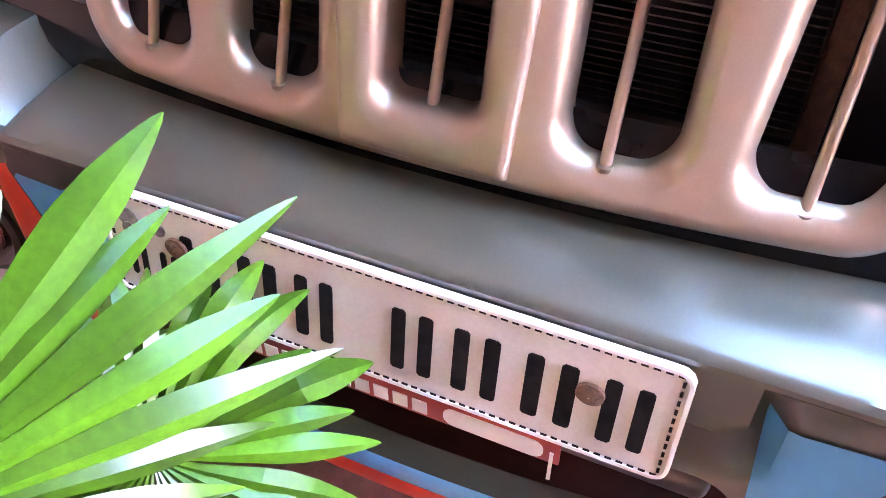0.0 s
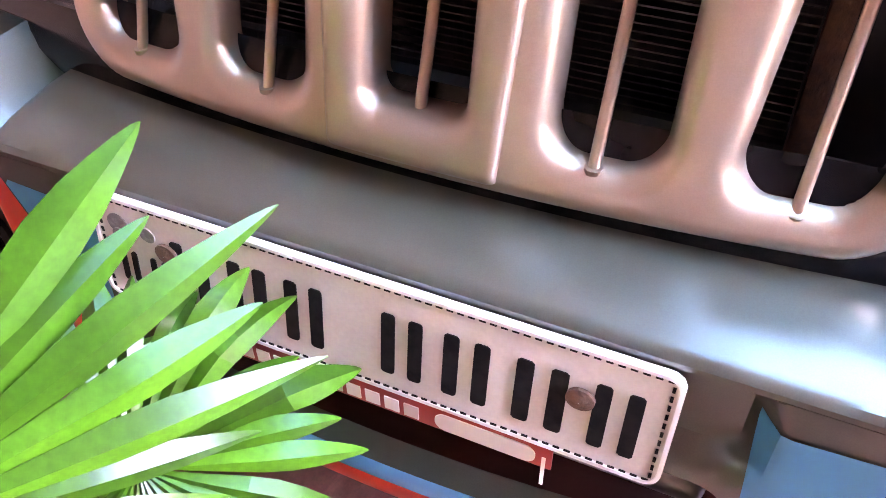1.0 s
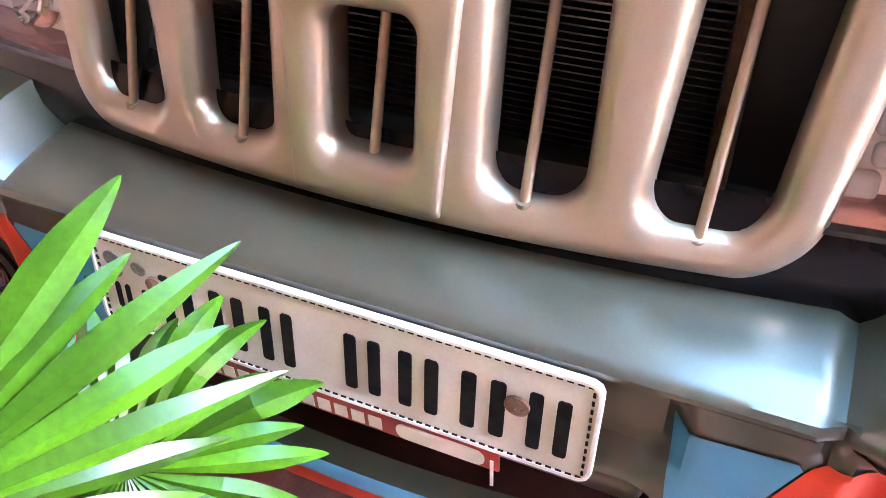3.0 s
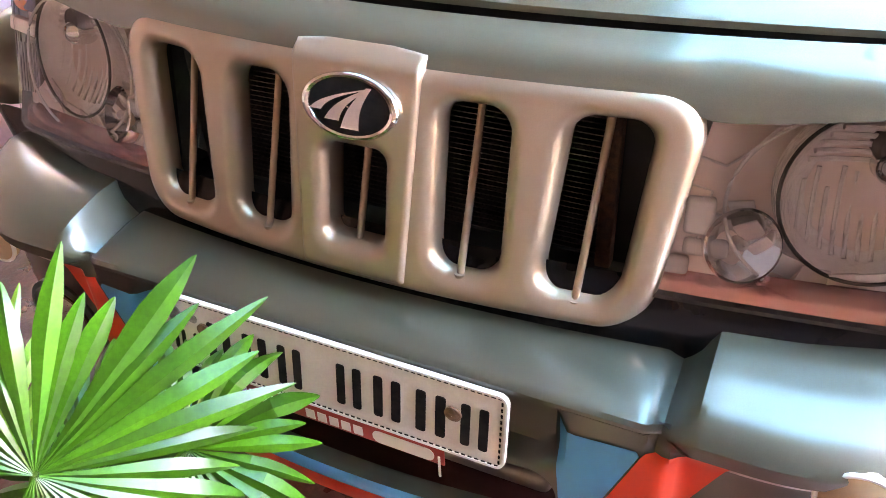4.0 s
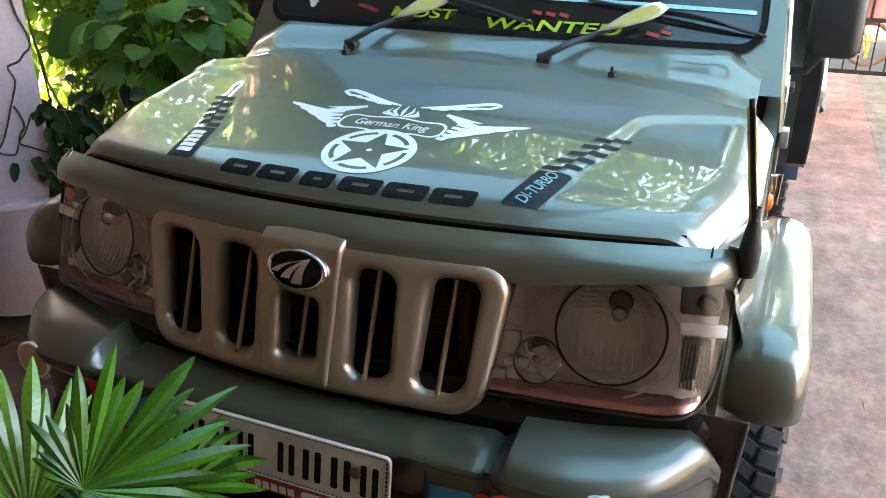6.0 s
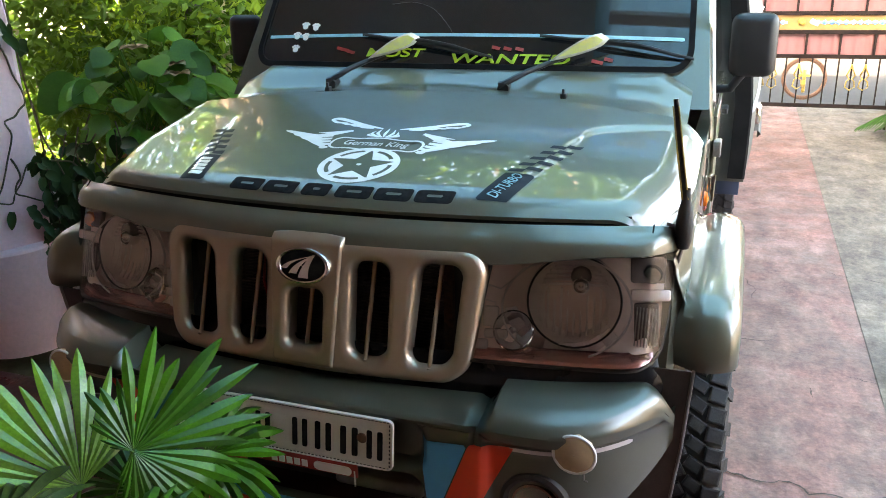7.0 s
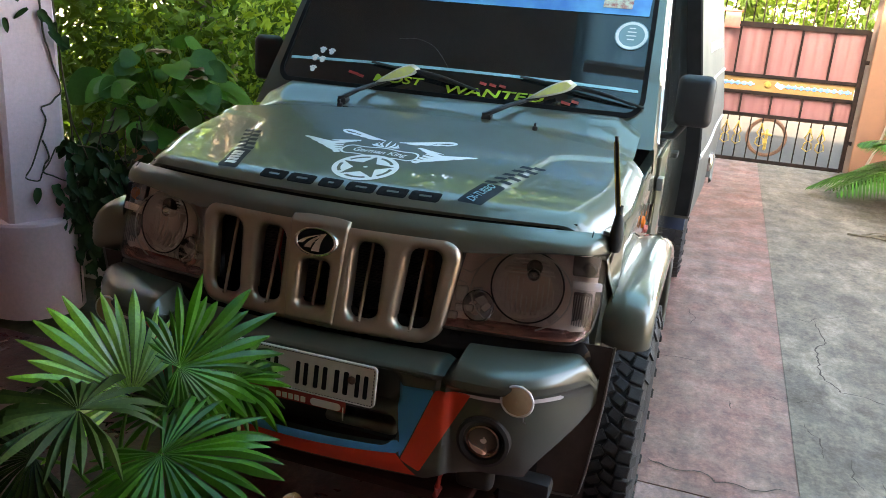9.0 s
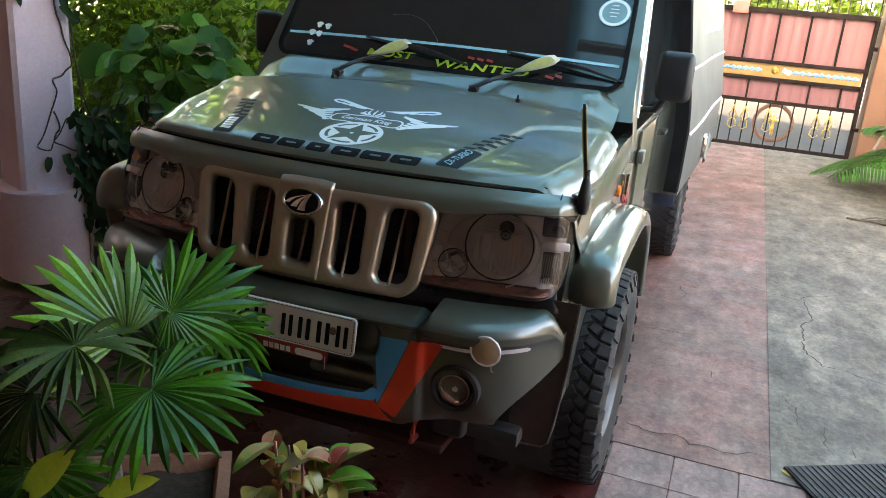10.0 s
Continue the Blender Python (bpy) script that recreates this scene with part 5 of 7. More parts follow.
    nt.links.new(out, p.inputs["Base Color"])
    return m


EARTH = mat("earth", (0.14, 0.11, 0.075), 0.95, 0.0, (0.10, 0.11, 0.05), 0.8, 0.5, fine=0.2, fine_scale=20, bump=0.5, bump_scale=12)
RED_CEMENT = worn_floor("red_cement", (0.235, 0.104, 0.084), (0.136, 0.076, 0.060), (0.275, 0.168, 0.134), 0.55, crack=False)
GREY_CEMENT = worn_floor("grey_cement", (0.168, 0.140, 0.104), (0.094, 0.079, 0.060), (0.240, 0.206, 0.158), 0.7, crack=False)
RED_OXIDE = worn_floor("red_oxide_floor", (0.068, 0.010, 0.0095), (0.10, 0.026, 0.022), (0.17, 0.10, 0.075), 0.35, crack=False)
ROAD = mat("road", (0.052, 0.049, 0.044), 0.9, 0.0, (0.043, 0.040, 0.037), 1.5, 0.5, fine=0.15, fine_scale=30)

bm = bmesh.new()
bmesh.ops.create_grid(bm, x_segments=24, y_segments=24, size=300)
tagged(part("ground", bm, EARTH), "bare earth and garden soil reaching to the horizon", kind="structure").location = (0, 0, -0.06)
drive_red = slab("pavement_red", -1.25, 1.385, 0.95, 8.30, -0.08, 0.0, RED_CEMENT, 0)
drive_grey = slab("pavement_grey", 1.385, 2.75, 0.95, 8.30, -0.08, 0.003, GREY_CEMENT, 0)
slab("road", -40, 40, 8.32, 13.5, -0.09, -0.012, ROAD)
porch_floor = slab("floor", -4.3, 3.2, -4.4, 0.944, -0.09, -0.006, RED_OXIDE)

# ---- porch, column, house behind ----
# unseen house wall, dark so that little light bounces back
slab("wall_house", -4.5, 3.4, -4.65, -4.4, 0.0, 2.95, DIM_HOUSE_WALL)
# unseen ceilings, their boards pale to bounce light onto lamps and bumper
ceiling = slab("ceiling", -4.5, 3.4, -4.4, -0.30, 2.75, 2.95, BOARDS)
slab("ceiling_carport", -4.5, 0.30, -0.296, 1.12, 2.75, 2.95, BOARDS)
slab("ceiling_porch_side", -4.5, -2.62, 1.124, 1.85, 2.75, 2.95, BOARDS)
# unseen upper walls, added at heights that shade the drive from the sun
slab("wall_upper", -2.95, 3.4, -0.50, -0.304, 2.954, 6.0, PINK_WALL)
slab("wall_parapet", -4.5, -2.954, -0.50, -0.304, 2.954, 3.15, PINK_WALL)
# unseen blue translucent awning over the drive, added to tint reflections and top light
AWNING = mat("blue_sheet", (0.10, 0.42, 0.58), 0.5, 0.0, (0.08, 0.36, 0.52), 1.5, 0.5)
nt_ = AWNING.node_tree
tl_, mx_ = nt_.nodes.new("ShaderNodeBsdfTranslucent"), nt_.nodes.new("ShaderNodeMixShader")
tl_.inputs["Color"].default_value, mx_.inputs["Fac"].default_value = (0.28, 0.63, 0.72, 1), 0.88
nt_.links.new(nt_.nodes["Principled BSDF"].outputs[0], mx_.inputs[1])
nt_.links.new(tl_.outputs[0], mx_.inputs[2])
nt_.links.new(mx_.outputs[0], nt_.nodes["Material Output"].inputs[0])
awning = thing("awning", "unseen translucent blue corrugated awning sheet, added over the drive for blue reflections", "awning", (1.205, 0.6, 2.732), "blue awnings")
rows = [[(x, y, 0.012 * math.sin(x * 2 * math.pi / 0.15)) for y in (-0.94, 1.45)] for x in steps(-0.975, 0.9, 0.0375)]
part("sheet", loft(bmesh.new(), rows), AWNING, awning)
# second unseen sheet, added to keep bare sky out of the bonnet's reflection
AWNING_PALE = mat("pale_blue_sheet", (0.16, 0.34, 0.46), 0.5, 0.0, (0.13, 0.30, 0.42), 1.5, 0.5)
nt_ = AWNING_PALE.node_tree
tl_, mx_ = nt_.nodes.new("ShaderNodeBsdfTranslucent"), nt_.nodes.new("ShaderNodeMixShader")
tl_.inputs["Color"].default_value, mx_.inputs["Fac"].default_value = (0.17, 0.40, 0.50, 1), 0.75
nt_.links.new(nt_.nodes["Principled BSDF"].outputs[0], mx_.inputs[1])
nt_.links.new(tl_.outputs[0], mx_.inputs[2])
nt_.links.new(mx_.outputs[0], nt_.nodes["Material Output"].inputs[0])
side_awning = thing("awning", "unseen translucent blue corrugated awning sheet, added beyond the carport ceiling to cover sky", "awning", (-1.15, 1.75, 2.732), "blue awnings")
rows = [[(x, y, 0.012 * math.sin(x * 2 * math.pi / 0.15)) for y in (-0.70, 0.50)] for x in steps(-1.50, 1.44, 0.0375)]
part("sheet", loft(bmesh.new(), rows), AWNING_PALE, side_awning)
for y in (-0.55, 0.42):
    part("batten", box(bmesh.new(), (0, y, -0.04), (2.88, 0.05, 0.05), 0.004), PALE_WALL, side_awning, smooth=False)
for y in (-0.8, 0.0, 0.8, 1.4):
    part("batten", box(bmesh.new(), (0, y, -0.04), (1.8, 0.05, 0.05), 0.004), PALE_WALL, awning, smooth=False)
slab("wall_garden", 4.6, 4.8, -4.0, 8.3, 0.0, 1.7, PALE_WALL)
# unseen walls added to block side light; darkened colours stand for porch shade
DIM_SIDE_WALL = mat("darkened_wall_rose", (0.40, 0.27, 0.26), 0.7, 0.0, (0.35, 0.235, 0.225), 2.5, 0.5, fine=0.05, fine_scale=60)
slab("wall_left", -4.5, -4.3, -4.4, 2.3, 0.0, 2.75, DIM_SIDE_WALL)
slab("wall_side", -4.5, -4.3, 2.304, 3.3, 0.0, 3.8, DIM_HOUSE_WALL)
slab("wall_right", 3.2, 3.4, -4.4, -0.7, 0.0, 2.75, DIM_HOUSE_WALL)


def pink_column(cx, cy, turn):
    col = thing("column", "pink plastered porch column on a wide round base", "column", (cx, cy, 0))
    col.matrix_basis = pose(cx, cy, 0, 0, 0, turn)
    bm = bmesh.new()
    rows = []
    for z, h in ((0.44, 0.140), (0.9, 0.135), (1.6, 0.130), (2.75, 0.130)):
        c = 0.02
        rows.append([(u, v, z) for u, v in ((-h, -h + c), (-h + c, -h), (h - c, -h), (h, -h + c), (h, h - c), (h - c, h), (-h + c, h), (-h, h - c))])
    part("shaft", loft(bm, rows, closed=True), PINK_WALL, col)
    part("base", lathe(bmesh.new(), (0, 0, 0), [(0.222, 0.0), (0.220, 0.03), (0.214, 0.2), (0.211, 0.445), (0.202, 0.456), (0.10, 0.460)], 40), PINK_WALL, col)
    return col


pink_column(-2.095, 1.226, -23)


# ---- leaves ----
LEAF = mat("leaf_green", (0.046, 0.15, 0.018), 0.42, 0.0, (0.09, 0.21, 0.025), 9.0, 0.5, spec=0.22, obj_random=0.45)
LEAF_DARK = mat("leaf_dark", (0.050, 0.125, 0.015), 0.45, 0.0, (0.14, 0.23, 0.025), 1.3, 0.6, spec=0.2)
LEAF_LIGHT = mat("leaf_light", (0.085, 0.135, 0.02), 0.45, 0.0, (0.05, 0.10, 0.014), 5.0, 0.5)
# sunlight put into a brighter leaf colour
LEAF_SUN = mat("leaf_sunny", (0.30, 0.46, 0.06), 0.45, 0.0, (0.10, 0.24, 0.03), 1.2, 0.6)
LIME_LEAF = mat("lime_leaf", (0.50, 0.58, 0.05), 0.4, 0.0, (0.38, 0.50, 0.04), 25.0, 0.5, fine=0.1, fine_scale=120)
PALM = mat("palm_green", (0.011, 0.066, 0.003), 0.30, 0.0, (0.026, 0.115, 0.006), 14.0, 0.5, fine=0.2, fine_scale=160, spec=0.3, coat=0.12)
# brighter copy of PALM: sky glare on one fan put into its colour
PALM_LIT = mat("lit_palm_green", (0.075, 0.205, 0.012), 0.30, 0.0, (0.140, 0.285, 0.024), 14.0, 0.5, fine=0.25, fine_scale=160, spec=0.4, coat=0.5)


def vary_islands(m, amount, coat_rough):
    """Each finger of a fan a little lighter or darker than the next."""
    nt = m.node_tree
    p = nt.nodes["Principled BSDF"]
    p.inputs["Coat Roughness"].default_value = coat_rough
    geo, span, mul = (nt.nodes.new(k) for k in ("ShaderNodeNewGeometry", "ShaderNodeMapRange", "ShaderNodeMix"))
    span.inputs["To Min"].default_value, span.inputs["To Max"].default_value = 1 - amount, 1 + amount
    nt.links.new(geo.outputs["Random Per Island"], span.inputs["Value"])
    mul.data_type, mul.blend_type = "RGBA", "MULTIPLY"
    mul.inputs["Factor"].default_value = 1.0
    nt.links.new(p.inputs["Base Color"].links[0].from_socket, mul.inputs["A"])
    nt.links.new(span.outputs[0], mul.inputs["B"])
    nt.links.new(mul.outputs["Result"], p.inputs["Base Color"])


# darker, less glossy copy of PALM for two fans
PALM_DULL = mat("dull_palm_green", (0.013, 0.034, 0.005), 0.5, 0.0, (0.034, 0.052, 0.009), 14.0, 0.5, fine=0.2, fine_scale=160, spec=0.12)
vary_islands(PALM_DULL, 0.4, 0.3)
vary_islands(PALM, 0.5, 0.20)
vary_islands(PALM_LIT, 0.45, 0.13)
PALM_LIT.node_tree.nodes["Principled BSDF"].inputs["Coat IOR"].default_value = 1.5
TREE_LEAF = mat("tree_leaf", (0.026, 0.072, 0.014), 0.45, 0.0, (0.042, 0.098, 0.018), 1.1, 0.5, spec=0.25)
TREE_DARK = mat("old_tree_leaf", (0.030, 0.066, 0.013), 0.45, 0.0, (0.050, 0.088, 0.016), 1.3, 0.6, spec=0.2)
BROAD_LEAF = mat("broad_leaf_green", (0.040, 0.135, 0.018), 0.40, 0.0, (0.075, 0.200, 0.024), 7.0, 0.5, fine=0.12, fine_scale=90, spec=0.2, obj_random=0.5)
CROTON = mat("croton_leaf", (0.26, 0.12, 0.035), 0.35, 0.0, (0.46, 0.055, 0.05), 16.0, 0.6)
CROTON_PINK = mat("croton_pink", (0.66, 0.24, 0.19), 0.4, 0.0, (0.30, 0.24, 0.06), 22.0, 0.6)
CROTON_GREEN = mat("croton_green", (0.12, 0.20, 0.03), 0.35, 0.0, (0.32, 0.20, 0.05), 20.0, 0.6)
FADED = mat("faded_leaf", (0.50, 0.34, 0.18), 0.6, 0.0, (0.45, 0.22, 0.13), 18.0, 0.5)
BARK = mat("bark", (0.16, 0.125, 0.09), 0.9, 0.0, (0.24, 0.20, 0.16), 7.0, 0.5, bump=0.7, bump_scale=25)
STEM = mat("vine_stem", (0.10, 0.08, 0.05), 0.8, 0.0, (0.06, 0.05, 0.03), 20.0, 0.5)
def see_through(m, color, share):
    """Lets some light pass through a thin leaf."""
    nt = m.node_tree
    tl = nt.nodes.new("ShaderNodeBsdfTranslucent")
    tl.inputs["Color"].default_value = (*color, 1)
    mx = nt.nodes.new("ShaderNodeMixShader")
    mx.inputs["Fac"].default_value = share
    nt.links.new(nt.nodes["Principled BSDF"].outputs[0], mx.inputs[1])
    nt.links.new(tl.outputs[0], mx.inputs[2])
    nt.links.new(mx.outputs[0], nt.nodes["Material Output"].inputs[0])


see_through(LEAF, (0.12, 0.32, 0.03), 0.3)
see_through(TREE_LEAF, (0.10, 0.22, 0.03), 0.25)
see_through(TREE_DARK, (0.08, 0.16, 0.02), 0.22)
see_through(LEAF_DARK, (0.10, 0.20, 0.015), 0.25)
see_through(LEAF_LIGHT, (0.30, 0.42, 0.04), 0.3)
see_through(LEAF_SUN, (0.60, 0.72, 0.06), 0.4)
see_through(LIME_LEAF, (0.5, 0.6, 0.05), 0.3)
see_through(PALM_LIT, (0.4, 0.65, 0.05), 0.12)
see_through(PALM, (0.16, 0.42, 0.02), 0.09)
see_through(BROAD_LEAF, (0.10, 0.30, 0.03), 0.18)


def blade(bm, base, along, up, length, width, droop=0.3, fold=0.25, heart=False, n=5):
    """One leaf: a folded, drooping blade."""
    along, up = Vector(along).normalized(), Vector(up).normalized()
    side = along.cross(up).normalized()
    up = side.cross(along)
    rows = []
    for i in range(n + 1):
        t = i / n
        if heart:
            w = width * max(0.02, math.sin(math.pi * min(1.0, t * 0.88 + 0.12))) ** 0.62
        else:
            w = width * math.sin(math.pi * min(1, t * 0.92 + 0.05)) * (1 if t < 1 else 0.05)
        c = Vector(base) + along * length * t * (1 - 0.25 * droop * t) - Vector((0, 0, 1)) * droop * length * t * t * 0.6
        rows.append([c - side * w / 2 + up * w * fold, c, c + side * w / 2 + up * w * fold])
    return loft(bm, rows)


def fan_leaf(name, parent, hub, normal, axis, radius, fingers, spread, seed, material=PALM, droop=0.25, lop=0.24, pleat=0.8):
    """A palm fan: pleated in its inner half, split into pointed fingers outside."""
    rnd = random.Random(seed)
    n, u = Vector(normal).normalized(), Vector(axis)
    u = (u - n * u.dot(n)).normalized()
    v = n.cross(u)
    bm = bmesh.new()
    step = 2 * spread / fingers
    for i in range(fingers):
        a = -spread + step * (i + 0.5) + rnd.uniform(-0.03, 0.03)
        k = radius * (1.02 - lop + lop * math.cos(a * 0.75)) * rnd.uniform(0.80, 1.10)
        split = rnd.uniform(0.50, 0.68)
        half = math.tan(step / 2) * 1.04
        bend = droop * rnd.uniform(0.5, 1.7)
        twist, sway = rnd.uniform(-0.7, 0.7), rnd.uniform(-0.05, 0.05)
        rows = []
        for t in (0.02, 0.25, split, split + 0.25 * (1 - split), split + 0.5 * (1 - split), split + 0.7 * (1 - split), split + 0.85 * (1 - split), split + 0.95 * (1 - split), 1.0):
            w = half * k * t if t <= split else half * k * split * (1.0 + 0.25 * (t - split)) * min(1.0, ((1 - t) / (1 - split)) * 1.55) ** 0.75 + 0.0005
            turn = a + sway * max(0.0, t - split)
            dirn = u * math.cos(turn) + v * math.sin(turn)
            perp = v * math.cos(turn) - u * math.sin(turn)
            ridge = w * pleat
            lift = k * 0.12 * t * (1 - t) - bend * k * max(0.0, t - 0.30) ** 2 * 0.5
            c = Vector(hub) + dirn * k * t + n * lift - Vector((0, 0, 1)) * bend * k * 0.55 * max(0, t - 0.45) ** 2
            q = (perp + n * twist * max(0.0, t - split)).normalized()
            rows.append([c - q * w - n * ridge * 0.5, c + n * ridge * 0.5, c + q * w - n * ridge * 0.5])
        loft(bm, rows)
    return part(name, bm, material, parent, sharp=14)


def leaf_cloud(name, label, blobs, count, size, material, seed, category="plant", kind="stuff", slim=0.5):
    """A crown of many separate small leaves inside uneven blobs (centre, radii)."""
    rnd = np.random.RandomState(seed)
    vol = np.array([b[1][0] * b[1][1] * b[1][2] for b in blobs]) ** 0.67
    pick = rnd.choice(len(blobs), count, p=vol / vol.sum())
    d = rnd.normal(size=(count, 3))
    d /= np.linalg.norm(d, axis=1)[:, None]
    r = rnd.uniform(0.35, 1.0, count) ** 0.6
    ctr = np.array([b[0] for b in blobs])[pick] + d * r[:, None] * np.array([b[1] for b in blobs])[pick]
    along = d * 0.5 + rnd.normal(size=(count, 3)) * 0.7 + np.array([0, 0, -0.25])
    along /= np.linalg.norm(along, axis=1)[:, None]
    side = np.cross(along, rnd.normal(size=(count, 3)))
    side /= np.linalg.norm(side, axis=1)[:, None] + 1e-9
    up = np.cross(side, along)
    s = size * rnd.uniform(0.6, 1.35, count)[:, None]
    pts = np.stack([ctr, ctr + along * s * 0.45 + side * s * slim * 0.5 + up * s * 0.08, ctr + along * s, ctr + along * s * 0.45 - side * s * slim * 0.5 + up * s * 0.08], axis=1).reshape(-1, 3)
    faces = [(4 * i, 4 * i + 1, 4 * i + 2, 4 * i + 3) for i in range(count)]
    me = bpy.data.meshes.new(name)
    me.from_pydata(pts.tolist(), [], faces)
    me.materials.append(material)
    return tagged(new(name, me), label, category, "", kind)


# ---- fan palm in the foreground ----
palm = thing("fan_palm", "potted fan palm with glossy pleated green leaves beside the car", "plant", (-0.20, -0.42, 0.42))
PO = Vector((-0.20, -0.42, 0.42))
FANS = (
    ((-0.105, -0.315, 0.765), (0.76, -0.52, 0.38), (0.45, 0.75, 0.12), 0.242, 29, 2.55, 0.30),
    ((-0.225, -0.325, 0.675), (0.79, -0.26, 0.55), (-0.55, -0.15, 0.75), 0.248, 20, 1.6, 0.10),
    ((-0.040, -0.462, 0.648), (0.10, -0.35, 0.93), (0.75, -0.30, -0.05), 0.235, 30, 2.6, 0.30),
    ((-0.165, -0.545, 0.758), (0.12, 0.05, 1.0), (-0.9, -0.15, 0.0), 0.235, 28, 2.7, 0.65),
    ((-0.055, -0.19, 0.690), (0.45, -0.60, 0.65), (0.75, 0.25, -0.05), 0.150, 20, 2.3, 0.7),
    ((-0.38, -0.46, 0.55), (-0.1, -0.5, 0.85), (-0.6, -0.4, -0.1), 0.24, 26, 2.2, 0.4),
    ((-0.30, -0.55, 0.42), (0.2, -0.4, 0.9), (0.3, -0.7, 0.0), 0.20, 24, 2.4, 0.4),
    ((-0.20, -0.22, 0.60), (0.1, -0.5, 0.85), (-0.3, 0.5, 0.1), 0.17, 22, 2.2, 0.35),
)
for i, (hub, n_, ax, r_, k_, sp, dr) in enumerate(FANS):
    hub = Vector(hub)
    leaf = fan_leaf("fan_leaf", palm, hub - PO, n_, ax, r_, k_, sp, 40 + i, PALM_LIT if i == 1 else PALM_DULL if i in (3, 5) else PALM, droop=dr, lop=0.66 if i == 0 else 0.24, pleat=(0.6, 0.28, 0.42, 0.8, 0.8, 0.8, 0.8, 0.8)[i])
    foot = Vector((random.uniform(-0.02, 0.02), random.uniform(-0.02, 0.02), 0.0))
    mid = foot.lerp(hub - PO, 0.55) + Vector((0, 0, 0.05))
    part("leaf_stalk", tube(bmesh.new(), [foot, mid, hub - PO - Vector(n_).normalized() * 0.004], 0.0055, 6, 0.0035), LEAF, palm)
part("stem", tube(bmesh.new(), [(0, 0, -0.14), (0.005, 0, -0.06), (0, 0.005, 0.05)], 0.022, 8, 0.014), BARK, palm)

# planters
def trough(name, c, size, turn, label):
    ob = thing(name, label, "planter", c, "terracotta planters by the car")
    ob.matrix_basis = pose(*c, 0, 0, turn)
    L, W, H = size
    bm = bmesh.new()
    rows = []
    for z, k in ((0, 0.90), (0.02, 0.92), (H - 0.03, 1.0), (H - 0.028, 1.06), (H, 1.07), (H, 0.97), (H - 0.05, 0.93)):
        rows.append([(L / 2 * k * sx, W / 2 * k * sy, z) for sx, sy in ((-1, -1), (1, -1), (1, 1), (-1, 1))])
    part("trough", loft(bm, rows, closed=True, cap=True), TERRACOTTA, ob)
    bm = bmesh.new()
    bmesh.ops.create_grid(bm, x_segments=12, y_segments=6, size=0.5, matrix=Matrix.Translation((0, 0, H - 0.045)) @ Matrix.Diagonal((L * 0.93, W * 0.93, 1, 1)))
    for v_ in bm.verts:
        v_.co.z += random.uniform(-0.008, 0.012)
    part("soil", bm, SOIL, ob)
    return ob


trough("planter", (-0.25, -0.45, 0.0), (0.62, 0.26, 0.32), 32, "terracotta trough holding the fan palm")
trough("planter", (0.22, -0.40, 0.0), (0.50, 0.24, 0.26), 15, "terracotta trough holding a croton")

# croton
croton = thing("croton_plant", "young croton with narrow green and red leaves", "plant", (0.27, -0.34, 0.25))
rnd = random.Random(5)
for i in range(40):
    a, e = rnd.uniform(0, 2 * math.pi), rnd.uniform(0.15, 1.25)
    h = rnd.uniform(0.05, 0.25)
    d = Vector((math.cos(a) * math.cos(e), math.sin(a) * math.cos(e), math.sin(e)))
    b = Vector((rnd.uniform(-0.09, 0.09), rnd.uniform(-0.05, 0.05), h))
    ln = rnd.uniform(0.10, 0.16)
    up = (0, 0, 1) if e < 1.1 else (1, 0, 0)
    leaf = part("leaf", blade(bmesh.new(), b, d, up, ln, ln * rnd.uniform(0.30, 0.42), 0.55, 0.20, n=7), (CROTON_GREEN, CROTON_GREEN, CROTON, CROTON_GREEN, LEAF, CROTON_GREEN, CROTON_PINK, CROTON)[i % 8], croton)
    part("leaf_midrib", blade(bmesh.new(), b + Vector((0, 0, 0.0012)), d, up, ln * 0.97, 0.0045, 0.55, 0.0, n=7), CROTON_PINK, leaf)
PINK_STEM = mat("pink_stem", (0.60, 0.27, 0.21), 0.6, 0.0, (0.35, 0.20, 0.12), 20.0, 0.5)
for k in range(5):
    part("stem", tube(bmesh.new(), [(0.02 * k - 0.04, 0, -0.03), (0.03 * k - 0.06, 0.01, 0.12), (0.035 * k - 0.07, 0.0, 0.27)], 0.006, 6, 0.003), PINK_STEM, croton)

# broad yellow-green leaves low at the side
low = thing("young_plant", "low plant with broad yellow-green leaves", "plant", (-0.30, -0.56, 0.28))
for b, d, ln, w in (((0.0, -0.04, 0.086), (0.18, 0.0, 0.195), 0.262, 0.072), ((0.228, -0.04, 0.174), (0.171, 0.0, 0.10), 0.19, 0.045), ((0.05, 0.02, 0.05), (0.6, -0.1, 0.3), 0.14, 0.05), ((-0.05, 0, 0.08), (-0.4, -0.2, 0.6), 0.16, 0.06)):
    part("leaf", blade(bmesh.new(), b, d, (0.4, -0.6, 0.7), ln, w, 0.05, 0.14, n=10), LIME_LEAF, low)
    part("stalk", tube(bmesh.new(), [(0, 0, -0.01), tuple(Vector(b) * 0.5 + Vector((0, 0, 0.02))), b], 0.004, 6), LEAF, low)
part("stem", tube(bmesh.new(), [(0, 0, -0.02), (0.0, 0.0, 0.06)], 0.006, 6), STEM, low)


# ---- garden beside the column ----
slab("wall_low", -4.3, -1.30, 1.62, 1.80, 0.0, 0.40, PALE_WALL, 0.008)
slab("trim_rail", -4.3, -2.20, 1.60, 1.72, 0.60, 0.67, RED_OXIDE, 0.008)
for x in (-2.3, -2.9, -3.5):
    slab("trim_post", x - 0.05, x + 0.05, 1.61, 1.71, 0.40, 0.60, PALE_WALL)
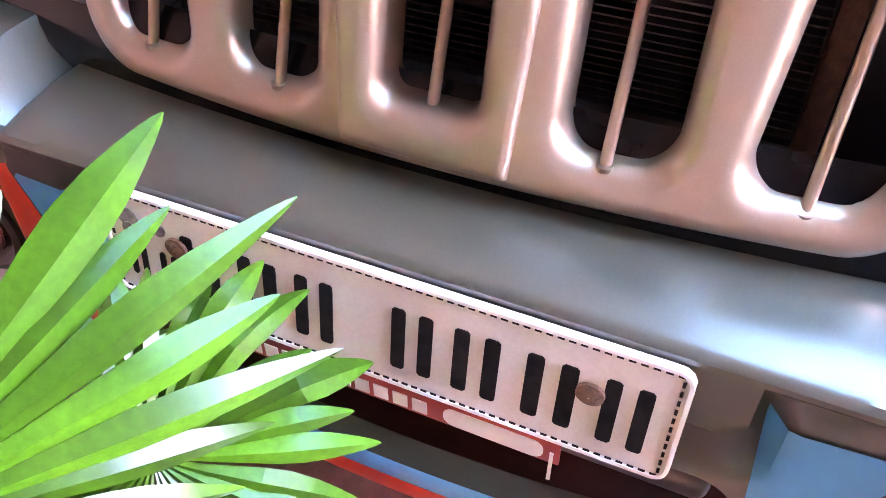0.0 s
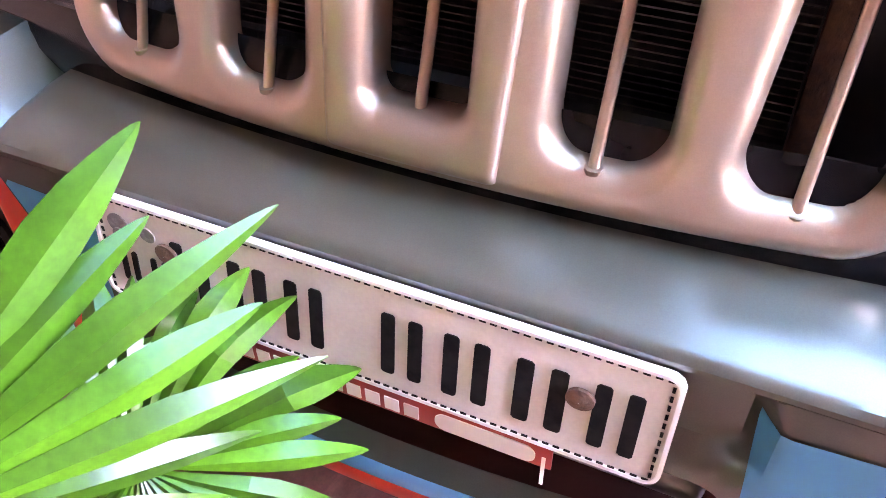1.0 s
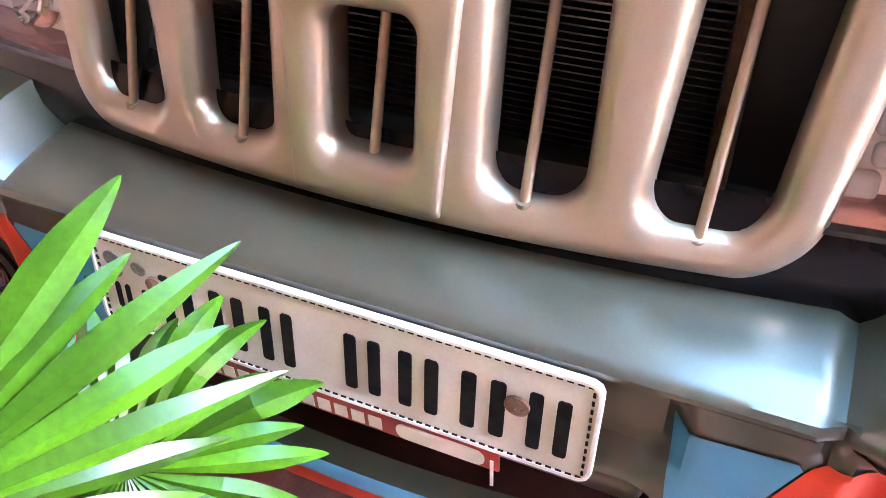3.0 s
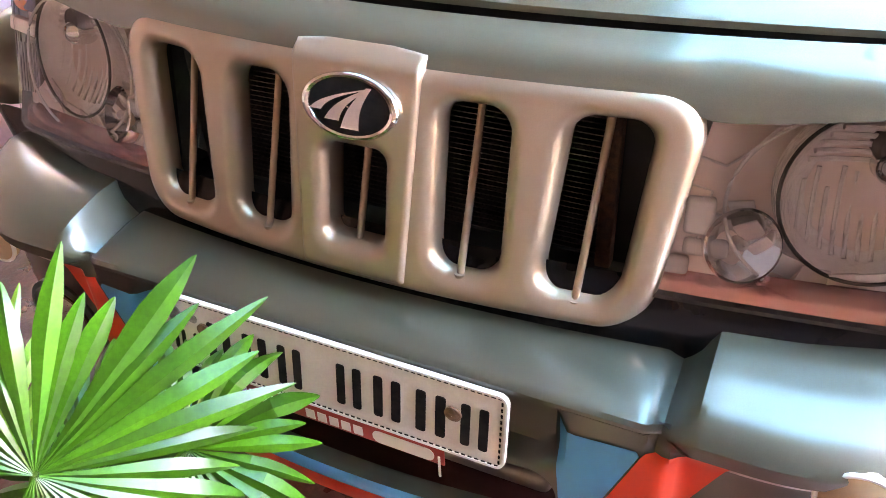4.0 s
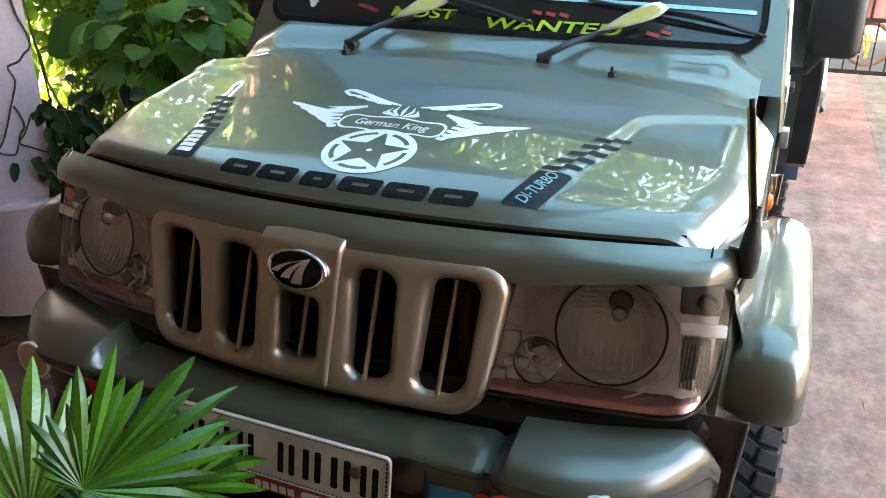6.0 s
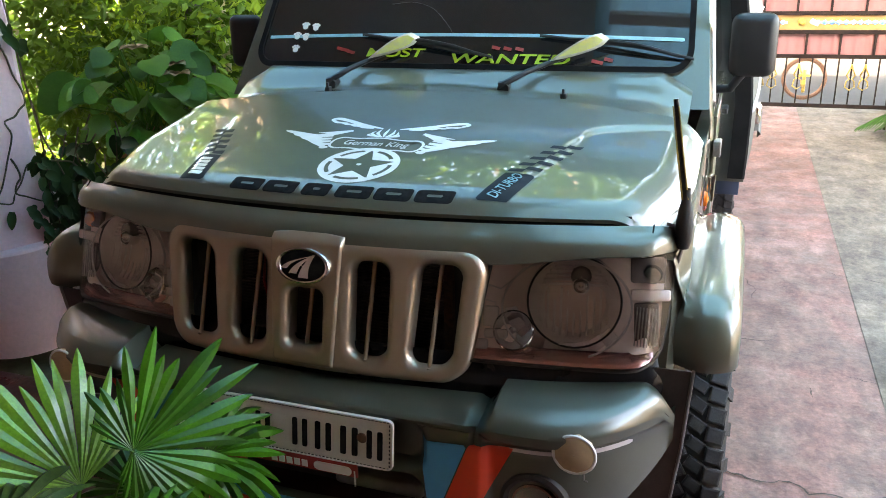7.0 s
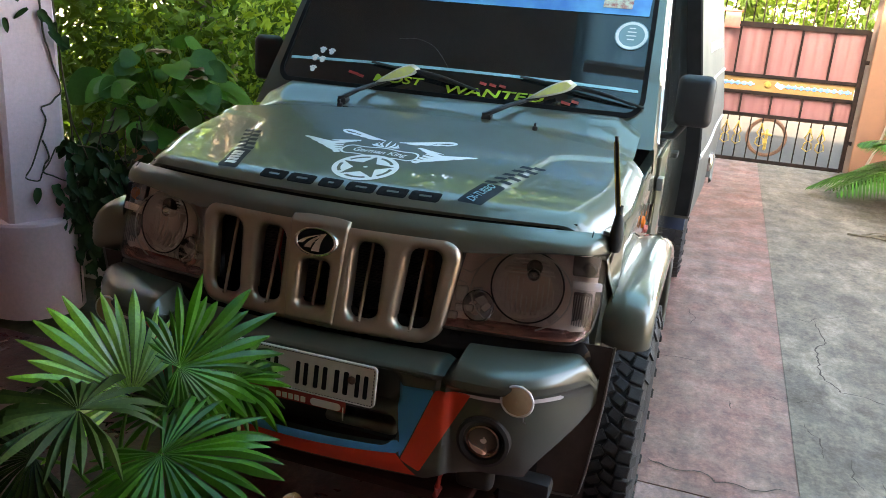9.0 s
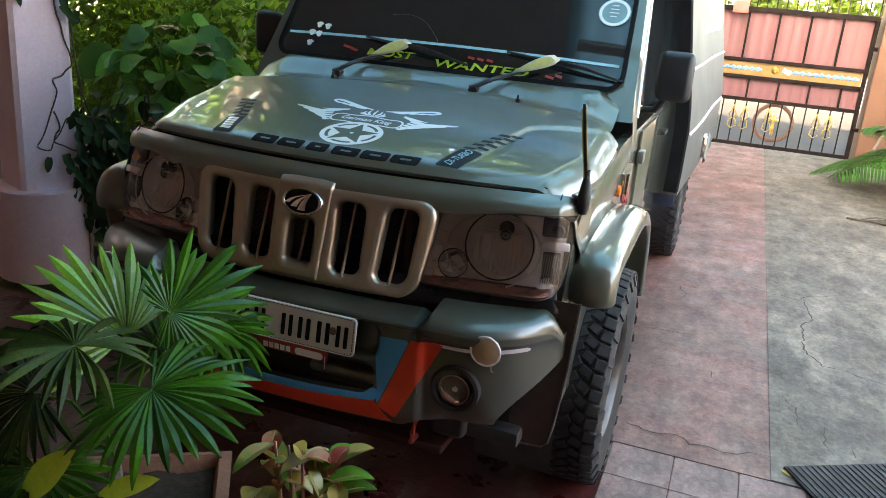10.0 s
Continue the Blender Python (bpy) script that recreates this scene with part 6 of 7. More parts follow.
slab("wall_planter", -2.2, -1.25, 1.86, 2.5, 0.0, 0.47, PALE_WALL, 0.008)

pot = thing("plant_pot", "terracotta flower pot with a broad-leaved plant on a low wall", "pot", (-1.90, 1.98, 0.47))
part("pot_body", lathe(bmesh.new(), (0, 0, 0), [(0.001, 0.0), (0.125, 0.0), (0.135, 0.02), (0.175, 0.25), (0.192, 0.255), (0.200, 0.27), (0.200, 0.305), (0.190, 0.312), (0.178, 0.305), (0.170, 0.26), (0.001, 0.258)], 40), TERRACOTTA, pot)
part("soil", disc(bmesh.new(), (0, 0, 0.262), 0.168, 0.02, "z", 24), SOIL, pot)
broad = thing("broad_leaf_plant", "lush plant with large heart-shaped green leaves and faded blooms", "plant", (-1.90, 1.98, 0.74))
rnd = random.Random(11)
for i in range(82):
    a, e = rnd.uniform(0, 2 * math.pi), rnd.uniform(0.1, 1.3)
    r_ = rnd.uniform(0.16, 0.42)
    tip = Vector((math.cos(a) * math.cos(e) * r_ * 1.15, math.sin(a) * math.cos(e) * r_, 0.05 + math.sin(e) * r_ * 1.15))
    if tip.z < 0.09 and tip.y < 0.1:
        continue
    out = Vector((math.cos(a), math.sin(a), -0.35 + 0.3 * rnd.random()))
    size = rnd.uniform(0.085, 0.20) if i % 6 else 0.215
    part("leaf", blade(bmesh.new(), tip, out, Vector((0.25, -0.55, 0.75)) + Vector((rnd.uniform(-.8, .8), rnd.uniform(-.7, .7), rnd.uniform(-.3, .3))), size, size * 0.86, 0.45, 0.09, True, 8), BROAD_LEAF if i % 5 else LEAF, broad)
    if i % 2 == 0:
        part("stalk", tube(bmesh.new(), [(rnd.uniform(-.05, .05), rnd.uniform(-.05, .05), 0.0), tip * 0.5 + Vector((0, 0, 0.06)), tip], 0.004, 5), LEAF, broad)
for c in ((0.02, -0.05, 0.45), (0.22, -0.05, 0.38), (0.26, -0.08, 0.34)):
    for k in range(6):
        a = k * 1.05
        part("faded_bloom", blade(bmesh.new(), c, (math.cos(a), math.sin(a), 0.3), (0, 0, 1), 0.085, 0.075, 0.4, 0.2), FADED, broad)

# vine on the column
vine = thing("climbing_vine", "climbing vine with dark holed leaves on bare twisting stems", "plant", (-1.92, 1.30, 0.0))
rnd = random.Random(3)
CV = Vector((-1.92, 1.30, 0.0))


def on_column(q, z, off=0.012):
    """A place on the column's sunlit face, q across it."""
    return Vector((-2.095 + 0.9205 * (0.136 + off) + 0.3907 * q, 1.226 - 0.3907 * (0.136 + off) + 0.9205 * q, z))


STEMS = [
    [(0.05, 1.75), (0.06, 1.30), (0.10, 1.15), (0.122, 1.045), (0.07, 0.99), (0.03, 0.97), (0.045, 0.91), (0.02, 0.83), (-0.03, 0.72), (-0.057, 0.66), (0.0, 0.645), (0.045, 0.72), (0.09, 0.79), (0.16, 0.80)],
    [(0.10, 1.7), (0.13, 1.25), (0.145, 1.0), (0.15, 0.75), (0.16, 0.5), (0.15, 0.2), (0.15, 0.0)],
    [(0.14, 1.05), (0.155, 0.92), (0.19, 0.80), (0.22, 0.70), (0.26, 0.66), (0.30, 0.55)],
    [(0.02, 0.83), (0.05, 0.75), (0.02, 0.68), (0.10, 0.64), (0.18, 0.62)],
    [(0.16, 0.80), (0.24, 0.78), (0.30, 0.66), (0.33, 0.5), (0.32, 0.2), (0.33, 0.0)],
]
for st in STEMS:
    pts = []
    st = [on_column(q, z, 0.010 + max(0.0, q - 0.13) * 0.6) for q, z in st]
    for a, b in zip(st, st[1:]):
        for t in (0, 0.25, 0.5, 0.75):
            pts.append(a.lerp(b, t) - CV + Vector((rnd.uniform(-.005, .005), rnd.uniform(-.005, .005), rnd.uniform(-.005, .005))))
    pts.append(st[-1] - CV)
    part("stem", tube(bmesh.new(), smooth_line(pts[::2] + [pts[-1]], 70), 0.0045, 6, 0.003), STEM, vine)
VINE_LEAF = mat("vine_leaf", (0.016, 0.048, 0.011), 0.4, 0.0, (0.022, 0.055, 0.012), 25.0, 0.5, spec=0.25)
spots = [(-0.015, 0.615), (0.10, 0.60), (0.15, 0.66), (0.17, 0.55), (0.20, 0.60), (0.14, 0.50), (0.22, 0.48), (0.18, 0.42), (0.25, 0.55), (0.24, 0.36), (0.28, 0.45), (0.20, 0.30), (0.12, 0.44), (0.27, 0.64), (0.31, 0.58), (0.16, 0.36),
         (-0.14, 1.42), (-0.10, 1.36), (0.09, 1.34), (-0.05, 1.45), (0.0, 1.40), (0.13, 0.80), (0.17, 0.72), (0.23, 0.70), (0.30, 0.30), (0.26, 0.22), (0.33, 0.40), (0.22, 0.15), (0.30, 0.12)]
for i, (q, z) in enumerate(spots * 9):
    d = Vector((rnd.uniform(-0.5, 0.8), rnd.uniform(-0.5, 0.3), rnd.uniform(-0.9, -0.2)))
    far = i >= len(spots)
    c = on_column(q + (rnd.uniform(-0.05, 0.075) if far else 0), z + (rnd.uniform(-0.08, 0.08) if far else 0), 0.025 + max(0.0, q - 0.13) * 0.6) - CV
    if far and q < 0.09:
        continue
    part("leaf", blade(bmesh.new(), c, d, (0.6, -0.6, 0.5), rnd.uniform(0.034, 0.085), rnd.uniform(0.018, 0.044), 0.2, 0.16, True, 8), VINE_LEAF, vine)

# hanging tangle of the vine over the low wall, beside the column
for k in range(16):
    p = Vector((rnd.uniform(-1.98, -1.62), rnd.uniform(1.36, 1.56), rnd.uniform(0.62, 0.98)))
    pts = []
    for i in range(9):
        pts.append(p - CV)
        p = p + Vector((rnd.uniform(-0.06, 0.07), rnd.uniform(-0.02, 0.02), rnd.uniform(-0.13, 0.01)))
    part("stem", tube(bmesh.new(), smooth_line(pts, 30), 0.0034, 5, 0.002), STEM, vine)
    for i in range(11):
        c = pts[rnd.randrange(1, 9)] + Vector((rnd.uniform(-0.03, 0.03), rnd.uniform(-0.03, 0.02), rnd.uniform(-0.02, 0.02)))
        d = Vector((rnd.uniform(-0.8, 0.8), rnd.uniform(-0.6, 0.1), rnd.uniform(-0.9, 0.2)))
        ln = rnd.uniform(0.05, 0.11)
        part("leaf", blade(bmesh.new(), c, d, (rnd.uniform(-0.3, 0.8), -0.6, rnd.uniform(0.2, 0.8)), ln, ln * 0.62, 0.3, 0.14, True, 6), VINE_LEAF, vine)

# hedges and crowns behind
leaf_cloud("hedge", "dense mixed garden shrubs behind the pot", [((-2.3, 3.4, 0.7), (0.8, 0.5, 0.7)), ((-2.9, 3.0, 1.3), (0.7, 0.5, 0.9)), ((-2.1, 4.4, 1.7), (0.9, 0.6, 0.9)), ((-3.3, 3.6, 0.6), (0.8, 0.5, 0.7))], 13000, 0.085, LEAF_DARK, 1)
leaf_cloud("hedge", "dense dark shrubs deep in the garden", [((-3.2, 5.5, 1.2), (1.2, 0.8, 1.3)), ((-1.9, 6.2, 1.4), (1.0, 0.8, 1.4)), ((-4.6, 4.2, 1.2), (1.0, 1.0, 1.3)), ((-2.6, 7.5, 2.2), (1.8, 0.9, 1.5))], 14000, 0.15, LEAF_DARK, 2)
leaf_cloud("hedge", "loose twigs among the garden shrubs, coloured bright as if sunlit", [((-2.5, 3.2, 0.9), (0.8, 0.5, 0.8)), ((-3.0, 3.4, 1.4), (0.9, 0.5, 0.9)), ((-2.2, 4.2, 1.5), (0.9, 0.6, 1.0)), ((-3.6, 4.4, 1.3), (1.0, 0.6, 1.2))], 7500, 0.07, LEAF_SUN, 5)
leaf_cloud("hedge", "shrubs over the garden wall, coloured bright yellow-green as if sunlit", [((-2.6, 8.2, 1.6), (2.0, 0.8, 1.3)), ((-5.0, 8.0, 2.2), (1.8, 0.9, 1.8)), ((-1.3, 7.9, 1.2), (0.6, 0.5, 1.1))], 9000, 0.15, LEAF_SUN, 3)
leaf_cloud("hedge", "bright hedge across the road", [((x, 14.6, 1.5 + 0.3 * math.sin(x * 2.3)), (0.9, 0.6, 1.5)) for x in (-3, -1.8, -0.6, 0.6, 1.8, 3.0, 4.2, 5.4)], 14000, 0.18, LEAF_LIGHT, 4)


def tree(x, y, h, r, seed, material, label, leaves=5200, size=0.17):
    t = thing("tree", label, "tree", (x, y, 0), "trees round the house")
    rnd = random.Random(seed)
    part("trunk", tube(bmesh.new(), [(0, 0, -0.1), (0.05, 0.03, h * 0.3), (-0.04, 0.05, h * 0.6), (0, 0, h * 0.9)], 0.13, 10, 0.05), BARK, t)
    blobs = []
    for k in range(9):
        a = k * 2.4 + rnd.uniform(-0.4, 0.4)
        q = Vector((math.cos(a) * r * rnd.uniform(0.35, 0.8), math.sin(a) * r * rnd.uniform(0.35, 0.8), h * rnd.uniform(0.68, 1.1)))
        part("limb", tube(bmesh.new(), [(0, 0, h * 0.5), tuple(q * 0.55 + Vector((0, 0, h * 0.26))), tuple(q)], 0.05, 6, 0.015), BARK, t)
        blobs.append((tuple(q), (r * 0.45, r * 0.45, r * 0.33)))
    crown = leaf_cloud("crown", "", blobs, leaves, size, material, seed)
    crown.parent = t
    for key in ("category", "kind"):
        if key in crown:
            del crown[key]


tree(-2.68, 3.42, 4.4, 1.7, 28, LEAF_DARK, "leafy tree with a bare grey trunk close beside the carport", 5500)
# added post whose pale yellow stands for sunlit wall between the leaves
post = thing("garden_post", "slim pale yellow post added for a sunlit strip of wall among the shrubs", "post", (-2.44, 3.46, -0.06))
part("post_shaft", box(bmesh.new(), (0, 0, 0.98), (0.05, 0.05, 1.96), 0.006), mat("sunlit_wall_yellow", (0.82, 0.72, 0.44), 0.7, 0.0, (0.70, 0.58, 0.34), 9.0, 0.5), post)
tree(-3.25, 4.6, 4.2, 1.7, 21, LEAF, "garden tree with a grey trunk and loose green crown", 3600)
# unseen tree, added to darken the bonnet's reflection of sky
tree(-5.7, 4.7, 5.0, 2.0, 37, TREE_LEAF, "unseen tree with a round crown, added to fill a sky gap in the bonnet's reflection", 4200)
tree(5.8, 8.9, 4.6, 1.8, 22, TREE_DARK, "tree beside the drive with a spreading crown")
tree(-4.5, 9.5, 5.5, 2.4, 23, TREE_LEAF, "tall tree behind the garden with a full crown")
tree(-2.2, 11.5, 7.5, 2.8, 26, TREE_LEAF, "tall tree beyond the garden wall with a loose crown")
tree(-7.0, 8.0, 7.5, 3.0, 27, TREE_DARK, "old tree deep in the garden with a dark crown")
tree(1.2, 16.5, 6.0, 2.8, 24, TREE_LEAF, "large tree across the road")
tree(-0.4, 12.6, 8.5, 3.0, 29, TREE_DARK, "high old tree beyond the road with a dense crown", 4500, 0.24)
tree(3.4, 17.5, 9.5, 3.2, 30, TREE_LEAF, "high tree beyond the road with a loose crown", 5000, 0.24)
tree(1.0, 15.5, 13.0, 4.2, 33, TREE_LEAF, "very tall tree beyond the road with a wide crown", 6000, 0.3)
tree(-1.9, 7.0, 6.8, 2.7, 35, TREE_LEAF, "tall garden tree near the gate with a full crown", 6500, 0.16)
# unseen crown, added to hold sky light off drive and gate
tree(4.0, 6.0, 7.6, 3.6, 34, TREE_DARK, "unseen tall tree with a wide crown, added to shade the drive", 12000, 0.22)
tree(6.0, 12.0, 6.0, 2.6, 25, TREE_LEAF, "large tree beside the road")


def feather_palm(x, y, h, ln, count, seed, label):
    t = thing("feather_palm", label, "plant", (x, y, 0), "feather palms in the garden")
    rnd = random.Random(seed)
    part("stem", tube(bmesh.new(), [(0, 0, -0.05), (0.02, 0, h * 0.5), (0, 0, h)], 0.035, 8, 0.02), BARK, t)
    for i in range(count):
        a, e = rnd.uniform(0, 2 * math.pi), rnd.uniform(0.3, 1.2)
        pts = []
        for k in range(9):
            q = k / 8
            rr = ln * q
            pts.append(Vector((math.cos(a) * rr * math.cos(e), math.sin(a) * rr * math.cos(e), h + rr * math.sin(e) - 0.55 * ln * q * q)))
        bm = tube(bmesh.new(), pts, 0.006, 5, 0.002)
        for k in range(26):
            q = 0.18 + 0.8 * k / 25
            f = q * 8
            b = pts[int(f)].lerp(pts[min(8, int(f) + 1)], f - int(f))
            d = (pts[min(8, int(f) + 1)] - pts[int(f)]).normalized()
            side_v = d.cross(Vector((0, 0, 1))).normalized()
            for sg in (1, -1):
                blade(bm, b, d * 0.55 + side_v * sg * 0.8 - Vector((0, 0, 0.15)), (0, 0, 1), ln * 0.34 * math.sin(math.pi * (0.15 + 0.8 * q)), 0.022, 0.35, 0.1, n=3)
        part("frond", bm, PALM, t)


feather_palm(-2.45, 3.55, 0.30, 0.75, 12, 36, "young areca palm with arching feather fronds in the garden")
feather_palm(-1.25, 4.6, 0.5, 0.9, 9, 31, "areca palm with arching feather fronds")
feather_palm(2.78, 6.3, 0.30, 1.15, 24, 32, "young palm with arching fronds beside the gate post")

# ---- gate ----
GATE_BLACK = mat("gate_iron", (0.008, 0.006, 0.006), 0.7, 0.0, (0.018, 0.011, 0.009), 14.0, 0.5, spec=0.1)
PINK_SHEET = mat("pink_sheet", (0.170, 0.066, 0.068), 0.5, 0.0, (0.150, 0.066, 0.066), 3.0, 0.5, fine=0.04)
YELLOW_BAND = mat("ochre_band", (0.26, 0.145, 0.036), 0.55, 0.0, (0.21, 0.115, 0.032), 8.0, 0.5)
SKY_BLUE = mat("blue_ornament", (0.12, 0.35, 0.75), 0.5)
ORANGE_WALL = mat("orange_plaster", (0.150, 0.070, 0.036), 0.8, 0.0, (0.125, 0.060, 0.034), 4.0, 0.5, bump=0.1, bump_scale=40)
gate = thing("gate", "closed iron gate with pink corrugated sheets and gilt scrolls", "gate", (0.9, 8.12, 0.0))
GX0, GX1 = -0.75 - 0.9, 2.235 - 0.9


def gbox(name, c, s, material, bevel=0.003):
    return part(name, box(bmesh.new(), c, s, bevel), material, gate, smooth=False)


for z in (0.05, 0.555, 0.80, 0.985, 1.525):
    gbox("rail", ((GX0 + GX1) / 2, 0, z), (GX1 - GX0, 0.035, 0.040 if z < 1.5 else 0.055), GATE_BLACK)
for x in (GX0, GX1):
    gbox("stile", (x, 0, 0.79), (0.045, 0.045, 1.50), GATE_BLACK)
n = 9
for i in range(1, n):
    x = GX1 - i * 0.318
    if x > GX0:
        gbox("upright", (x, 0, 1.255), (0.022, 0.03, 0.54), GATE_BLACK)
        gbox("upright", (x + 0.12, 0, 0.68), (0.022, 0.03, 0.25), GATE_BLACK)


def corrugated(z0, z1):
    rows = []
    for x in steps(GX0 + 0.02, GX1 - 0.02, 0.012):
        w = 0.007 * ease((math.sin(x * 2 * math.pi / 0.106) + 0.3) / 0.5)
        rows.append([(x, 0.03 - w, z0), (x, 0.03 - w, z1)])
    return loft(bmesh.new(), rows)


part("pink_panel", corrugated(1.0, 1.51), PINK_SHEET, gate)
part("pink_panel", corrugated(0.57, 0.79), PINK_SHEET, gate)
gbox("ochre_panel", ((GX0 + GX1) / 2, 0.02, 0.8925), (GX1 - GX0 - 0.05, 0.012, 0.155), YELLOW_BAND)
for i in range(34):
    x = GX1 - 0.09 - i * 0.066
    if x > GX0 + 0.1 and not 11 <= i <= 14:
        bm = disc(bmesh.new(), (x, 0.005, 0.893), 0.027, 0.02, "y", 6, 0.012)
        disc(bm, (x + 0.033, 0.006, 0.893), 0.012, 0.018, "y", 6)
        part("blue_flower", bm, SKY_BLUE, gate, smooth=False)
bm = disc(bmesh.new(), (GX1 - 0.90, 0.0, 0.895), 0.040, 0.02, "y", 10, 0.02)
part("gilt_rosette", bm, GOLD, gate, smooth=False)
part("white_bird", box(bmesh.new(), (GX1 - 0.78, 0.0, 0.895), (0.09, 0.015, 0.05), 0.012, pose(0, 0, 0, 0, 25, 0)), WHITE, gate)
i = 0
x = GX1 - 0.13
while x > GX0:
    gbox("bar", (x, 0, 0.30), (0.014, 0.014, 0.50), GATE_BLACK, 0)
    if i in (1, 2, 6, 8, 9, 11, 12, 15):
        bm = bmesh.new()
        for sx in (1, -1):
            tube(bm, [(x, -0.01, 0.22), (x + sx * 0.045, -0.01, 0.25), (x + sx * 0.035, -0.01, 0.31), (x + sx * 0.012, -0.01, 0.33), (x + sx * 0.04, -0.01, 0.37), (x + sx * 0.012, -0.01, 0.43), (x, -0.01, 0.48)], 0.008, 6)
        part("gilt_scroll", bm, GOLD, gate)
    x -= 0.125
    i += 1
part("ring_ornament", ring(bmesh.new(), (1.42 - 0.9, 0.02, 0.325), 0.20, 0.022, "y", 36, 8), RUST, gate)
bm = box(bmesh.new(), (1.42 - 0.9, 0.0, 0.30), (0.035, 0.02, 0.24), 0.01)
box(bm, (1.42 - 0.9, 0.0, 0.36), (0.12, 0.02, 0.03), 0.01)
part("gilt_crest", bm, GOLD, gate)
for z in (0.36, 1.22):
    part("hinge", box(bmesh.new(), (GX1 + 0.06, -0.01, z), (0.12, 0.03, 0.04), 0.006), GATE_BLACK, gate)

post = thing("gate_post", "orange plastered gate post", "gate post", (2.52, 8.15, 0), "posts of the gate")
part("post_shaft", box(bmesh.new(), (0, 0, 0.95), (0.46, 0.40, 1.9), 0.01), ORANGE_WALL, post, smooth=False)
part("post_cap", box(bmesh.new(), (0, 0, 1.93), (0.54, 0.48, 0.07), 0.01), ORANGE_WALL, post, smooth=False)
copy_thing(post, Matrix.Translation((-1.05, 8.15, 0)))
slab("wall_boundary", 2.76, 9.0, 8.05, 8.25, 0.0, 1.6, ORANGE_WALL)
slab("wall_boundary_far", -9.0, -1.3, 8.65, 8.85, 0.0, 1.2, PALE_WALL)
meter = thing("letter_box", "small faded red box fixed on the gate", "box", (0.86, 8.06, 1.56))
part("box_body", box(bmesh.new(), (0, 0, 0), (0.16, 0.08, 0.17), 0.008), mat("faded_red", (0.42, 0.13, 0.10), 0.6, 0.0, (0.35, 0.10, 0.08), 20.0, 0.5), meter)
part("lid", box(bmesh.new(), (0, 0, 0.09), (0.18, 0.10, 0.02), 0.004), RED, meter)

# fence beyond the road
fence = thing("fence", "dark iron fence across the road before the hedge", "fence", (0, 13.8, 0))
for i in range(48):
    part("picket", box(bmesh.new(), (-3 + i * 0.16, 0, 1.0), (0.02, 0.02, 2.0), 0), GATE_BLACK, fence, smooth=False)
slab("wall_far", -20, 20, 13.5, 13.7, 0.0, 0.55, PALE_WALL)

# stick leaning by the post, fallen twigs, rubber mat, yellow leaf
stick = thing("stick", "bare wooden stick leaning on the gate post", "stick", (2.36, 7.72, 0.0))
part("shaft", tube(bmesh.new(), [(0, 0, 0.015), (0.15, 0.12, 0.42), (0.24, 0.21, 0.84)], 0.016, 7, 0.012), BARK, stick)
twigs = thing("fallen_branch", "dry dark fallen branch on the drive", "branch", (2.15, 5.25, 0.012))
rnd = random.Random(8)
for k in range(9):
    a = rnd.uniform(-0.7, 0.7)
    l_ = rnd.uniform(0.2, 0.45)
    part("twig", tube(bmesh.new(), [(-0.15 + 0.03 * k, 0, 0), (-0.15 + 0.03 * k + l_ * 0.5, l_ * 0.5 * math.sin(a), 0.02), (-0.15 + 0.03 * k + l_, l_ * math.sin(a), 0.0)], 0.008, 5, 0.003), STEM, twigs)
rubber_mat = thing("door_mat", "black ribbed rubber mat lying on the floor", "mat", (1.70, 0.95, 0.003))
rubber_mat.matrix_basis = pose(1.80, 1.02, 0.002, 0, 0, 30)
part("mat_sheet", box(bmesh.new(), (0, 0, 0.006), (0.62, 0.42, 0.012), 0.003), RUBBER, rubber_mat, smooth=False)
for k in range(26):
    part("rib", box(bmesh.new(), (-0.295 + k * 0.0236, 0, 0.0135), (0.012, 0.40, 0.004), 0), RUBBER, rubber_mat, smooth=False)
fallen = thing("fallen_leaf", "small yellow fallen leaf on the floor", "leaf", (1.42, 1.03, 0.004))
part("blade", blade(bmesh.new(), (0, 0, 0.002), (0.8, -0.5, 0), (0, 0, 1), 0.06, 0.028, 0.0, 0.08), mat("yellow_leaf", (0.55, 0.36, 0.08), 0.6), fallen)

# scored cement tiles at the porch's edge
rnd = random.Random(2)
tile_me = None
for i in range(6):
    for j in range(9):
        if tile_me is None:
            ob = part("tile", box(bmesh.new(), (0, 0, 0), (0.2165, 0.2165, 0.008), 0.0015, segs=1), worn_floor("tile_cement", (0.20, 0.115, 0.10), (0.25, 0.15, 0.13), (0.29, 0.21, 0.18), 0.5, crack=False), porch_floor, smooth=False)
            tile_me = ob.data
        else:
            ob = new("tile", tile_me)
            ob.parent = porch_floor
        ob.location = (0.84 + 0.22 * i + 0.11, 0.834 - 0.22 * j, -0.003)


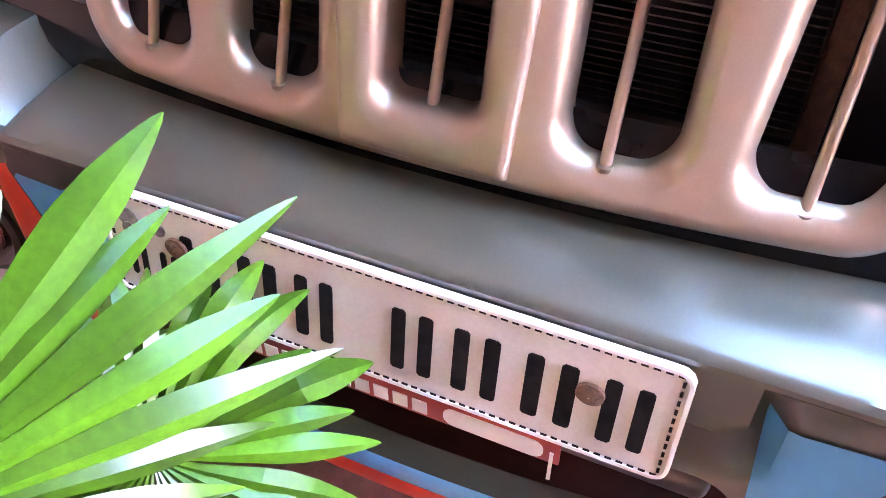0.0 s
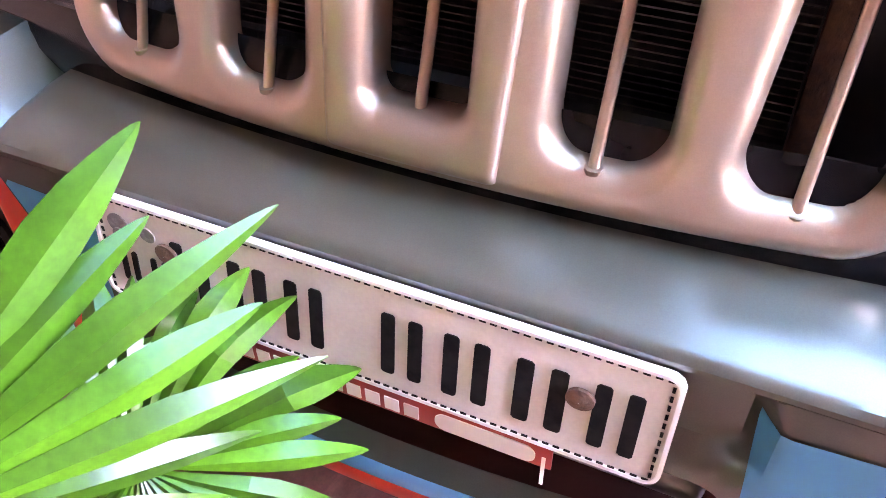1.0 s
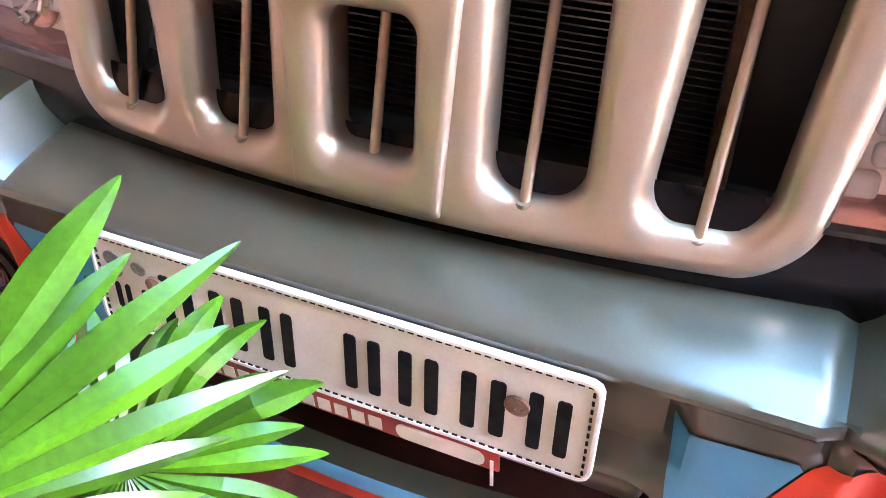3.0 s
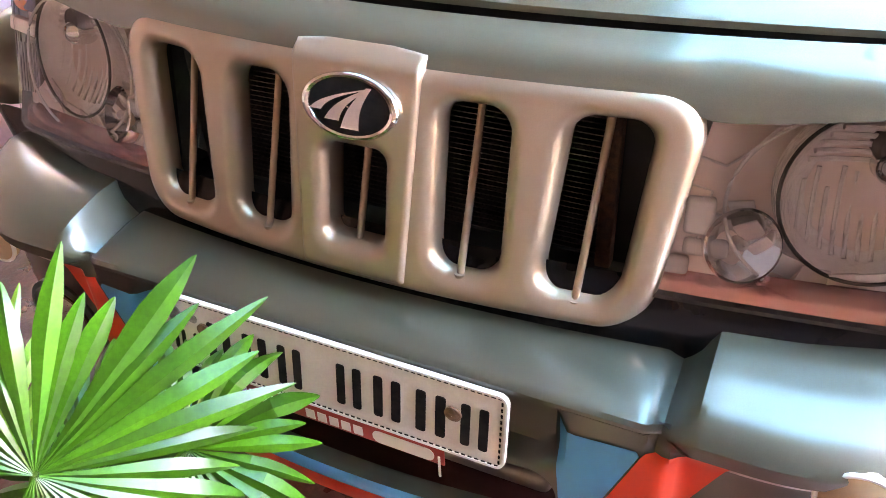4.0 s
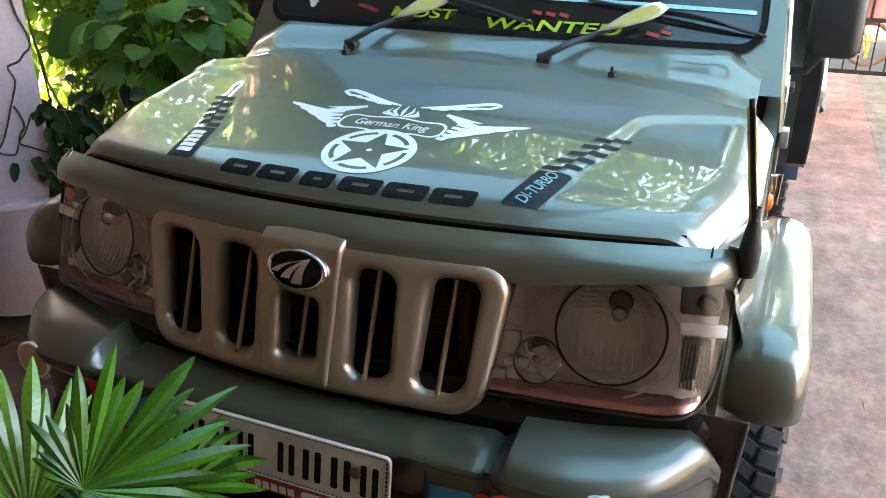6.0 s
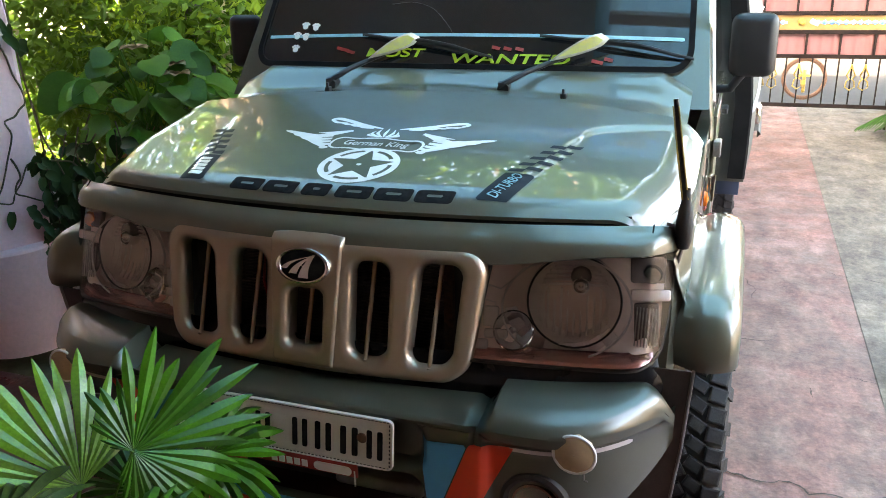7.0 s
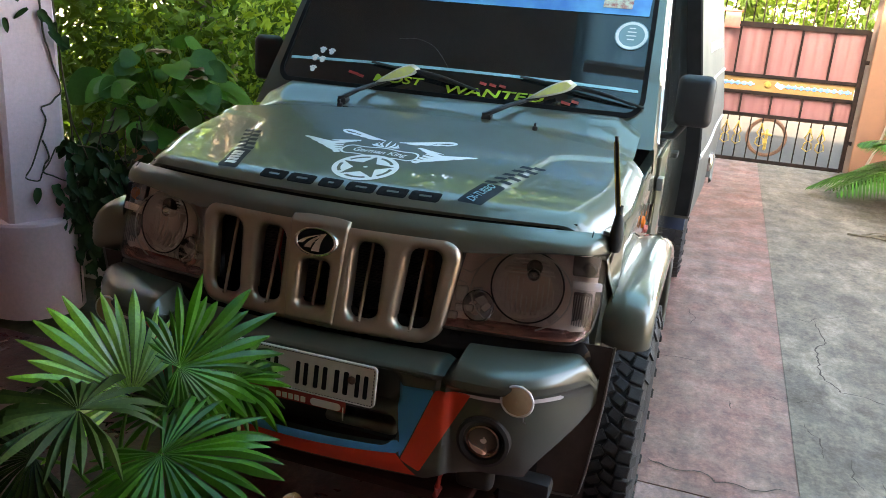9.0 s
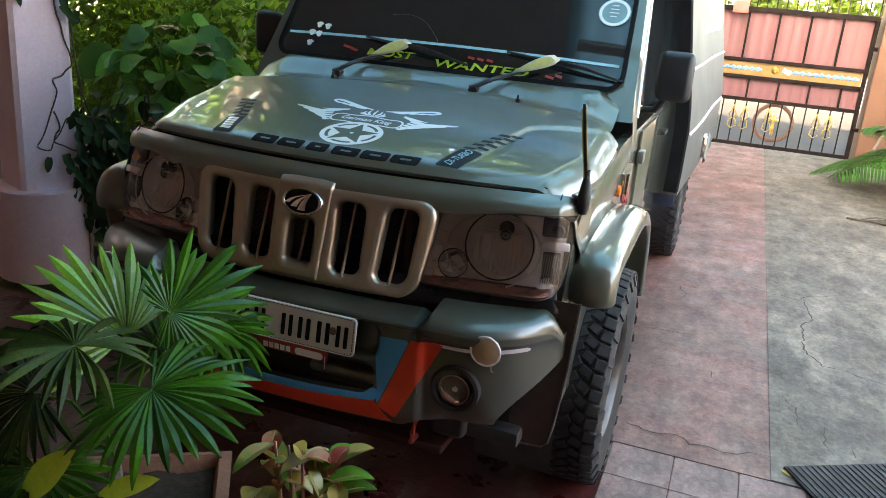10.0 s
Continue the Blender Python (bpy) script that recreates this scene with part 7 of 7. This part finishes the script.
# fine open cracks in the cement
CRACK = mat("crack_shadow", (0.035, 0.028, 0.024), 0.95, 0.0, (0.07, 0.055, 0.045), 30.0, 0.5)


def crack(pts, seed, width=0.007, material=CRACK, name="crack", wave=0.16, rise=0.0035):
    rnd = random.Random(seed)
    line = [Vector((*p, 0)) for p in pts]
    for level in range(3):
        grown = []
        for a, b in zip(line, line[1:]):
            d = b - a
            grown += [a, a.lerp(b, rnd.uniform(0.35, 0.65)) + Vector((-d.y, d.x, 0)) * rnd.uniform(-wave, wave)]
        line = grown + [line[-1]]
    rows = []
    for i, p in enumerate(line):
        d = (line[min(i + 1, len(line) - 1)] - line[max(i - 1, 0)]).normalized()
        w = width * rnd.uniform(0.25, 1.0) * min(1.0, 0.25 + i / 4, 0.25 + (len(line) - 1 - i) / 4)
        q = Vector((-d.y, d.x, 0)) * w / 2
        rows.append([p - q + Vector((0, 0, rise)), p + q + Vector((0, 0, rise))])
    part(name, loft(bmesh.new(), rows), material, drive_red if line[0].x < 1.38 else drive_grey, smooth=False)


crack([(0.85, 1.12), (0.94, 1.08), (1.05, 1.1), (1.1, 1.05), (1.4, 1.11)], 50, 0.010)
crack([(1.58, 3.0), (1.61, 2.73), (1.55, 2.56), (1.54, 2.33), (1.56, 2.18), (1.62, 2.07), (1.89, 1.99)], 51, 0.010)
crack([(1.44, 1.67), (1.49, 1.57), (1.49, 1.41)], 52)
crack([(0.87, 2.9), (0.94, 2.59)], 53)
crack([(1.59, 1.45), (1.61, 1.23)], 54)
crack([(1.4, 2.98), (1.56, 2.97), (1.81, 3.21)], 55)
crack([(1.63, 4.16), (1.95, 4.22), (2.16, 4.21)], 56, 0.010)
crack([(0.81, 2.1), (1.02, 2.13)], 57)
crack([(1.28, 1.88), (1.39, 1.86)], 58)
crack([(1.39, 1.86), (1.54, 1.9)], 59)
crack([(1.14, 1.75), (1.15, 1.67)], 60)
crack([(1.68, 1.32), (1.68, 1.25)], 61)
crack([(1.27, 3.1), (1.39, 3.0)], 62)
